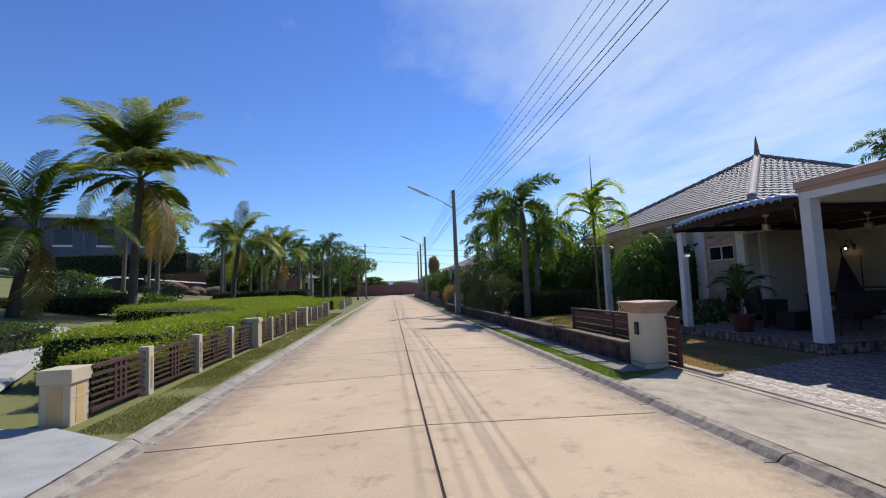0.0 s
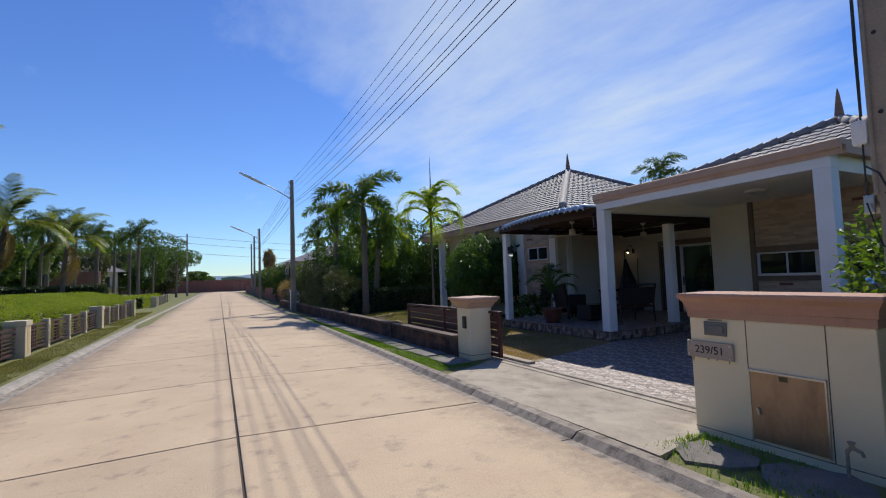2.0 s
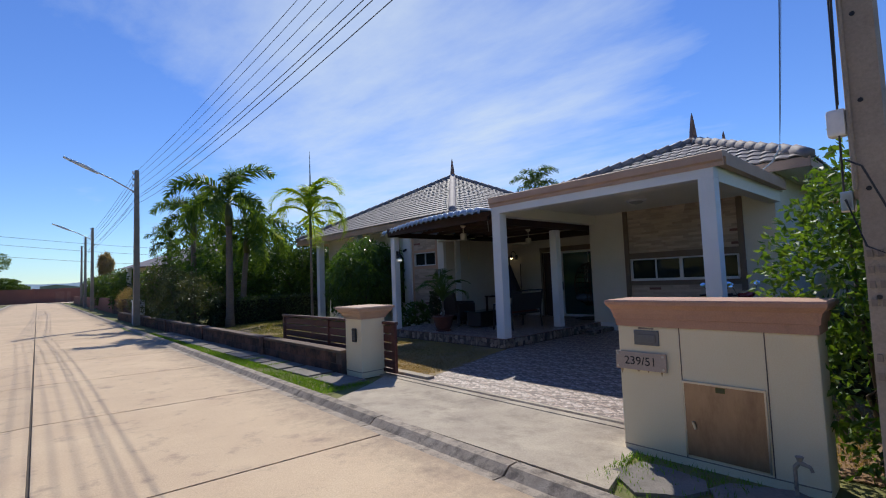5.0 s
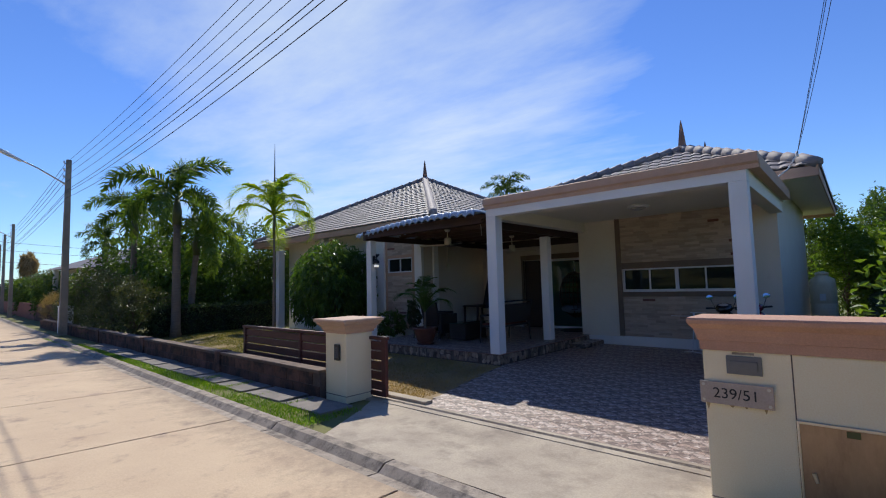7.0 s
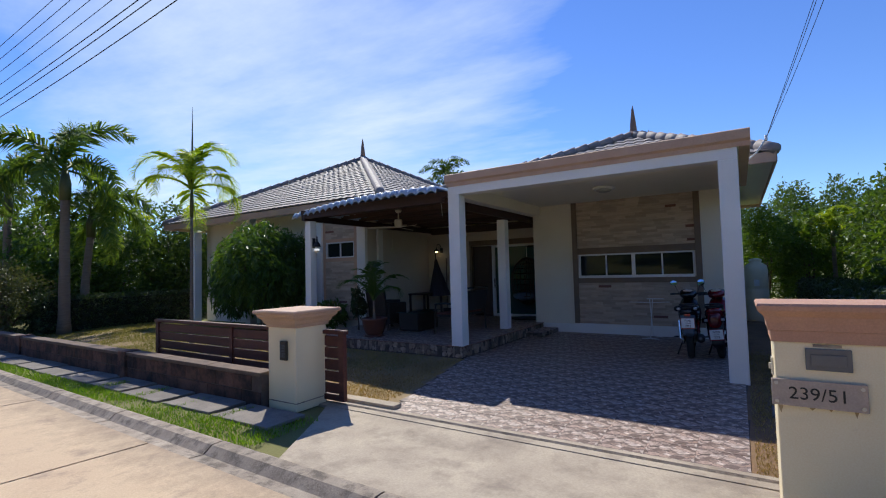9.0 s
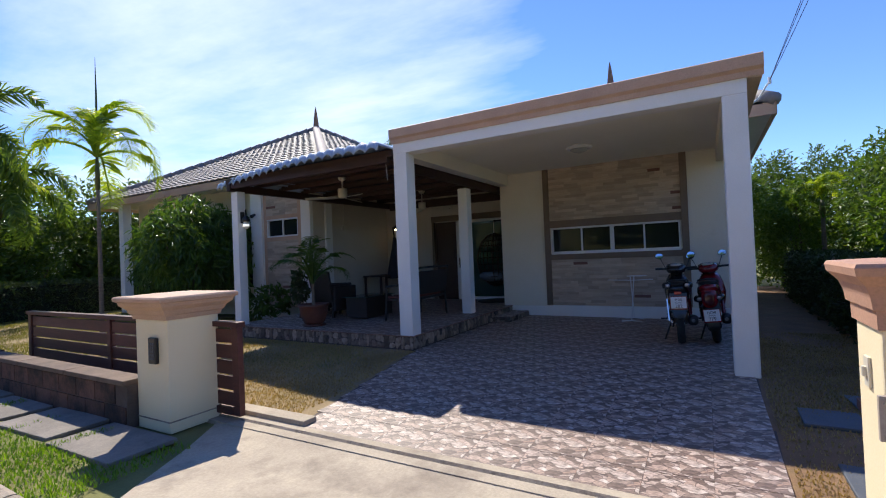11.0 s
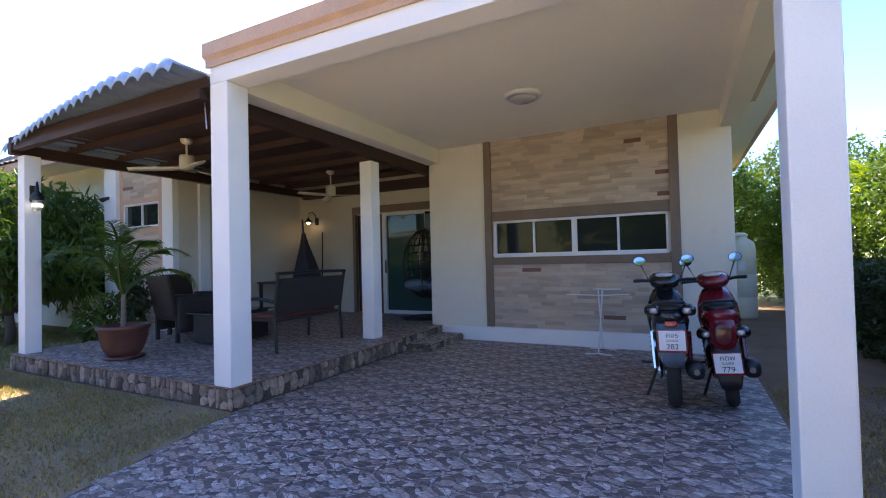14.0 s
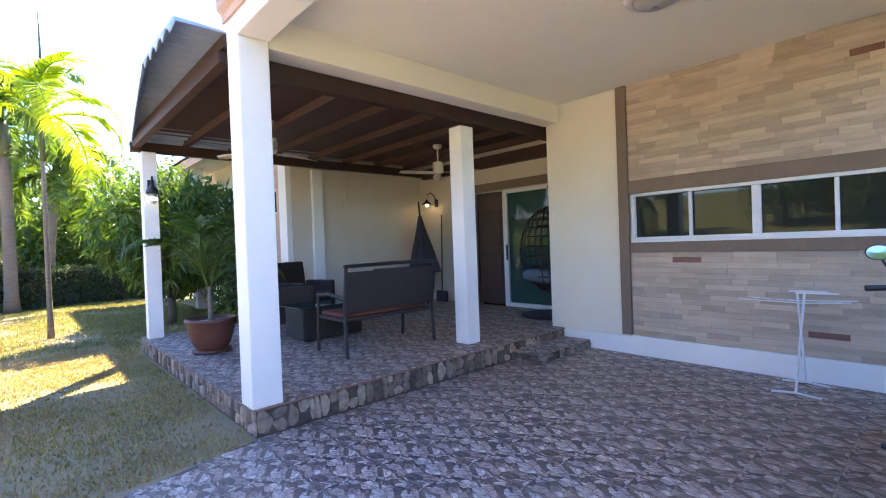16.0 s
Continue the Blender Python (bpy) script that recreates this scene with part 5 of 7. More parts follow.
for k, y in enumerate(post_y):
    big = k % 4 == 3
    w = 0.20 if big else 0.085
    top = 0.88 if big else 0.80
    p = part("post", boxed(fx(y) - w, y - w, 0.0, fx(y) + w, y + w, top, 0.01), FPOST, fence)
    part("inset_panel", boxed(fx(y) + w - 0.002, y - w * 0.35, 0.12, fx(y) + w + 0.004, y + w * 0.35, top - 0.16), FPANEL if big else KERB, p)
    if big:
        part("post_cap", boxed(fx(y) - w - 0.02, y - w - 0.02, top - 0.12, fx(y) + w + 0.02, y + w + 0.02, top + 0.005, 0.008), FPOST, p)
    ln = y - w - prev
    for me in rails:
        share("rail", me, fence, Matrix.Translation((fx(prev), prev, 0.02)) @ pose(0, 0, 0, 0, 0, -0.7) @ Matrix.Diagonal((1, ln, 1, 1)))
    for d in (-0.13, 0.0, 0.13):
        share("upright", upright, fence, Matrix.Translation((fx(prev + ln / 2), prev + ln / 2 + d, 0.02)))
    prev = y + w
fence2 = thing("fence", "short cream post fence beyond the garden entrance", "fence")
for k in range(6):
    y = 34.0 + 2.2 * k
    w = 0.2 if k == 0 else 0.09
    part("post", boxed(fx(y) - w, y - w, 0.0, fx(y) + w, y + w, 0.8, 0.01), FPOST, fence2)
    if k < 5:
        for me in rails[:3]:
            share("rail", me, fence2, Matrix.Translation((fx(y), y, 0.02)) @ Matrix.Diagonal((1, 2.2, 1, 1)))


def path_sheet(name, pts, material, label, lift=0.02):
    bm = B()
    f = bm.faces.new([bm.verts.new((x, y, hill_z(x, y) + lift)) for x, y in pts])
    if f.normal.z < 0:
        bmesh.ops.reverse_faces(bm, faces=[f])
    bmesh.ops.recalc_face_normals(bm, faces=bm.faces)
    return structure(name, bm, material, label)


PATHC = surface("pale_path_concrete", (0.42, 0.41, 0.38), (0.31, 0.30, 0.28), 0.9, 2.2, 50, 0.3, stain=(0.25, 0.25, 0.23), stain_at=(0.55, 0.8), stain_scale=2)
path_sheet("garden_drive", [(-10.95, -9.0), (-10.95, -2.15), (-12.1, -1.33), (-13.2, -1.1), (-13.2, -9.0)], PATHC, "pale concrete garden entrance")
path_sheet("garden_path", [(-13.2, -4.5), (-13.2, -1.6), (-15.2, 3.0), (-17.8, 8.5), (-18.6, 8.3), (-16.6, 2.4), (-15.2, -2.5)], PATHC, "pale garden path", 0.05)
BRICKP = surface("terracotta_paving", (0.36, 0.19, 0.11), (0.28, 0.15, 0.09), 0.85, 3, 50, 0.3)
path_sheet("paved_patch", [(-14.6, 2.2), (-14.3, 3.4), (-15.9, 6.6), (-16.8, 6.2)], BRICKP, "terracotta paved patch of the path", 0.075)

hedge_box("clipped_hedge", (-17.0, 9.2, 0.05), (-12.25, 29.5, 1.32), 85000, 0.062, 0.036, LEAF_HEDGE, "broad clipped hedge of bright green leaves", 11, lambda x, y: 0.72 + 0.28 * smooth01((-12.4 - x) / 1.8) if y > 6.2 else 0.70 + 0.26 * smooth01((-12.4 - x) / 2.2))
hedge_box("low_hedge", (-13.0, 0.2, 0.05), (-12.2, 1.6, 0.74), 5000, 0.06, 0.036, LEAF_HEDGE, "low green hedge behind the fence", 12)
hedge_box("low_hedge", (-14.2, 1.5, 0.05), (-12.2, 9.3, 0.98), 24000, 0.06, 0.036, LEAF_HEDGE, "low green hedge behind the fence", 17)
hedge_box("low_hedge", (-13.6, 32.5, 0.05), (-12.1, 46.0, 0.85), 7000, 0.10, 0.06, LEAF_HEDGE, "low bright green hedge beyond the garden entrance", 18)
hedge_box("round_hedge", (-21.0, 1.6, 0.2), (-16.2, 5.2, 1.05), 12000, 0.07, 0.045, LEAF_TREE, "dense dark clipped hedge", 13)
hedge_box("far_hedge", (-24.5, 12.5, 1.0), (-18.4, 13.4, 1.8), 5000, 0.10, 0.06, LEAF_DARK, "long dark clipped hedge on the bank", 14)
hedge_box("far_hedge", (-20.0, 27.0, 1.0), (-13.5, 28.0, 1.75), 4000, 0.12, 0.07, LEAF_DARK, "long dark clipped hedge on the bank", 15)
hedge_box("far_hedge", (-34.0, 33.0, 3.6), (-24.0, 36.0, 5.3), 5000, 0.16, 0.10, LEAF_DARK, "dark hedge high on the bank", 16)

# retaining walls, rocks and houses on the bank
RETAIN = surface("retaining_wall", (0.30, 0.15, 0.11), (0.24, 0.12, 0.09), 0.9, 1, 30, 0.2)
bankroad = B()
for y0, y1, x0, x1, z0, z1 in ((28, 62, -42, -17, 4.9, 1.6),):
    bankroad.faces.new([bankroad.verts.new(p) for p in ((x0, y0, z0), (x1, y1, z1), (x1 - 1.5, y1 + 3, z1 + 0.2), (x0 - 1.5, y0 + 4, z0 + 0.3))])
structure("bank_road", bankroad, PATHC, "pale road climbing the bank")
rw = thing("retaining_wall", "red-brown stepped retaining wall on the bank", "retaining wall", (-30, 52, 2.0))
for k in range(4):
    part("wall_panel", boxed(-8 + 5 * k, 0.4 * k, -1.5, -3.2 + 5 * k, 0.4 * k + 0.4, 3.4 - 0.65 * k, 0.03), RETAIN, rw)
BOULDER = surface("brown_boulder", (0.17, 0.105, 0.07), (0.10, 0.065, 0.045), 0.9, 1.6, 30, 0.5, vary=0.3, stain=(0.05, 0.04, 0.03), stain_at=(0.5, 0.75), stain_scale=1.2)
for k, (x, y, r) in enumerate([(-29.5, 34.0, 0.9), (-28.0, 35.0, 0.75), (-26.6, 36.2, 1.0), (-25.0, 37.5, 0.7), (-23.8, 38.5, 0.85), (-22.4, 40.0, 0.6), (-27.3, 33.6, 0.5), (-24.6, 35.8, 0.45)]):
    bm = B()
    bmesh.ops.create_icosphere(bm, subdivisions=3, radius=1.0)
    for v in bm.verts:
        v.co *= 1 + 0.30 * noise.noise(v.co * 1.2 + Vector((k * 5, 0, 0))) + 0.10 * noise.noise(v.co * 3.5 + Vector((0, k * 3, 0)))
        v.co = Vector((v.co.x * r * 1.3, v.co.y * r, v.co.z * r * 0.72))
    ob = finish("boulder", bm, BOULDER, smooth=True)
    ob.matrix_basis = pose(x, y, hill_z(x, y) + 0.3 * r)
    tagged(ob, "rounded brown boulder on the grassy bank", "boulder", "boulders")


def far_house(at, w, d, h, roof_h, wall_mat, roof_mat, label, turn=0.0, flat=False):
    ob = thing("house", label, "house", at, turn, "neighbouring houses")
    wl = part("wall", boxed(-w / 2, -d / 2, -1.0, w / 2, d / 2, h, 0.02), wall_mat, ob)
    if flat:
        part("roof", boxed(-w / 2 - 0.6, -d / 2 - 0.8, h, w / 2 + 0.6, d / 2 + 0.6, h + 0.35, 0.02), WHITE, ob)
    else:
        bm = B()
        e = 0.9
        q = [bm.verts.new(p) for p in ((-w / 2 - e, -d / 2 - e, h), (w / 2 + e, -d / 2 - e, h), (w / 2 + e, d / 2 + e, h), (-w / 2 - e, d / 2 + e, h))]
        r = [bm.verts.new((-w / 2 + d / 2.4, 0, h + roof_h)), bm.verts.new((w / 2 - d / 2.4, 0, h + roof_h))]
        for f in ((q[0], q[1], r[1], r[0]), (q[1], q[2], r[1]), (q[2], q[3], r[0], r[1]), (q[3], q[0], r[0]), (q[3], q[2], q[1], q[0])):
            bm.faces.new(f)
        bmesh.ops.recalc_face_normals(bm, faces=bm.faces)
        part("roof", bm, roof_mat, ob)
    n = max(2, int(w / 3))
    for k in range(n):
        x = -w / 2 + w * (k + 0.5) / n
        win = part("window", boxed(x - 0.7, -d / 2 - 0.01, h * 0.42, x + 0.7, -d / 2 + 0.02, h * 0.8), WINDOWGLASS, ob)
        part("window_frame", boxed(x - 0.78, -d / 2 - 0.03, h * 0.38, x + 0.78, -d / 2 - 0.005, h * 0.42), ALU, win)
        part("column", boxed(-w / 2 + w * k / n - 0.12, -d / 2 - 0.8, -0.5, -w / 2 + w * k / n + 0.12, -d / 2 - 0.56, h, 0.01), wall_mat, ob)
    return ob


GREYW = surface("blue_grey_wall", (0.11, 0.12, 0.16), (0.09, 0.10, 0.13), 0.8, 1, 30, 0.1)
far_house((-40, 48, 5.4), 14, 9, 4.6, 0, GREYW, ROOFTILE, "blue-grey modern house with a flat white roof", 25, True)
far_house((-24.5, 66, 0.6), 12, 8, 3.0, 2.2, CREAM, ROOFTILE, "cream bungalow with a hip roof among palms", 8)
far_house((4.0, 32.0, 0.0), 9, 8, 3.3, 2.1, CREAM, ROOFTILE, "cream bungalow with a grey hip roof behind trees", -75)
endwall = thing("boundary_wall", "long red-brown rendered wall across the road end", "boundary wall", (-6, 104, 0))
for k in range(16):
    part("wall_panel", boxed(-36 + 4.5 * k, 0, -0.3, -31.56 + 4.5 * k, 0.25, 2.55, 0.02), REDWALL, endwall)
    part("pier", boxed(-36.2 + 4.5 * k, -0.06, -0.3, -35.85 + 4.5 * k, 0.31, 2.65, 0.02), REDWALL, endwall)
part("wall_gate", boxed(3.0, -0.05, 0.0, 5.2, 0.0, 2.0, 0.02), RETAIN, endwall)
crossing = B()
crossing.faces.new([crossing.verts.new(p) for p in ((-60, 92, 0.02), (60, 92, 0.02), (60, 103, 0.02), (-60, 103, 0.02))])
structure("cross_road", crossing, CONCRETE, "concrete cross road at the end")
sidew = thing("boundary_wall", "red-brown roadside wall past the far garden", "boundary wall", (-2.6, 27, -0.1))
for k in range(12):
    part("wall_panel", boxed(0.1 * k, 0.0 + 5 * k, 0, 0.1 * k + 0.2, 4.9 + 5 * k, 1.15, 0.02), REDWALL if k > 1 else OLDWALL, sidew)
box_w = thing("meter_cabinet", "pale roadside meter cabinet", "cabinet", (-3.3, 21.2, -0.1))
part("body", boxed(-0.25, -0.2, 0, 0.25, 0.2, 1.15, 0.02), WHITE, box_w)
part("lid", boxed(-0.28, -0.23, 1.15, 0.28, 0.23, 1.2, 0.01), WHITE, box_w)

# ---- palms and trees ----
coco = [frond_mesh("coconut_frond", 3.9, 1.25 + 0.2 * k, 0.9, 66, 20 + k, LEAF_COCO, 0.35, 0.3, width=0.034) for k in range(4)]
coco_old = [frond_mesh("old_coconut_frond", 3.7, 1.5, 1.0, 42, 30 + k, LEAF_COCO_OLD, -0.2, 0.1, width=0.05) for k in range(2)]
fox = [frond_mesh("foxtail_frond", 2.3, 2.5 + 0.25 * k, 0.48, 95, 40 + k, LEAF_PALM, 0.55, 0.4, True, width=0.035) for k in range(3)]
royal = [frond_mesh("royal_frond", 3.0, 2.0 + 0.2 * k, 0.65, 50, 45 + k, LEAF_TREE, 0.5, 0.4, True, width=0.05) for k in range(3)]
yel = [frond_mesh("yellow_frond", 1.95, 3.3 + 0.3 * k, 0.44, 52, 50 + k, LEAF_YELLOW, 0.95, 0.3, width=0.017) for k in range(3)]
pot_f = [frond_mesh("potted_frond", 1.2, 2.3, 0.27, 34, 60 + k, LEAF_MANGO, 0.95, 0.2, width=0.012) for k in range(2)]


def at_hill(x, y):
    return (x, y, hill_z(x, y) - 0.05)


palm("coconut_palm", at_hill(-18.2, 12.8), 5.9, coco, 36, "tall coconut palm with yellowing lower fronds", 0.17, 1, (0.15, 0.3), DARKTRUNK, tilt=(-34, 90), scale=1.05, old=coco_old)
palm("coconut_palm", at_hill(-20.6, 10.0), 3.0, coco, 14, "coconut palm with ragged drooping fronds", 0.17, 2, (0.5, 0.2), DARKTRUNK, tilt=(-70, 85), scale=0.95, old=coco_old)
palm("coconut_palm", at_hill(-17.4, 23.0), 4.3, coco, 13, "coconut palm with drooping bronze fronds", 0.16, 3, (0.4, 0.2), DARKTRUNK, tilt=(-60, 75), scale=0.8, old=coco_old)
palm("coconut_palm", at_hill(-15.6, 27.0), 4.2, coco, 13, "coconut palm beside the hedge", 0.14, 4, (0.2, 0.2), TRUNK, tilt=(-50, 70), scale=0.72, old=coco_old)
for k, (x, y, h) in enumerate([(-20.5, 20.0, 4.0), (-20.0, 29.0, 4.6), (-18.0, 34.0, 4.8), (-16.2, 40.0, 5.0), (-18.5, 44.0, 5.4), (-14.8, 47.0, 5.8), (-13.2, 39.0, 5.3), (-16.8, 52.0, 5.4), (-26.0, 31.0, 4.2), (-30.0, 39.0, 4.6), (-14.0, 60.0, 5.0), (-11.8, 66.0, 4.6), (-22.0, 36.0, 4.6), (-19.5, 38.5, 4.4), (-24.5, 24.5, 4.4), (-17.6, 47.5, 5.0), (-22.5, 46.0, 5.0)]):
    palm("royal_palm", at_hill(x, y), h, royal, 13, "slender palm with a feathery dark crown", 0.13, 70 + k, (0.1, 0.1), TRUNK, 0.6, (-35, 70), 0.62 if k % 2 else 0.72, spear=1.0 if k % 3 == 0 else 0.0)
FXZ = lot_z(-2.1)
palm("foxtail_palm", (-1.4, 13.3, FXZ), 4.25, fox, 11, "foxtail palm with bushy arching fronds", 0.15, 5, (0.0, 0.05), TRUNK, 0.85, (-40, 62), 1.18, spear=1.3)
palm("foxtail_palm", (-1.65, 17.6, FXZ), 4.1, fox, 10, "foxtail palm with bushy arching fronds", 0.14, 6, (0.0, 0.05), TRUNK, 0.8, (-30, 60), 1.0)
palm("foxtail_palm", (-0.6, 14.2, FXZ), 3.2, fox, 10, "foxtail palm hung with heavy fronds", 0.13, 16, (0.2, 0.0), TRUNK, 0.7, (-55, 45), 1.0)
palm("fan_palm", (-1.2, 24.5, FXZ), 4.4, royal, 18, "dense round-headed palm beyond the pole", 0.16, 7, (0, 0), TRUNK, None, (-60, 85), 0.55)
palm("yellow_palm", (-0.85, 7.2, lot_z(-0.85)), 3.2, yel, 12, "slim palm with sunlit yellow-green drooping fronds", 0.042, 8, (0.0, 0.0), TRUNK, 0.6, (-28, 62), 1.12, spear=2.1)
palm("garden_palm", (12.7, 8.2, 0), 5.7, royal, 12, "palm crown showing over the carport roof", 0.14, 9, (0, 0), TRUNK, 0.6, (-30, 70), 0.6, spear=0.8)
palm("young_palm", (9.2, -6.4, 0), 2.1, yel, 9, "young palm with bright yellow-green leaves", 0.06, 10, (0, 0), TRUNK, 0.3, (15, 80), 0.55)

tree("mango_tree", (0.95, 6.9, 0), [(-0.7, -0.2, 1.85, 0.65, 0.7, 0.8), (0.1, 0.2, 2.25, 0.9, 0.9, 0.8), (0.85, 0.0, 1.9, 0.7, 0.8, 0.9), (-0.2, -0.5, 1.4, 0.75, 0.65, 0.7), (0.45, 0.6, 1.5, 0.8, 0.7, 0.85), (0.65, -0.4, 1.3, 0.6, 0.6, 0.7), (0.3, 1.3, 1.7, 0.8, 0.9, 1.1), (0.5, 2.0, 1.3, 0.8, 0.8, 1.0)], 11500, 0.24, 0.055, LEAF_MANGO, "dense mango tree with long drooping leaves", 21, r=0.09, droop=0.9)
hedge_box("dark_hedge", (-1.9, 13.6, -0.05), (3.2, 14.6, 1.05), 7000, 0.10, 0.06, LEAF_DARK, "dark clipped hedge behind the lawn", 22)
for k, (x, y, s) in enumerate([(1.0, 16.2, 1.3), (3.0, 15.6, 1.4), (-0.5, 17.0, 1.2), (4.4, 16.2, 1.4), (2.2, 18.5, 1.5), (-1.0, 21.0, 1.3), (0.8, 22.5, 1.5), (5.8, 17.0, 1.5)]):
    tree("garden_tree", (x, y, -0.03), [(-0.8 * s, 0, 1.4 * s, 1.0 * s, 0.9 * s, 1.1 * s), (0.6 * s, 0.2, 1.6 * s, 1.1 * s, 1.0 * s, 1.2 * s), (0, 0.4, 2.5 * s, 1.0 * s, 1.0 * s, 1.0 * s), (0.2, -0.3, 0.8 * s, 1.1 * s, 0.9 * s, 0.9 * s)], 4200, 0.22, 0.10, LEAF_TREE if k % 2 else LEAF_MANGO, "shaded garden tree with broad leaves", 100 + k, group="garden trees", r=0.09)
for k, (x, y, h) in enumerate([(-2.3, 14.6, 1.35), (-2.6, 16.4, 1.6), (-2.2, 18.0, 1.5), (-2.5, 20.4, 1.7), (-2.0, 22.8, 1.5), (-2.2, 25.0, 1.6), (-1.8, 27.5, 1.5)]):
    tree("roadside_shrub", (x, y, -0.1), [(-0.3, 0.1, h * 0.55, 0.8, 0.9, h * 0.55), (0.4, -0.3, h * 0.9, 0.8, 0.9, h * 0.5), (0.0, 0.5, h * 1.25, 0.6, 0.7, h * 0.5), (-0.4, -0.5, h * 1.1, 0.5, 0.5, h * 0.55)], 3000, 0.13, 0.045, LEAF_OLIVE, "loose grey-green roadside shrub", 130 + k, "shrub", 0.05, 0.1, "roadside shrubs")
tree("dry_shrub", (-2.2, 31, -0.1), [(0, 0, 0.9, 0.8, 1.2, 0.8), (0.2, 1.0, 1.2, 0.7, 0.9, 0.7)], 2600, 0.4, 0.02, LEAF_DRY, "tuft of tall straw-coloured dry grass", 141, "shrub", 0.03, -0.9)
for k, (x, y, h) in enumerate([(-1.4, 36, 2.2), (-0.6, 42, 2.6), (-1.2, 48, 2.4), (0.0, 55, 2.6), (-0.3, 62, 2.5), (0.5, 70, 2.7), (0.4, 80, 2.7)]):
    tree("roadside_tree", (x, y, -0.1), [(0, 0, h * 0.6, 1.5, 1.7, h * 0.6), (0.5, 0.6, h, 1.3, 1.4, h * 0.5), (-0.6, -0.5, h * 0.9, 1.0, 1.1, h * 0.5)], 2400, 0.3, 0.13, LEAF_OLIVE if k % 2 else LEAF_TREE, "dusty grey-green roadside tree", 150 + k, group="roadside trees", r=0.08)
tree("dead_palm", (-0.6, 58, 0), [(0, 0, 4.6, 0.7, 0.7, 1.2)], 900, 0.9, 0.12, LEAF_DRY, "dead palm with brown hanging fronds", 160, "palm tree", 0.15, 1.5)
for k, (x, y, h, r) in enumerate([(-15.0, 84, 8.8, 6.2), (-22.5, 86, 8.6, 5.6), (-30.0, 80, 9.0, 6.0), (-10.0, 108, 4.0, 3.5)]):
    blobs = [(r * 0.55 * math.cos(a + k), r * 0.55 * math.sin(a + k), h * (0.72 + 0.16 * math.sin(3 * a)), r * 0.48, r * 0.48, h * 0.17) for a in (0, 1.05, 2.1, 3.14, 4.2, 5.25)] + [(0, 0, h, r * 0.6, r * 0.6, h * 0.16)]
    tree("rain_tree", at_hill(x, y), blobs, 7000, 0.42, 0.2, LEAF_TREE, "wide spreading rain tree at the road end", 170 + k, group="rain trees", r=0.35, droop=0.0)
for k, (x, y, h) in enumerate([(-33, 60, 6), (-40, 66, 6.5), (-28, 72, 6), (-46, 40, 6), (-48, 58, 7), (-23, 50, 4.6), (-20.5, 58, 5), (-27, 56, 4.5), (-15.5, 66, 6.0), (-19.0, 72, 6.6), (-24.5, 76, 7.2), (-30.5, 68, 7.0), (-35, 74, 7.5), (-38, 56, 6.6), (-33, 48, 5.6), (-13.6, 74, 5.0), (-24.0, 44, 4.2), (-42, 50, 6.4)]):
    tree("bank_tree", at_hill(x, y), [(0, 0, h * 0.55, h * 0.42, h * 0.4, h * 0.36), (h * 0.2, h * 0.1, h * 0.8, h * 0.32, h * 0.3, h * 0.25), (-h * 0.22, 0, h * 0.4, h * 0.3, h * 0.3, h * 0.3)], 3000, 0.42, 0.2, LEAF_TREE if k % 3 else LEAF_OLIVE, "dark leafy tree on the bank", 190 + k, group="bank trees", r=0.18)
for k, (x, y, s) in enumerate([(-22, 17, 0.7), (-24, 19, 0.9), (-20, 18.5, 0.6), (-26.5, 22, 1.0), (-17.5, 31, 0.6), (-23, 26, 0.9), (-29, 27, 1.0)]):
    tree("bank_shrub", at_hill(x, y), [(0, 0, 0.6 * s, 1.2 * s, 1.1 * s, 0.8 * s), (0.8 * s, 0.3, 0.5 * s, 0.9 * s, 0.8 * s, 0.6 * s)], 1500, 0.16, 0.08, LEAF_DARK if k % 2 else LEAF_BRIGHT, "rounded shrub on the bank", 210 + k, "shrub", 0.04, group="bank shrubs")

for k, (x, y, h) in enumerate([(-19, -8, 6.0), (-22, -14, 6.5), (-20, -2, 5.4), (-24, -20, 6.5), (-27, -6, 7.0), (-30, 2, 7.0), (-24, 3, 6.0), (-22.5, -5.5, 6.2), (-18, -4.5, 4.8), (-24, -1, 6.8), (-20, -11.5, 6.0)]):
    tree("bank_tree", at_hill(x, y), [(0, 0, h * 0.55, h * 0.42, h * 0.4, h * 0.36), (h * 0.2, h * 0.1, h * 0.8, h * 0.32, h * 0.3, h * 0.25), (-h * 0.22, 0, h * 0.3, h * 0.4, h * 0.4, h * 0.3)], 2500, 0.36, 0.17, LEAF_TREE, "dark leafy tree on the bank", 220 + k, group="bank trees", r=0.18)

# right boundary: tall screen of shrubs behind the gate wall and along the side lawn
for k, (x, y, h) in enumerate([(-2.75, -6.15, 1.18), (-1.6, -6.8, 1.0), (-3.1, -7.2, 0.98), (-0.2, -7.1, 1.0), (-3.3, -8.2, 1.0)]):
    tree("boundary_shrub", (x, y, -0.1), [(0, 0, h * 0.6, 0.65, 0.6, h * 0.6), (0.1, 0.2, h * 1.3, 0.6, 0.6, h * 0.6), (-0.2, -0.2, h * 1.9, 0.45, 0.5, h * 0.45), (0.25, 0.15, h * 1.7, 0.4, 0.4, h * 0.5)], 4200, 0.085, 0.045, LEAF_BRIGHT if k == 0 else LEAF_TREE, "tall small-leaved boundary shrub", 230 + k, "shrub", 0.05, 0.0, "boundary shrubs")
hedge_box("dark_hedge", (-3.55, -9.5, -0.1), (-2.6, -6.3, 1.45), 8000, 0.085, 0.045, LEAF_DARK, "dense dark hedge behind the utility pole", 241)
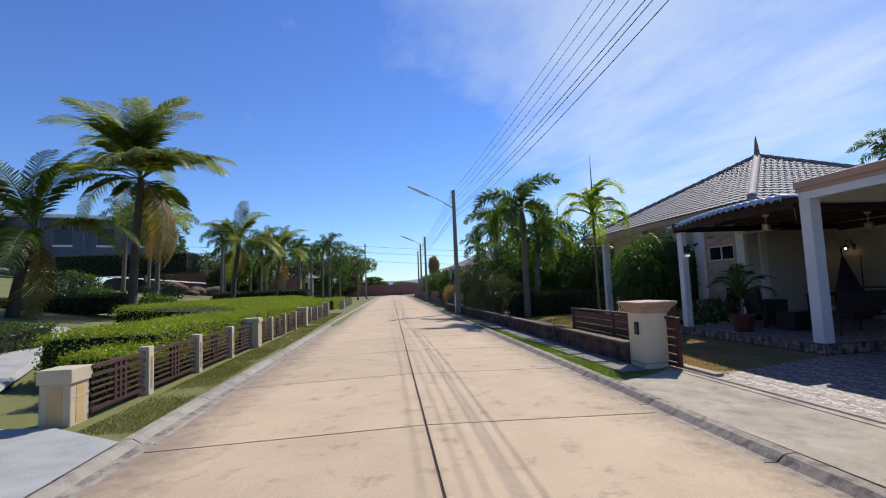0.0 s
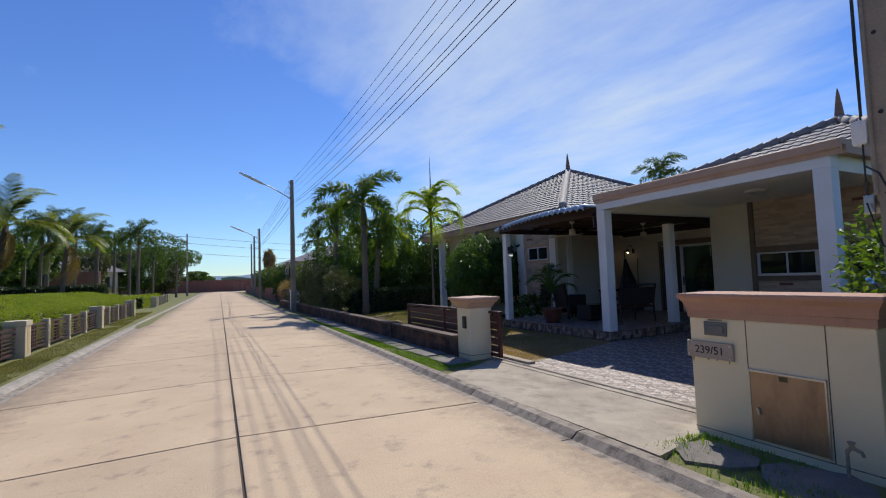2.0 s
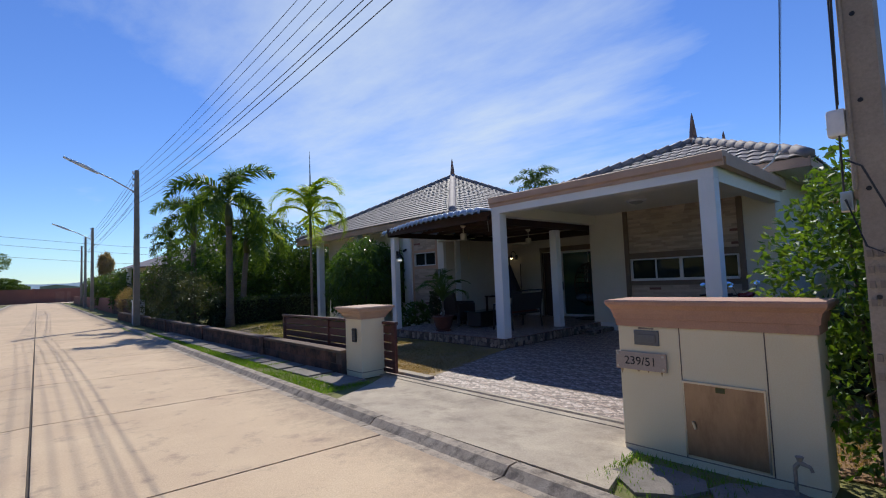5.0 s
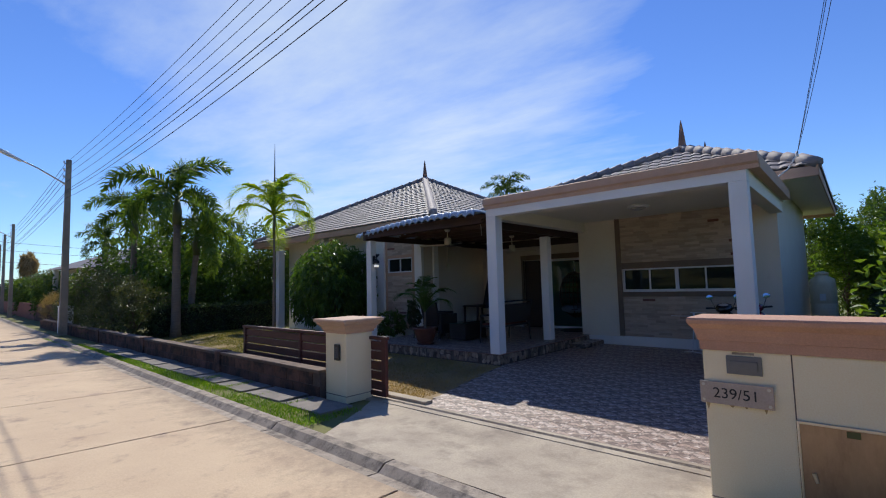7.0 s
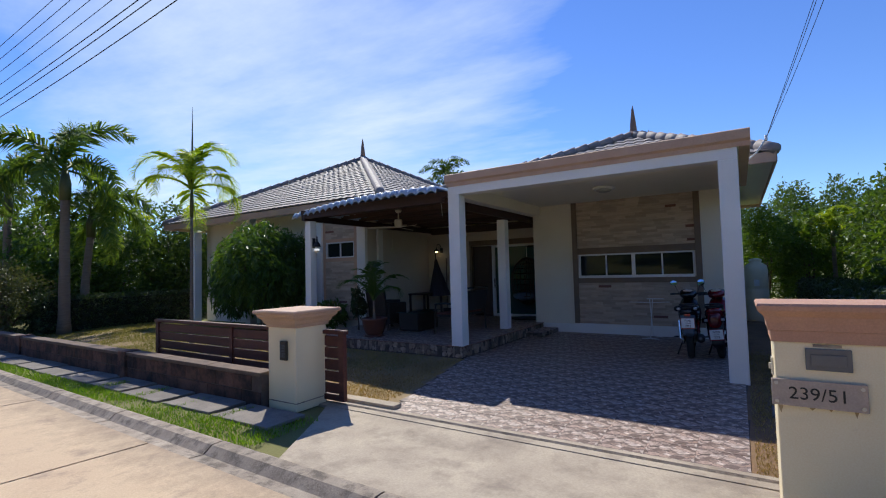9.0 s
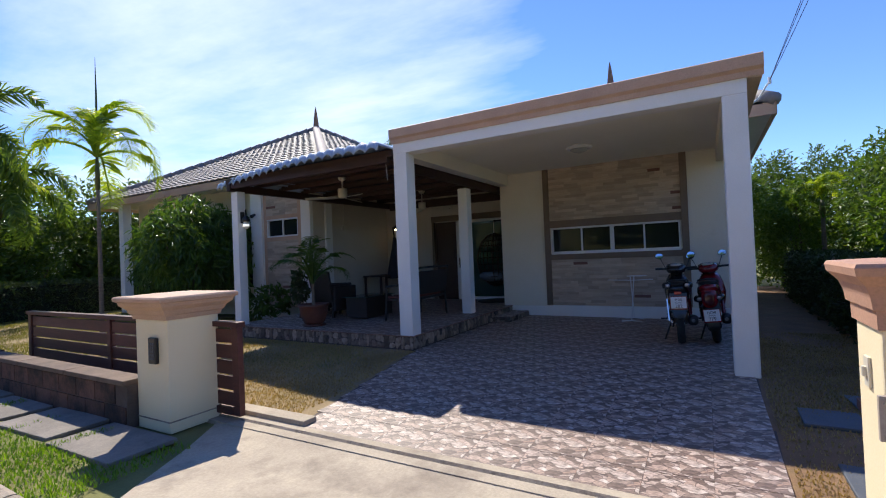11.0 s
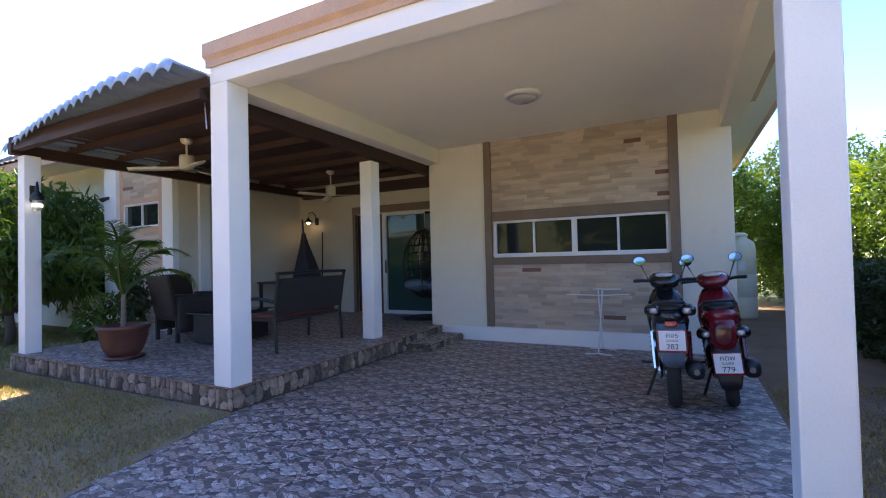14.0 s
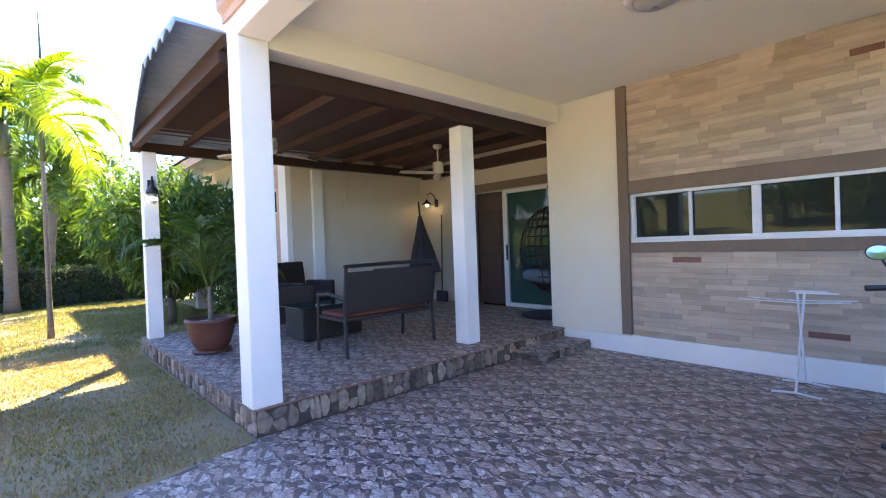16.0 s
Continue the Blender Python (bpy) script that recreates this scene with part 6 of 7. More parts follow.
hedge_box("side_hedge", (-0.6, -6.8, -0.05), (8.6, -5.55, 1.05), 15000, 0.10, 0.05, LEAF_DARK, "dense dark hedge along the side lawn", 240)
for k, (x, y, h, b) in enumerate([(3.2, -7.0, 1.6, 0), (5.2, -7.2, 2.1, 1), (7.2, -7.4, 2.7, 0), (9.5, -7.6, 2.9, 1), (12.0, -7.4, 3.0, 0), (11.5, -5.0, 2.6, 1), (14.0, -4.0, 3.0, 0), (1.2, -7.2, 1.2, 1), (8.2, -9.0, 2.8, 0), (4.0, -9.0, 2.2, 1), (9.8, -5.9, 2.3, 1), (13.2, -6.0, 3.2, 0), (16.0, -4.6, 3.4, 1), (16.5, -7.5, 3.6, 0), (11.2, -9.2, 3.3, 1), (19.0, -6.0, 3.8, 0), (14.5, -9.5, 3.6, 0)]):
    tree("boundary_tree", (x, y, -0.05), [(0, 0, h * 0.5, 0.95, 0.8, h * 0.45), (0.3, 0.1, h * 0.82, 0.9, 0.8, h * 0.38), (-0.4, 0.0, h * 1.0, 0.7, 0.6, h * 0.3), (0.1, -0.1, h * 1.2, 0.35, 0.35, h * 0.22)], 4200, 0.15, 0.06, LEAF_BRIGHT if b else LEAF_TREE, "leafy boundary tree in sunlight", 250 + k, group="boundary trees", r=0.07, droop=0.2)

# ---- grass ----
grass("verge_grass", [(-4.5, 0.0, -4.0, 14.0), (-4.2, 0.9, -3.55, 1.02), (-4.2, 1.75, -3.55, 1.95), (-4.2, 2.85, -3.5, 3.05), (-4.2, 3.95, -3.6, 4.2), (-4.4, -0.2, -3.5, 0.05), (-4.5, -5.5, -3.6, -4.5), (-4.4, -6.4, -4.0, -5.5), (-4.5, 14.0, -4.1, 18.0)], 2600, 0.045, GRASS_GREEN, "bright green verge grass", 1, lambda x, y: -0.062)
grass("dry_lawn", [(-2.6, 0.35, 0.0, 5.5), (-2.55, -0.30, -1.6, 0.35), (-1.6, -0.20, -0.9, 0.35), (-0.9, -0.06, 0.0, 0.35), (-2.75, -6.0, 3.0, -4.24)], 3600, 0.022, GRASS_DRY, "short dry lawn grass", 2, lambda x, y: lot_z(x))
grass("shaded_lawn", [(-1.3, 0.6, 0.0, 4.4), (-2.4, 2.2, -1.3, 5.0)], 800, 0.028, GRASS_MIX, "thin green grass in the dry lawn", 6, lambda x, y: lot_z(x))
grass("lawn", [(-2.6, 5.5, 2.0, 13.8), (-0.2, 4.4, 2.0, 5.5)], 1500, 0.045, GRASS_MIX, "half-green lawn grass", 3, lambda x, y: lot_z(x))
grass("fence_verge", [(-11.75, -1.7, -11.02, 6.0)], 4200, 0.024, GRASS_MIX, "thin grass strip before the fence", 4, lambda x, y: 0.03)
grass("fence_verge_far", [(-11.7, 6.0, -10.9, 26.0)], 1500, 0.035, GRASS_MIX, "thin grass strip before the fence", 5, lambda x, y: 0.03)

# ---- distance ----
FARWOOD = surface("far_treeline", (0.045, 0.075, 0.035), (0.03, 0.055, 0.03), 1.0, 0.05, 0.6, 0, s=(1, 1, 1))
bm = B()
last = None
for k in range(241):
    a = 2 * math.pi * k / 240
    h = 5.5 + 2.6 * noise.noise(Vector((k * 0.21, 1.7, 0))) + 1.6 * noise.noise(Vector((k * 0.9, 4.4, 0)))
    row = [bm.verts.new((260 * math.sin(a), 60 + 260 * math.cos(a), -2)), bm.verts.new((264 * math.sin(a), 60 + 264 * math.cos(a), h * 0.7)), bm.verts.new((270 * math.sin(a), 60 + 270 * math.cos(a), h))]
    if last:
        for p, q in ((0, 1), (1, 2)):
            bm.faces.new((last[p], row[p], row[q], last[q]))
    last = row
structure("backdrop_trees", bm, FARWOOD, "dark line of far woods")
bm = B()
prev_v = None
for k in range(90):
    a = -1.6 + 3.2 * k / 89
    h = 24 + 26 * noise.noise(Vector((k * 0.17, 3.1, 0))) + 12 * noise.noise(Vector((k * 0.5, 9.1, 0)))
    p = (1400 * math.sin(a), 1400 * math.cos(a))
    row = (bm.verts.new((p[0], p[1], -5)), bm.verts.new((p[0] * 1.1, p[1] * 1.1, max(6, h))))
    if prev_v:
        bm.faces.new((prev_v[0], row[0], row[1], prev_v[1]))
    prev_v = row
# Aerial haze is painted into the hills as a blue-grey base colour
HAZE = surface("distant_hill_haze_tint", (0.20, 0.27, 0.33), (0.17, 0.24, 0.30), 1.0, 0.004, 0.05, 0)
structure("backdrop_hills", bm, HAZE, "low far hills with blue-grey haze in their colour")


def cloud_material():
    """A veil of high cloud ahead and to the right of the road, clear elsewhere but for wisps."""
    m, nt, p = nodes_of("thin_cloud")
    v = coords(nt)
    big = noise_node(nt, stretch(nt, v, (0.0009, 0.0005, 1)), 1.0, 8, 0.6)
    wisp = noise_node(nt, stretch(nt, v, (0.0021, 0.0008, 1)), 1.0, 9, 0.62)

    def math_node(kind, a, b):
        n = nt.nodes.new("ShaderNodeMath")
        n.operation = kind
        for k, q in enumerate((a, b)):
            if isinstance(q, (int, float)):
                n.inputs[k].default_value = q
            else:
                link(nt, q, n.inputs[k])
        return n.outputs[0]

    sep = nt.nodes.new("ShaderNodeSeparateXYZ")
    link(nt, v, sep.inputs[0])
    lean = math_node("DIVIDE", sep.outputs[0], math_node("MAXIMUM", sep.outputs[1], 1.0))
    side = ramp(nt, math_node("MULTIPLY", math_node("ADD", lean, 0.3), 0.2), [(0.05, 0.0), (0.16, 0.30), (0.42, 0.26), (0.95, 0.04)])
    cover = math_node("ADD", math_node("MULTIPLY", big, 0.75), math_node("MULTIPLY", wisp, 0.40))
    a = ramp(nt, math_node("ADD", cover, side), [(0.70, 0.0), (1.02, 0.78)])
    e = nt.nodes.new("ShaderNodeEmission")
    e.inputs[0].default_value, e.inputs[1].default_value = (0.86, 0.94, 1.0, 1), 0.85
    t = nt.nodes.new("ShaderNodeBsdfTransparent")
    mix = nt.nodes.new("ShaderNodeMixShader")
    link(nt, a, mix.inputs[0])
    link(nt, t.outputs[0], mix.inputs[1])
    link(nt, e.outputs[0], mix.inputs[2])
    link(nt, mix.outputs[0], nt.nodes["Material Output"].inputs[0])
    return m


bm = B()
ring = [(780 * math.cos(a), 780 * math.sin(a)) for a in (math.pi * k / 24 for k in range(25))]
outer = [(9000 * math.cos(a), 9000 * math.sin(a)) for a in (math.pi * k / 24 for k in range(25))]
vi, vo = [bm.verts.new((*p, 620)) for p in ring], [bm.verts.new((*p, 620)) for p in outer]
for k in range(24):
    bm.faces.new((vi[k], vi[k + 1], vo[k + 1], vo[k]))
structure("backdrop_clouds", bm, cloud_material(), "thin high cloud veil")

# ---- porch things ----
def loft(secs, seg=14, power=2.6):
    """A body through rounded sections (x, y, z, half width, half height) along x."""
    bm, rings = B(), []
    for x, y, z, w, h in secs:
        ring = []
        for k in range(seg):
            a = 2 * math.pi * k / seg
            c, s = math.cos(a), math.sin(a)
            ring.append(bm.verts.new((x, y + w * math.copysign(abs(c) ** (2 / power), c), z + h * math.copysign(abs(s) ** (2 / power), s))))
        rings.append(ring)
    for a, b in zip(rings, rings[1:]):
        for k in range(seg):
            bm.faces.new((a[k], a[(k + 1) % seg], b[(k + 1) % seg], b[k]))
    bm.faces.new(rings[0][::-1])
    bm.faces.new(rings[-1])
    bmesh.ops.recalc_face_normals(bm, faces=bm.faces)
    return bm


def ceiling_fan(at, drop, turn):
    ob = thing("ceiling_fan", "cream three-blade ceiling fan at rest", "ceiling fan", at, turn, "ceiling fans")
    part("canopy", turned([(0.075, 0.0), (0.075, -0.03), (0.05, -0.06), (0.02, -0.07)], 20), FANWHITE, ob, smooth=True)
    part("rod", tubed([(0, 0, -0.05), (0, 0, -drop)], 0.013, 8), FANWHITE, ob)
    part("motor", turned([(0.03, -drop + 0.01), (0.085, -drop), (0.09, -drop - 0.03), (0.09, -drop - 0.15), (0.075, -drop - 0.18), (0.0005, -drop - 0.185)], 24), FANWHITE, ob, smooth=True)
    for k in range(3):
        a = 2 * math.pi * k / 3
        bm = B()
        rows_ = [(0.08, 0.035), (0.18, 0.055), (0.4, 0.075), (0.62, 0.06), (0.70, 0.03)]
        top, bot = [], []
        for r, w in rows_:
            for sgn in (-1, 1):
                p = Vector((r, sgn * w, -drop - 0.17 + sgn * 0.012 - 0.03 * (r - 0.1)))
                top.append(bm.verts.new(p))
                bot.append(bm.verts.new(p - Vector((0, 0, 0.008))))
        for i in range(len(rows_) - 1):
            j = 2 * i
            bm.faces.new((top[j], top[j + 2], top[j + 3], top[j + 1]))
            bm.faces.new((bot[j + 1], bot[j + 3], bot[j + 2], bot[j]))
            bm.faces.new((top[j + 1], top[j + 3], bot[j + 3], bot[j + 1]))
            bm.faces.new((top[j + 2], top[j], bot[j], bot[j + 2]))
        bmesh.ops.transform(bm, matrix=Matrix.Rotation(a, 4, "Z"), verts=bm.verts)
        part("blade", bm, FANWHITE, ob, smooth=True)


ceiling_fan((1.14, 2.27, 2.99), 0.22, 10)
ceiling_fan((3.87, 2.17, 2.99), 0.28, 50)

sc = thing("wall_lamp", "black gooseneck wall lamp with a lit warm bulb", "wall lamp", (5.2, 3.72, 2.24))
part("back_plate", boxed(-0.02, -0.05, -0.10, 0.0, 0.05, 0.06, 0.008), BLACK, sc)
part("neck", tubed([(-0.01, 0, 0), (-0.05, 0.01, 0.12), (-0.12, 0.03, 0.19), (-0.20, 0.05, 0.16), (-0.22, 0.06, 0.04)], 0.011, 8), BLACK, sc)
part("shade", turned([(0.02, 0.05), (0.035, 0.02), (0.10, -0.045), (0.097, -0.047), (0.03, 0.012)], 20, (-0.22, 0.06, 0)), BLACK, sc, smooth=True)
part("bulb", turned([(0.012, -0.01), (0.03, -0.035), (0.034, -0.06), (0.02, -0.085), (0.0005, -0.09)], 16, (-0.22, 0.06, 0)), BULB, sc, smooth=True)
pl = thing("post_lantern", "black coach lantern with a clear glass and lit bulb", "wall lamp", (0.15, 3.955, 2.2))
part("back_plate", boxed(-0.04, -0.02, -0.02, 0.04, 0.0, 0.20, 0.01), BLACK, pl)
part("hood", turned([(0.012, 0.24), (0.02, 0.12), (0.075, 0.05), (0.08, 0.0), (0.07, 0.0)], 14, (0, -0.11, 0)), BLACK, pl, smooth=True)
part("arm", tubed([(0, -0.01, 0.12), (0, -0.06, 0.16), (0, -0.11, 0.14)], 0.01, 8), BLACK, pl)
part("glass", turned([(0.05, 0.0), (0.055, -0.06), (0.045, -0.12), (0.0005, -0.14)], 14, (0, -0.11, 0)), LAMPGLASS, pl, smooth=True)
part("bulb", turned([(0.02, -0.02), (0.0585, -0.05), (0.0585, -0.085), (0.03, -0.10)], 14, (0, -0.11, 0)), BULBCOOL, pl, smooth=True)
sw = thing("switch_box", "cream switch box with a surface conduit", "switch", (3.35, 4.24, 2.2))
part("box", boxed(-0.06, -0.05, -0.06, 0.06, 0.0, 0.06, 0.008), FANWHITE, sw)
part("conduit", tubed([(0, -0.015, 0.06), (0, -0.015, 0.58)], 0.012, 8), FANWHITE, sw)
cctv = thing("spotlight", "small black spotlight on the wall corner", "spotlight", (2.14, 6.1, 2.62))
part("mount", boxed(-0.03, -0.03, -0.03, 0.0, 0.03, 0.03, 0.006), BLACK, cctv)
part("head", tubed([(-0.02, 0, 0), (-0.13, -0.04, -0.05)], [0.03, 0.045], 12), BLACK, cctv)

pot = thing("plant_pot", "large terracotta pot with saucer on the porch floor", "plant pot", (0.42, 2.42, 0.222))
part("saucer", turned([(0.17, 0.0), (0.21, 0.012), (0.21, 0.035), (0.16, 0.04)], 28), CLAY, pot, smooth=True)
part("bowl", turned([(0.15, 0.03), (0.20, 0.10), (0.245, 0.24), (0.255, 0.34), (0.28, 0.36), (0.28, 0.395), (0.25, 0.40), (0.235, 0.36)], 32), CLAY, pot, smooth=True)
part("soil", turned([(0.235, 0.35), (0.12, 0.365), (0.0005, 0.37)], 20), KERB, pot)
palm("potted_palm", (0.42, 2.42, 0.57), 0.42, pot_f, 9, "young potted palm with arching fronds", 0.03, 41, (0, 0), TRUNK, None, (0, 70), 1.0, group="")
tree("potted_shrub", (1.15, 3.55, 0.222), [(0, 0, 0.55, 0.2, 0.2, 0.25), (0.1, 0.1, 0.8, 0.16, 0.16, 0.2)], 260, 0.14, 0.07, LEAF_DARK, "dark broad-leaved porch plant", 42, "plant", 0.02, 0.3)
tree("bed_shrub", (1.7, 5.0, 0.0), [(0, 0, 0.5, 0.35, 0.4, 0.4), (-0.2, 0.4, 0.4, 0.3, 0.3, 0.35)], 500, 0.17, 0.07, LEAF_TREE, "low leafy shrub against the house wall", 43, "shrub", 0.02, 0.3)


def wicker_chair(at, turn):
    ob = thing("wicker_armchair", "dark brown wicker armchair on the porch", "armchair", at, turn, "wicker armchairs")
    part("seat", boxed(-0.29, -0.28, 0.30, 0.29, 0.28, 0.40, 0.03), WICKER, ob)
    part("cushion", boxed(-0.25, -0.25, 0.40, 0.25, 0.25, 0.46, 0.025), CUSHION, ob)
    bm = boxed(-0.30, 0.24, 0.36, 0.30, 0.31, 0.95, 0.025)
    for v in bm.verts:
        if v.co.z > 0.6:
            v.co.y += 0.10
            v.co.x *= 1.1
    part("backrest", bm, WICKER, ob)
    for s in (-1, 1):
        part("arm", boxed(s * 0.33 - 0.045, -0.30, 0.14, s * 0.33 + 0.045, 0.27, 0.64, 0.03), WICKER, ob)
        for y in (-0.27, 0.26):
            part("leg", boxed(s * 0.30 - 0.025, y - 0.025, 0.0, s * 0.30 + 0.025, y + 0.025, 0.32, 0.006), WICKER, ob)
    return ob


wicker_chair((1.62, 3.05, 0.222), 82)
wicker_chair((2.15, 3.55, 0.222), 20)
bench = thing("porch_bench", "dark slatted metal bench with a rust-red seat pad", "bench", (1.87, 1.12, 0.222))
part("seat", boxed(-0.60, -0.26, 0.37, 0.60, 0.30, 0.41, 0.012), WICKER, bench)
part("seat_pad", boxed(-0.57, -0.22, 0.41, 0.57, 0.28, 0.455, 0.02), CUSHION, bench)
bm = boxed(-0.60, -0.31, 0.47, 0.60, -0.27, 0.90, 0.01)
for v in bm.verts:
    v.co.y -= 0.12 * (v.co.z - 0.47)
part("back_panel", bm, WICKER, bench)
part("top_rail", tubed([(-0.63, -0.36, 0.96), (0, -0.37, 0.97), (0.63, -0.36, 0.96)], 0.02, 8), BLACK, bench)
for s in (-1, 1):
    part("back_leg", tubed([(s * 0.61, -0.36, 0.96), (s * 0.60, -0.28, 0.45), (s * 0.60, -0.31, 0.0)], 0.02, 8), BLACK, bench)
    part("front_leg", tubed([(s * 0.60, 0.28, 0.63), (s * 0.60, 0.30, 0.3), (s * 0.60, 0.32, 0.0)], 0.02, 8), BLACK, bench)
    part("armrest", tubed([(s * 0.61, -0.31, 0.62), (s * 0.62, 0.0, 0.66), (s * 0.60, 0.30, 0.63)], 0.022, 8), BLACK, bench)
table = thing("coffee_table", "low dark wicker coffee table with glass top", "table", (1.75, 2.2, 0.222))
part("base", boxed(-0.42, -0.26, 0.02, 0.42, 0.26, 0.42, 0.02), WICKER, table)
part("tabletop", boxed(-0.48, -0.30, 0.42, 0.48, 0.30, 0.435, 0.004), DOORGLASS, table)
desk = thing("side_table", "dark side table against the porch wall", "table", (4.3, 3.75, 0.222))
part("tabletop", boxed(-0.5, -0.3, 0.68, 0.5, 0.3, 0.72, 0.006), DARKWOOD, desk)
for sx in (-0.45, 0.45):
    for sy in (-0.25, 0.25):
        part("leg", boxed(sx - 0.025, sy - 0.025, 0, sx + 0.025, sy + 0.025, 0.68, 0.004), DARKWOOD, desk)
par = thing("folded_parasol", "folded dark parasol leaning at the wall", "parasol", (4.55, 3.35, 0.222))
part("pole", tubed([(0, 0, 0), (0.06, 0.25, 2.0)], 0.018, 8), BLACK, par)
bm = B()
rings = []
for z, r in ((0.62, 0.33), (0.75, 0.31), (1.1, 0.21), (1.45, 0.10), (1.72, 0.035)):
    rings.append([bm.verts.new((0.03 * z + r * (1 + 0.18 * math.cos(6 * a)) * math.cos(a), 0.125 * z + 0.75 * r * (1 + 0.18 * math.cos(6 * a)) * math.sin(a), z)) for a in (2 * math.pi * k / 36 for k in range(36))])
for a, b in zip(rings, rings[1:]):
    for k in range(36):
        bm.faces.new((a[k], a[(k + 1) % 36], b[(k + 1) % 36], b[k]))
part("canopy", bm, CANVAS, par, smooth=True)
broom = thing("broom", "long-handled broom leaning in the porch corner", "broom", (5.02, 3.45, 0.222))
part("handle", tubed([(0, 0, 0.2), (0.15, 0.1, 1.75)], 0.013, 8), DARKWOOD, broom)
part("brush", boxed(-0.04, -0.14, 0.0, 0.04, 0.14, 0.22, 0.02), CANVAS, broom)

egg = thing("hanging_egg_chair", "black wicker hanging egg chair with pale blue cushion", "hanging chair", (4.74, 0.68, 0.222))
part("base_ring", turned([(0.40, 0.0), (0.46, 0.012), (0.46, 0.03), (0.40, 0.04)], 32), BLACK, egg)
part("stand", tubed([(0.30, -0.28, 0.02), (0.36, -0.34, 0.8), (0.32, -0.30, 1.6), (0.16, -0.14, 1.98), (0.0, 0.0, 1.96)], 0.028, 8), BLACK, egg)
part("hanger", tubed([(0, 0, 1.96), (0, 0, 1.66)], 0.01, 6), STEEL, egg)
for k in range(22):
    a0 = 2 * math.pi * k / 22
    if -0.2 < math.sin(a0 - 2.6) * 1.0 < 2 and abs(((a0 - 2.4 + math.pi) % (2 * math.pi)) - math.pi) < 0.85:
        continue
    part("basket_rib", tubed([(0.44 * math.sin(t) * math.cos(a0) * (1.0 if t > 1.2 else 0.9), 0.44 * math.sin(t) * math.sin(a0), 1.02 + 0.64 * math.cos(t)) for t in (0.05, 0.4, 0.8, 1.2, 1.6, 2.0, 2.4, 2.8, 3.1)], 0.012, 5), WICKER, egg)
for t in (0.5, 0.75, 1.0, 1.25, 1.5, 1.75, 2.0, 2.25, 2.5, 2.75):
    part("basket_ring", tubed([(0.45 * math.sin(t) * math.cos(2.4 + 0.85 + s * 4.58 / 16), 0.45 * math.sin(t) * math.sin(2.4 + 0.85 + s * 4.58 / 16), 1.02 + 0.64 * math.cos(t)) for s in range(17)], 0.010, 4), WICKER, egg)
part("cushion", loft([(-0.36, 0.05, 0.66, 0.05, 0.04), (-0.28, 0.03, 0.64, 0.28, 0.10), (0, 0, 0.60, 0.36, 0.12), (0.25, 0, 0.66, 0.25, 0.10), (0.34, 0, 0.70, 0.08, 0.05)], 16), BLUECLOTH, egg, smooth=True)

# ---- drying rack on the drive ----
rack = thing("drying_rack", "folding white wire clothes airer", "clothes airer", (3.5, -2.55, 0.012))
for x, top, lean in ((0.0, 0.86, 0.07), (0.40, 0.83, -0.05)):
    part("foot", tubed([(x, -0.17, 0.012), (x, 0.0, 0.028), (x, 0.17, 0.012)], 0.010, 8), ALU, rack)
    part("leg", tubed([(x, 0.0, 0.03), (x + 0.03, -lean, top)], 0.010, 8), ALU, rack)
    part("top_bar", tubed([(x + 0.03, 0.06 - lean, top), (x + 0.03, -0.22 - lean, top)], 0.009, 8), ALU, rack)
    part("arm", tubed([(x + 0.03, 0.40, top - 0.075), (x + 0.03, -lean, top - 0.085), (x + 0.03, -0.36, top - 0.065)], 0.006, 8), ALU, rack)
for y in (-0.35, -0.26, -0.17, 0.10, 0.20, 0.30, 0.39):
    part("wire", tubed([(0.03, y, 0.785), (0.43, y, 0.757)], 0.0018, 5), ALU, rack)

tank = thing("water_tank", "cream ribbed plastic water tank beside the house", "water tank", (8.2, -4.58, 0))
part("body", turned([(0.27, 0.0), (0.28, 0.05), (0.28, 0.4), (0.27, 0.42), (0.28, 0.44), (0.28, 0.85), (0.27, 0.87), (0.28, 0.89), (0.28, 1.35), (0.25, 1.5), (0.14, 1.58), (0.13, 1.62)], 28), TANK, tank, smooth=True)
part("lid", turned([(0.15, 1.62), (0.15, 1.66), (0.10, 1.69), (0.0005, 1.70)], 20), TANK, tank)
part("label", boxed(-0.285, -0.06, 0.95, -0.275, 0.06, 1.12), ALU, tank)


# ---- motorbikes ----
def wheel(parent, x, r, w, rim_mat):
    bm = turned([(r - 0.075, -w * 0.42), (r - 0.03, -w * 0.5), (r - 0.006, -w * 0.3), (r, 0.0), (r - 0.006, w * 0.3), (r - 0.03, w * 0.5), (r - 0.075, w * 0.42)], 32)
    bmesh.ops.transform(bm, matrix=Matrix.Translation((x, 0, r)) @ Matrix.Rotation(math.pi / 2, 4, "X"), verts=bm.verts)
    whl = part("tyre", bm, RUBBER, parent, smooth=True)
    bm = B()
    for k in range(5):
        a = 2 * math.pi * k / 5
        tube(bm, [(x, 0, r), (x + (r - 0.08) * math.cos(a), 0, r + (r - 0.08) * math.sin(a))], [0.03, 0.016], 6)
    tube(bm, [(x, -w * 0.6, r), (x, w * 0.6, r)], 0.045, 12)
    part("rim", bm, rim_mat, whl)
    return whl


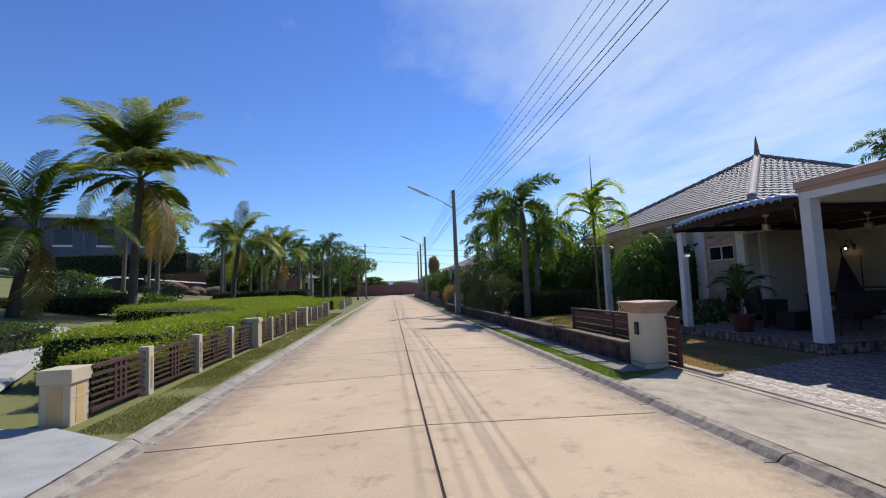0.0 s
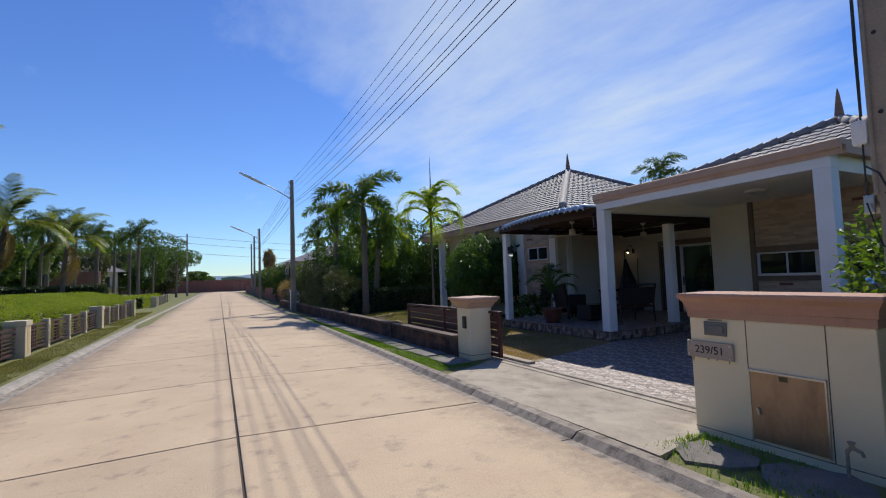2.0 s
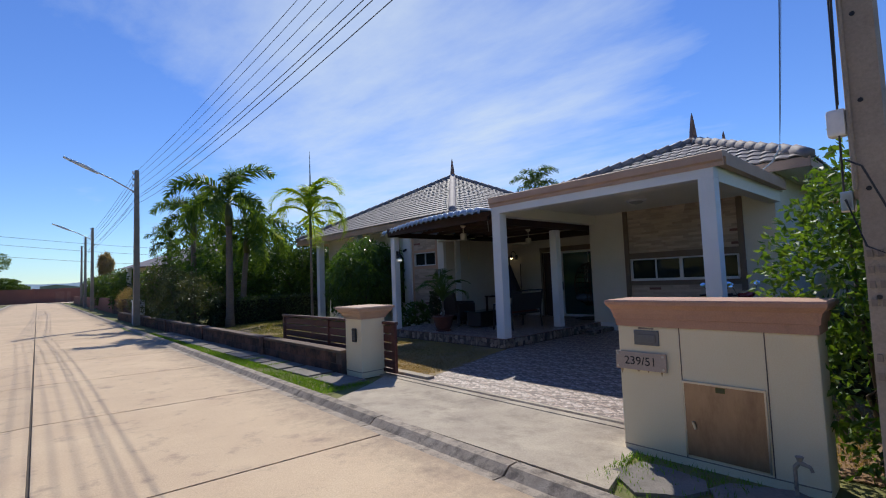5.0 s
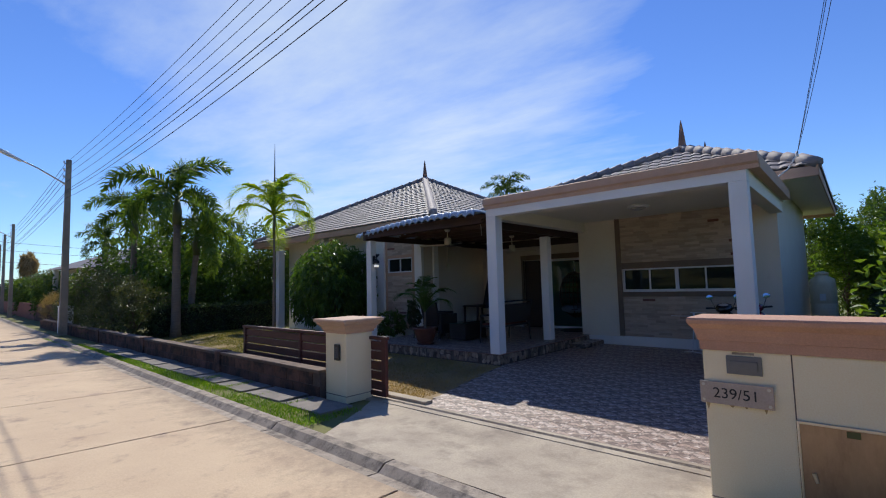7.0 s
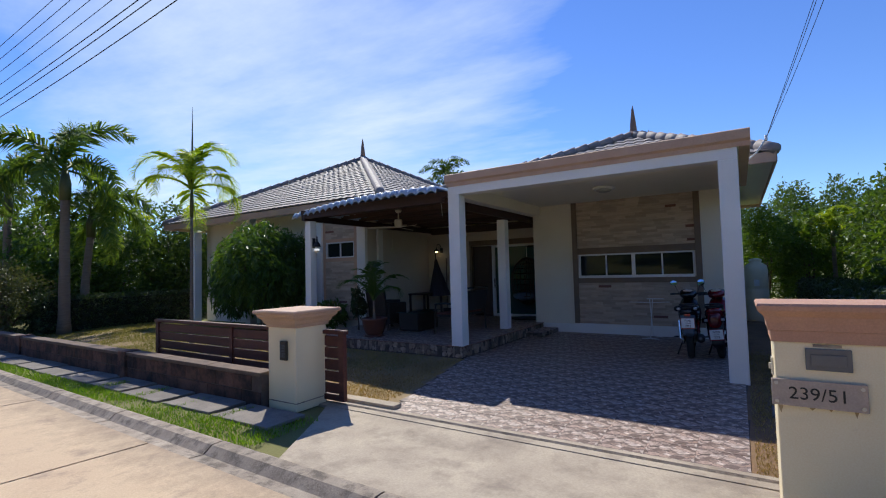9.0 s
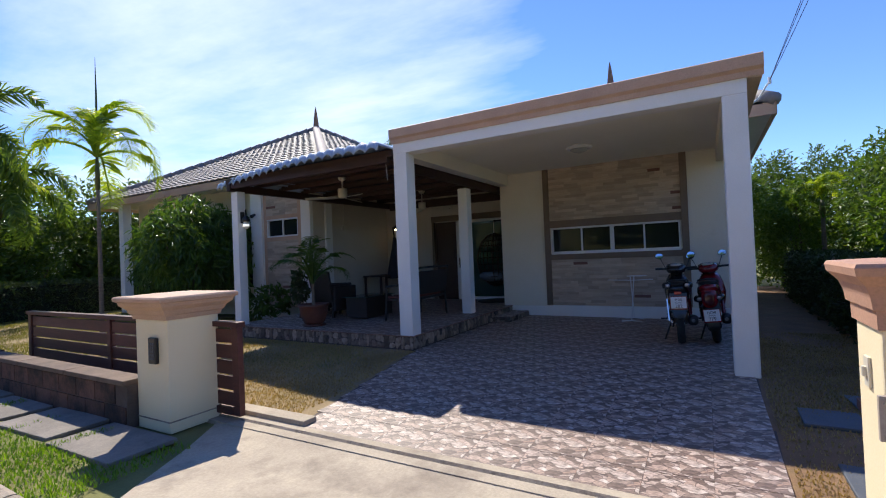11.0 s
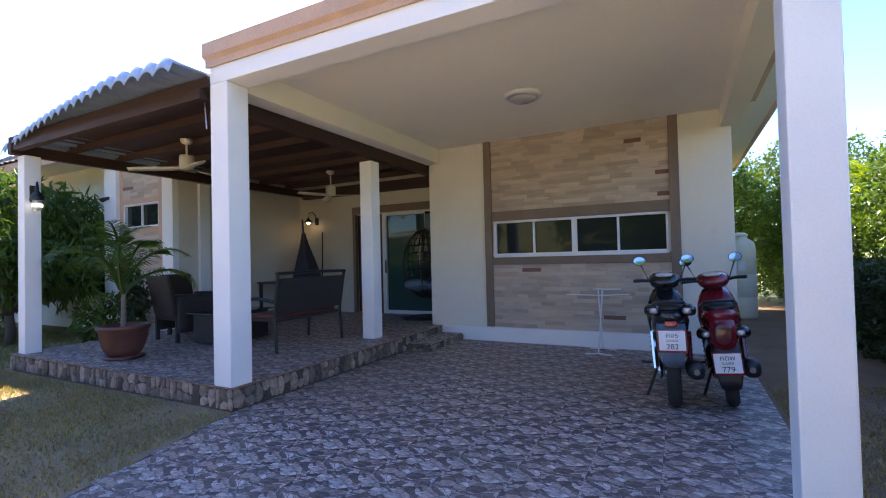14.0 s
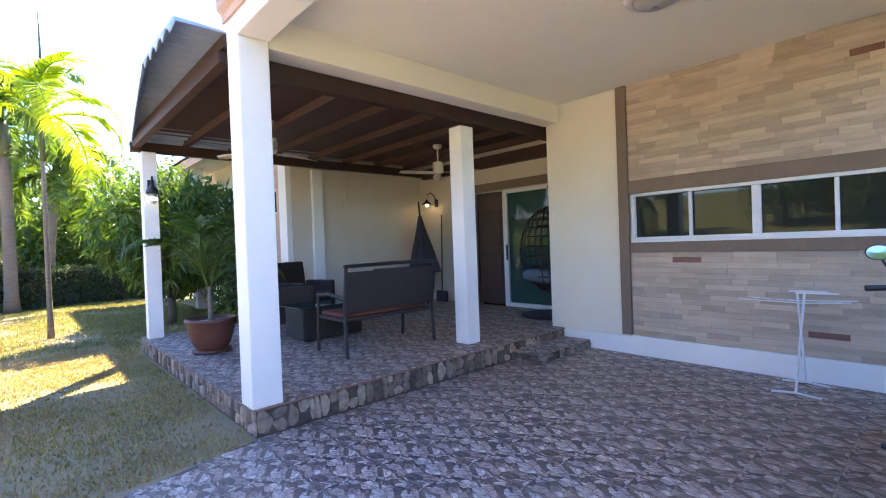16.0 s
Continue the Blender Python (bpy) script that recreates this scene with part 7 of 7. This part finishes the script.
def motorbike(at, turn, lean, paint, label, plate_text, numbers, plate_at, tail_red):
    ob = new("motorbike")
    ob.matrix_basis = pose(*at, lean, 0, turn)
    tagged(ob, label, "motorbike", "parked motorbikes")
    px, pz = plate_at
    wheel(ob, 0.0, 0.285, 0.10, CHROME)
    wheel(ob, 1.22, 0.285, 0.085, CHROME)
    part("tail_body", loft([(-0.36, 0, 0.80, 0.05, 0.03), (-0.30, 0, 0.79, 0.11, 0.06), (-0.12, 0, 0.74, 0.145, 0.11), (0.15, 0, 0.66, 0.15, 0.14), (0.40, 0, 0.55, 0.12, 0.12), (0.52, 0, 0.46, 0.10, 0.10)]), paint, ob, smooth=True)
    part("seat", loft([(-0.30, 0, 0.855, 0.06, 0.02), (-0.22, 0, 0.86, 0.115, 0.035), (0.05, 0, 0.83, 0.13, 0.045), (0.28, 0, 0.77, 0.125, 0.05), (0.48, 0, 0.73, 0.09, 0.05), (0.55, 0, 0.71, 0.04, 0.03)]), BLACK, ob, "black vinyl seat", True)
    part("grab_rail", tubed([(-0.05, 0.13, 0.86), (-0.30, 0.10, 0.91), (-0.36, 0.0, 0.92), (-0.30, -0.10, 0.91), (-0.05, -0.13, 0.86)], 0.013, 8), BLACK, ob)
    part("footboard", loft([(0.45, 0, 0.36, 0.13, 0.06), (0.65, 0, 0.33, 0.13, 0.05), (0.85, 0, 0.38, 0.12, 0.07)]), BLACK, ob, smooth=True)
    part("leg_shield", loft([(0.80, 0, 0.52, 0.16, 0.16), (0.88, 0, 0.66, 0.19, 0.22), (0.98, 0, 0.76, 0.16, 0.20), (1.06, 0, 0.82, 0.10, 0.12)]), paint, ob, smooth=True)
    part("handlebar_cover", loft([(0.74, 0, 1.00, 0.05, 0.03), (0.80, 0, 1.01, 0.13, 0.07), (0.92, 0, 1.03, 0.15, 0.08), (1.04, 0, 1.00, 0.10, 0.07), (1.10, 0, 0.97, 0.05, 0.05)]), paint if paint is REDPAINT else BLACKPAINT, ob, smooth=True)
    part("dial", loft([(0.775, 0, 1.075, 0.07, 0.012), (0.83, 0, 1.088, 0.085, 0.014), (0.89, 0, 1.098, 0.06, 0.012)]), CLEARLENS, ob, smooth=True)
    part("steering_column", tubed([(1.20, 0.0, 0.32), (1.05, 0, 0.7), (0.95, 0, 1.0)], [0.03, 0.045, 0.04], 10), BLACK, ob)
    for s in (-1, 1):
        part("fork", tubed([(1.22, s * 0.07, 0.29), (1.10, s * 0.07, 0.62)], 0.022, 8), CHROME, ob)
        part("grip", tubed([(0.88, s * 0.12, 1.02), (0.85, s * 0.20, 1.03), (0.81, s * 0.29, 1.03)], [0.014, 0.017, 0.018], 8), BLACK, ob)
        part("brake_lever", tubed([(0.93, s * 0.15, 1.03), (0.92, s * 0.26, 1.02)], 0.006, 6), CHROME, ob)
        part("mirror_stem", tubed([(0.88, s * 0.15, 1.04), (0.92, s * 0.20, 1.16), (0.89, s * 0.22, 1.21)], 0.007, 6), BLACK, ob)
        bm = turned([(0.0005, -0.02), (0.05, -0.012), (0.062, 0.0)], 18)
        bmesh.ops.transform(bm, matrix=Matrix.Translation((0.885, s * 0.225, 1.235)) @ Matrix.Rotation(-math.pi / 2 + 0.14, 4, "Y") @ Matrix.Diagonal((0.75, 1, 1, 1)), verts=bm.verts)
        mir = part("mirror", bm, BLACK, ob, smooth=True)
        bm = turned([(0.056, 0.001), (0.0005, 0.0025)], 18)
        bmesh.ops.transform(bm, matrix=Matrix.Translation((0.885, s * 0.225, 1.235)) @ Matrix.Rotation(-math.pi / 2 + 0.14, 4, "Y") @ Matrix.Diagonal((0.75, 1, 1, 1)), verts=bm.verts)
        part("mirror_glass", bm, MIRRORGLASS, mir)
        lens = loft([(-0.34, s * 0.12, pz + 0.235, 0.035, 0.03), (-0.30, s * 0.13, pz + 0.235, 0.06, 0.045), (-0.2, s * 0.14, pz + 0.24, 0.04, 0.04)])
        ind = part("indicator", lens, BLACKPAINT, ob, smooth=True)
        part("indicator_lens", loft([(-0.352, s * 0.12, pz + 0.235, 0.012, 0.012), (-0.34, s * 0.12, pz + 0.235, 0.03, 0.026)]), CLEARLENS, ind, smooth=True)
        part("shock", tubed([(-0.02, s * 0.13, 0.32), (0.08, s * 0.14, 0.62)], 0.024, 8), CHROME if s > 0 else REDPAINT, ob)
        bm = B()
        tube(bm, [(-0.02 + 0.1 * k / 60, s * 0.135 + 0.03 * math.cos(k * 0.7), 0.34 + 0.26 * k / 60 + 0.01 * math.sin(k * 0.7)) for k in range(61)], 0.005, 4)
        part("spring", bm, CHROME, ob)
    part("tail_light", boxed(-0.372, -0.045, pz + 0.115, -0.34, 0.045, pz + 0.155, 0.008) if not tail_red else loft([(-0.37, 0, pz + 0.22, 0.05, 0.06), (-0.362, 0, pz + 0.235, 0.068, 0.095), (-0.28, 0, pz + 0.25, 0.08, 0.10)]), DARKLENS if tail_red else REDLENS, ob, smooth=tail_red)
    if tail_red:
        part("tail_rim", loft([(-0.352, 0, pz + 0.23, 0.085, 0.12), (-0.30, 0, pz + 0.24, 0.105, 0.14), (-0.2, 0, pz + 0.26, 0.11, 0.13)]), REDPAINT, ob, smooth=True)
    part("rear_fender", loft([(-0.36, 0, pz - 0.16, 0.075, 0.05), (-0.33, 0, pz - 0.03, 0.10, 0.14), (-0.25, 0, pz + 0.08, 0.11, 0.12), (-0.10, 0, pz + 0.12, 0.08, 0.06)]), BLUECLOTH if not tail_red else BLACK, ob, smooth=True)
    plate = part("number_plate", boxed(px - 0.006, -0.104, pz - 0.088, px + 0.004, 0.104, pz + 0.092, 0.003), REDPAINT, ob, "white number plate in a red frame")
    face = part("plate_face", boxed(px - 0.009, -0.094, pz - 0.070, px - 0.005, 0.094, pz + 0.084, 0.002), WHITEPLATE, plate)
    for txt, z, size in ((plate_text[0], 0.048, 0.056), (plate_text[1], 0.008, 0.033), (numbers, -0.042, 0.060)):
        lettering("lettering", txt, size, Matrix.Translation((px - 0.0095, 0, pz + z)) @ pose(0, 0, 0, 90, 0, -90), INK, plate, 0.0006)
    ex = loft([(-0.30, -0.16, 0.36, 0.05, 0.06), (-0.24, -0.16, 0.36, 0.065, 0.075), (0.05, -0.155, 0.33, 0.06, 0.065), (0.25, -0.14, 0.28, 0.03, 0.03)])
    part("exhaust", ex, BLACK, ob, smooth=True)
    part("exhaust_tip", tubed([(-0.315, -0.16, 0.36), (-0.29, -0.16, 0.36)], 0.022, 12), OLDSTEEL, ob)
    part("chain_cover", loft([(-0.06, 0.10, 0.29, 0.02, 0.05), (0.2, 0.10, 0.29, 0.025, 0.06), (0.42, 0.10, 0.30, 0.02, 0.06)]), CHROME, ob, smooth=True)
    part("engine", loft([(0.25, 0, 0.30, 0.09, 0.08), (0.4, 0, 0.30, 0.13, 0.11), (0.62, 0, 0.30, 0.08, 0.08)]), STEEL, ob, smooth=True)
    part("side_stand", tubed([(0.30, 0.12, 0.25), (0.22, 0.22, 0.012)], 0.012, 6), BLACK, ob)
    part("foot_peg", tubed([(0.18, 0.10, 0.33), (0.18, 0.25, 0.33)], 0.013, 6), BLACK, ob)
    part("front_fender", loft([(1.00, 0, 0.56, 0.06, 0.03), (1.15, 0, 0.60, 0.065, 0.03), (1.32, 0, 0.57, 0.06, 0.03), (1.46, 0, 0.44, 0.04, 0.04)]), paint, ob, smooth=True)
    part("headlight", loft([(1.08, 0, 0.98, 0.08, 0.05), (1.13, 0, 0.96, 0.05, 0.035)]), CLEARLENS, ob, smooth=True)
    return ob


motorbike((1.66, -3.46, 0.012), 3.0, -2.0, BLACKPAINT, "black underbone motorbike parked on its stand", ("คจร", "ระยอง"), "282", (-0.375, 0.61), False)
motorbike((1.86, -3.90, 0.012), -2.0, -6.0, REDPAINT, "red scooter leaning on its side stand", ("คดพ", "ระยอง"), "779", (-0.36, 0.42), True)
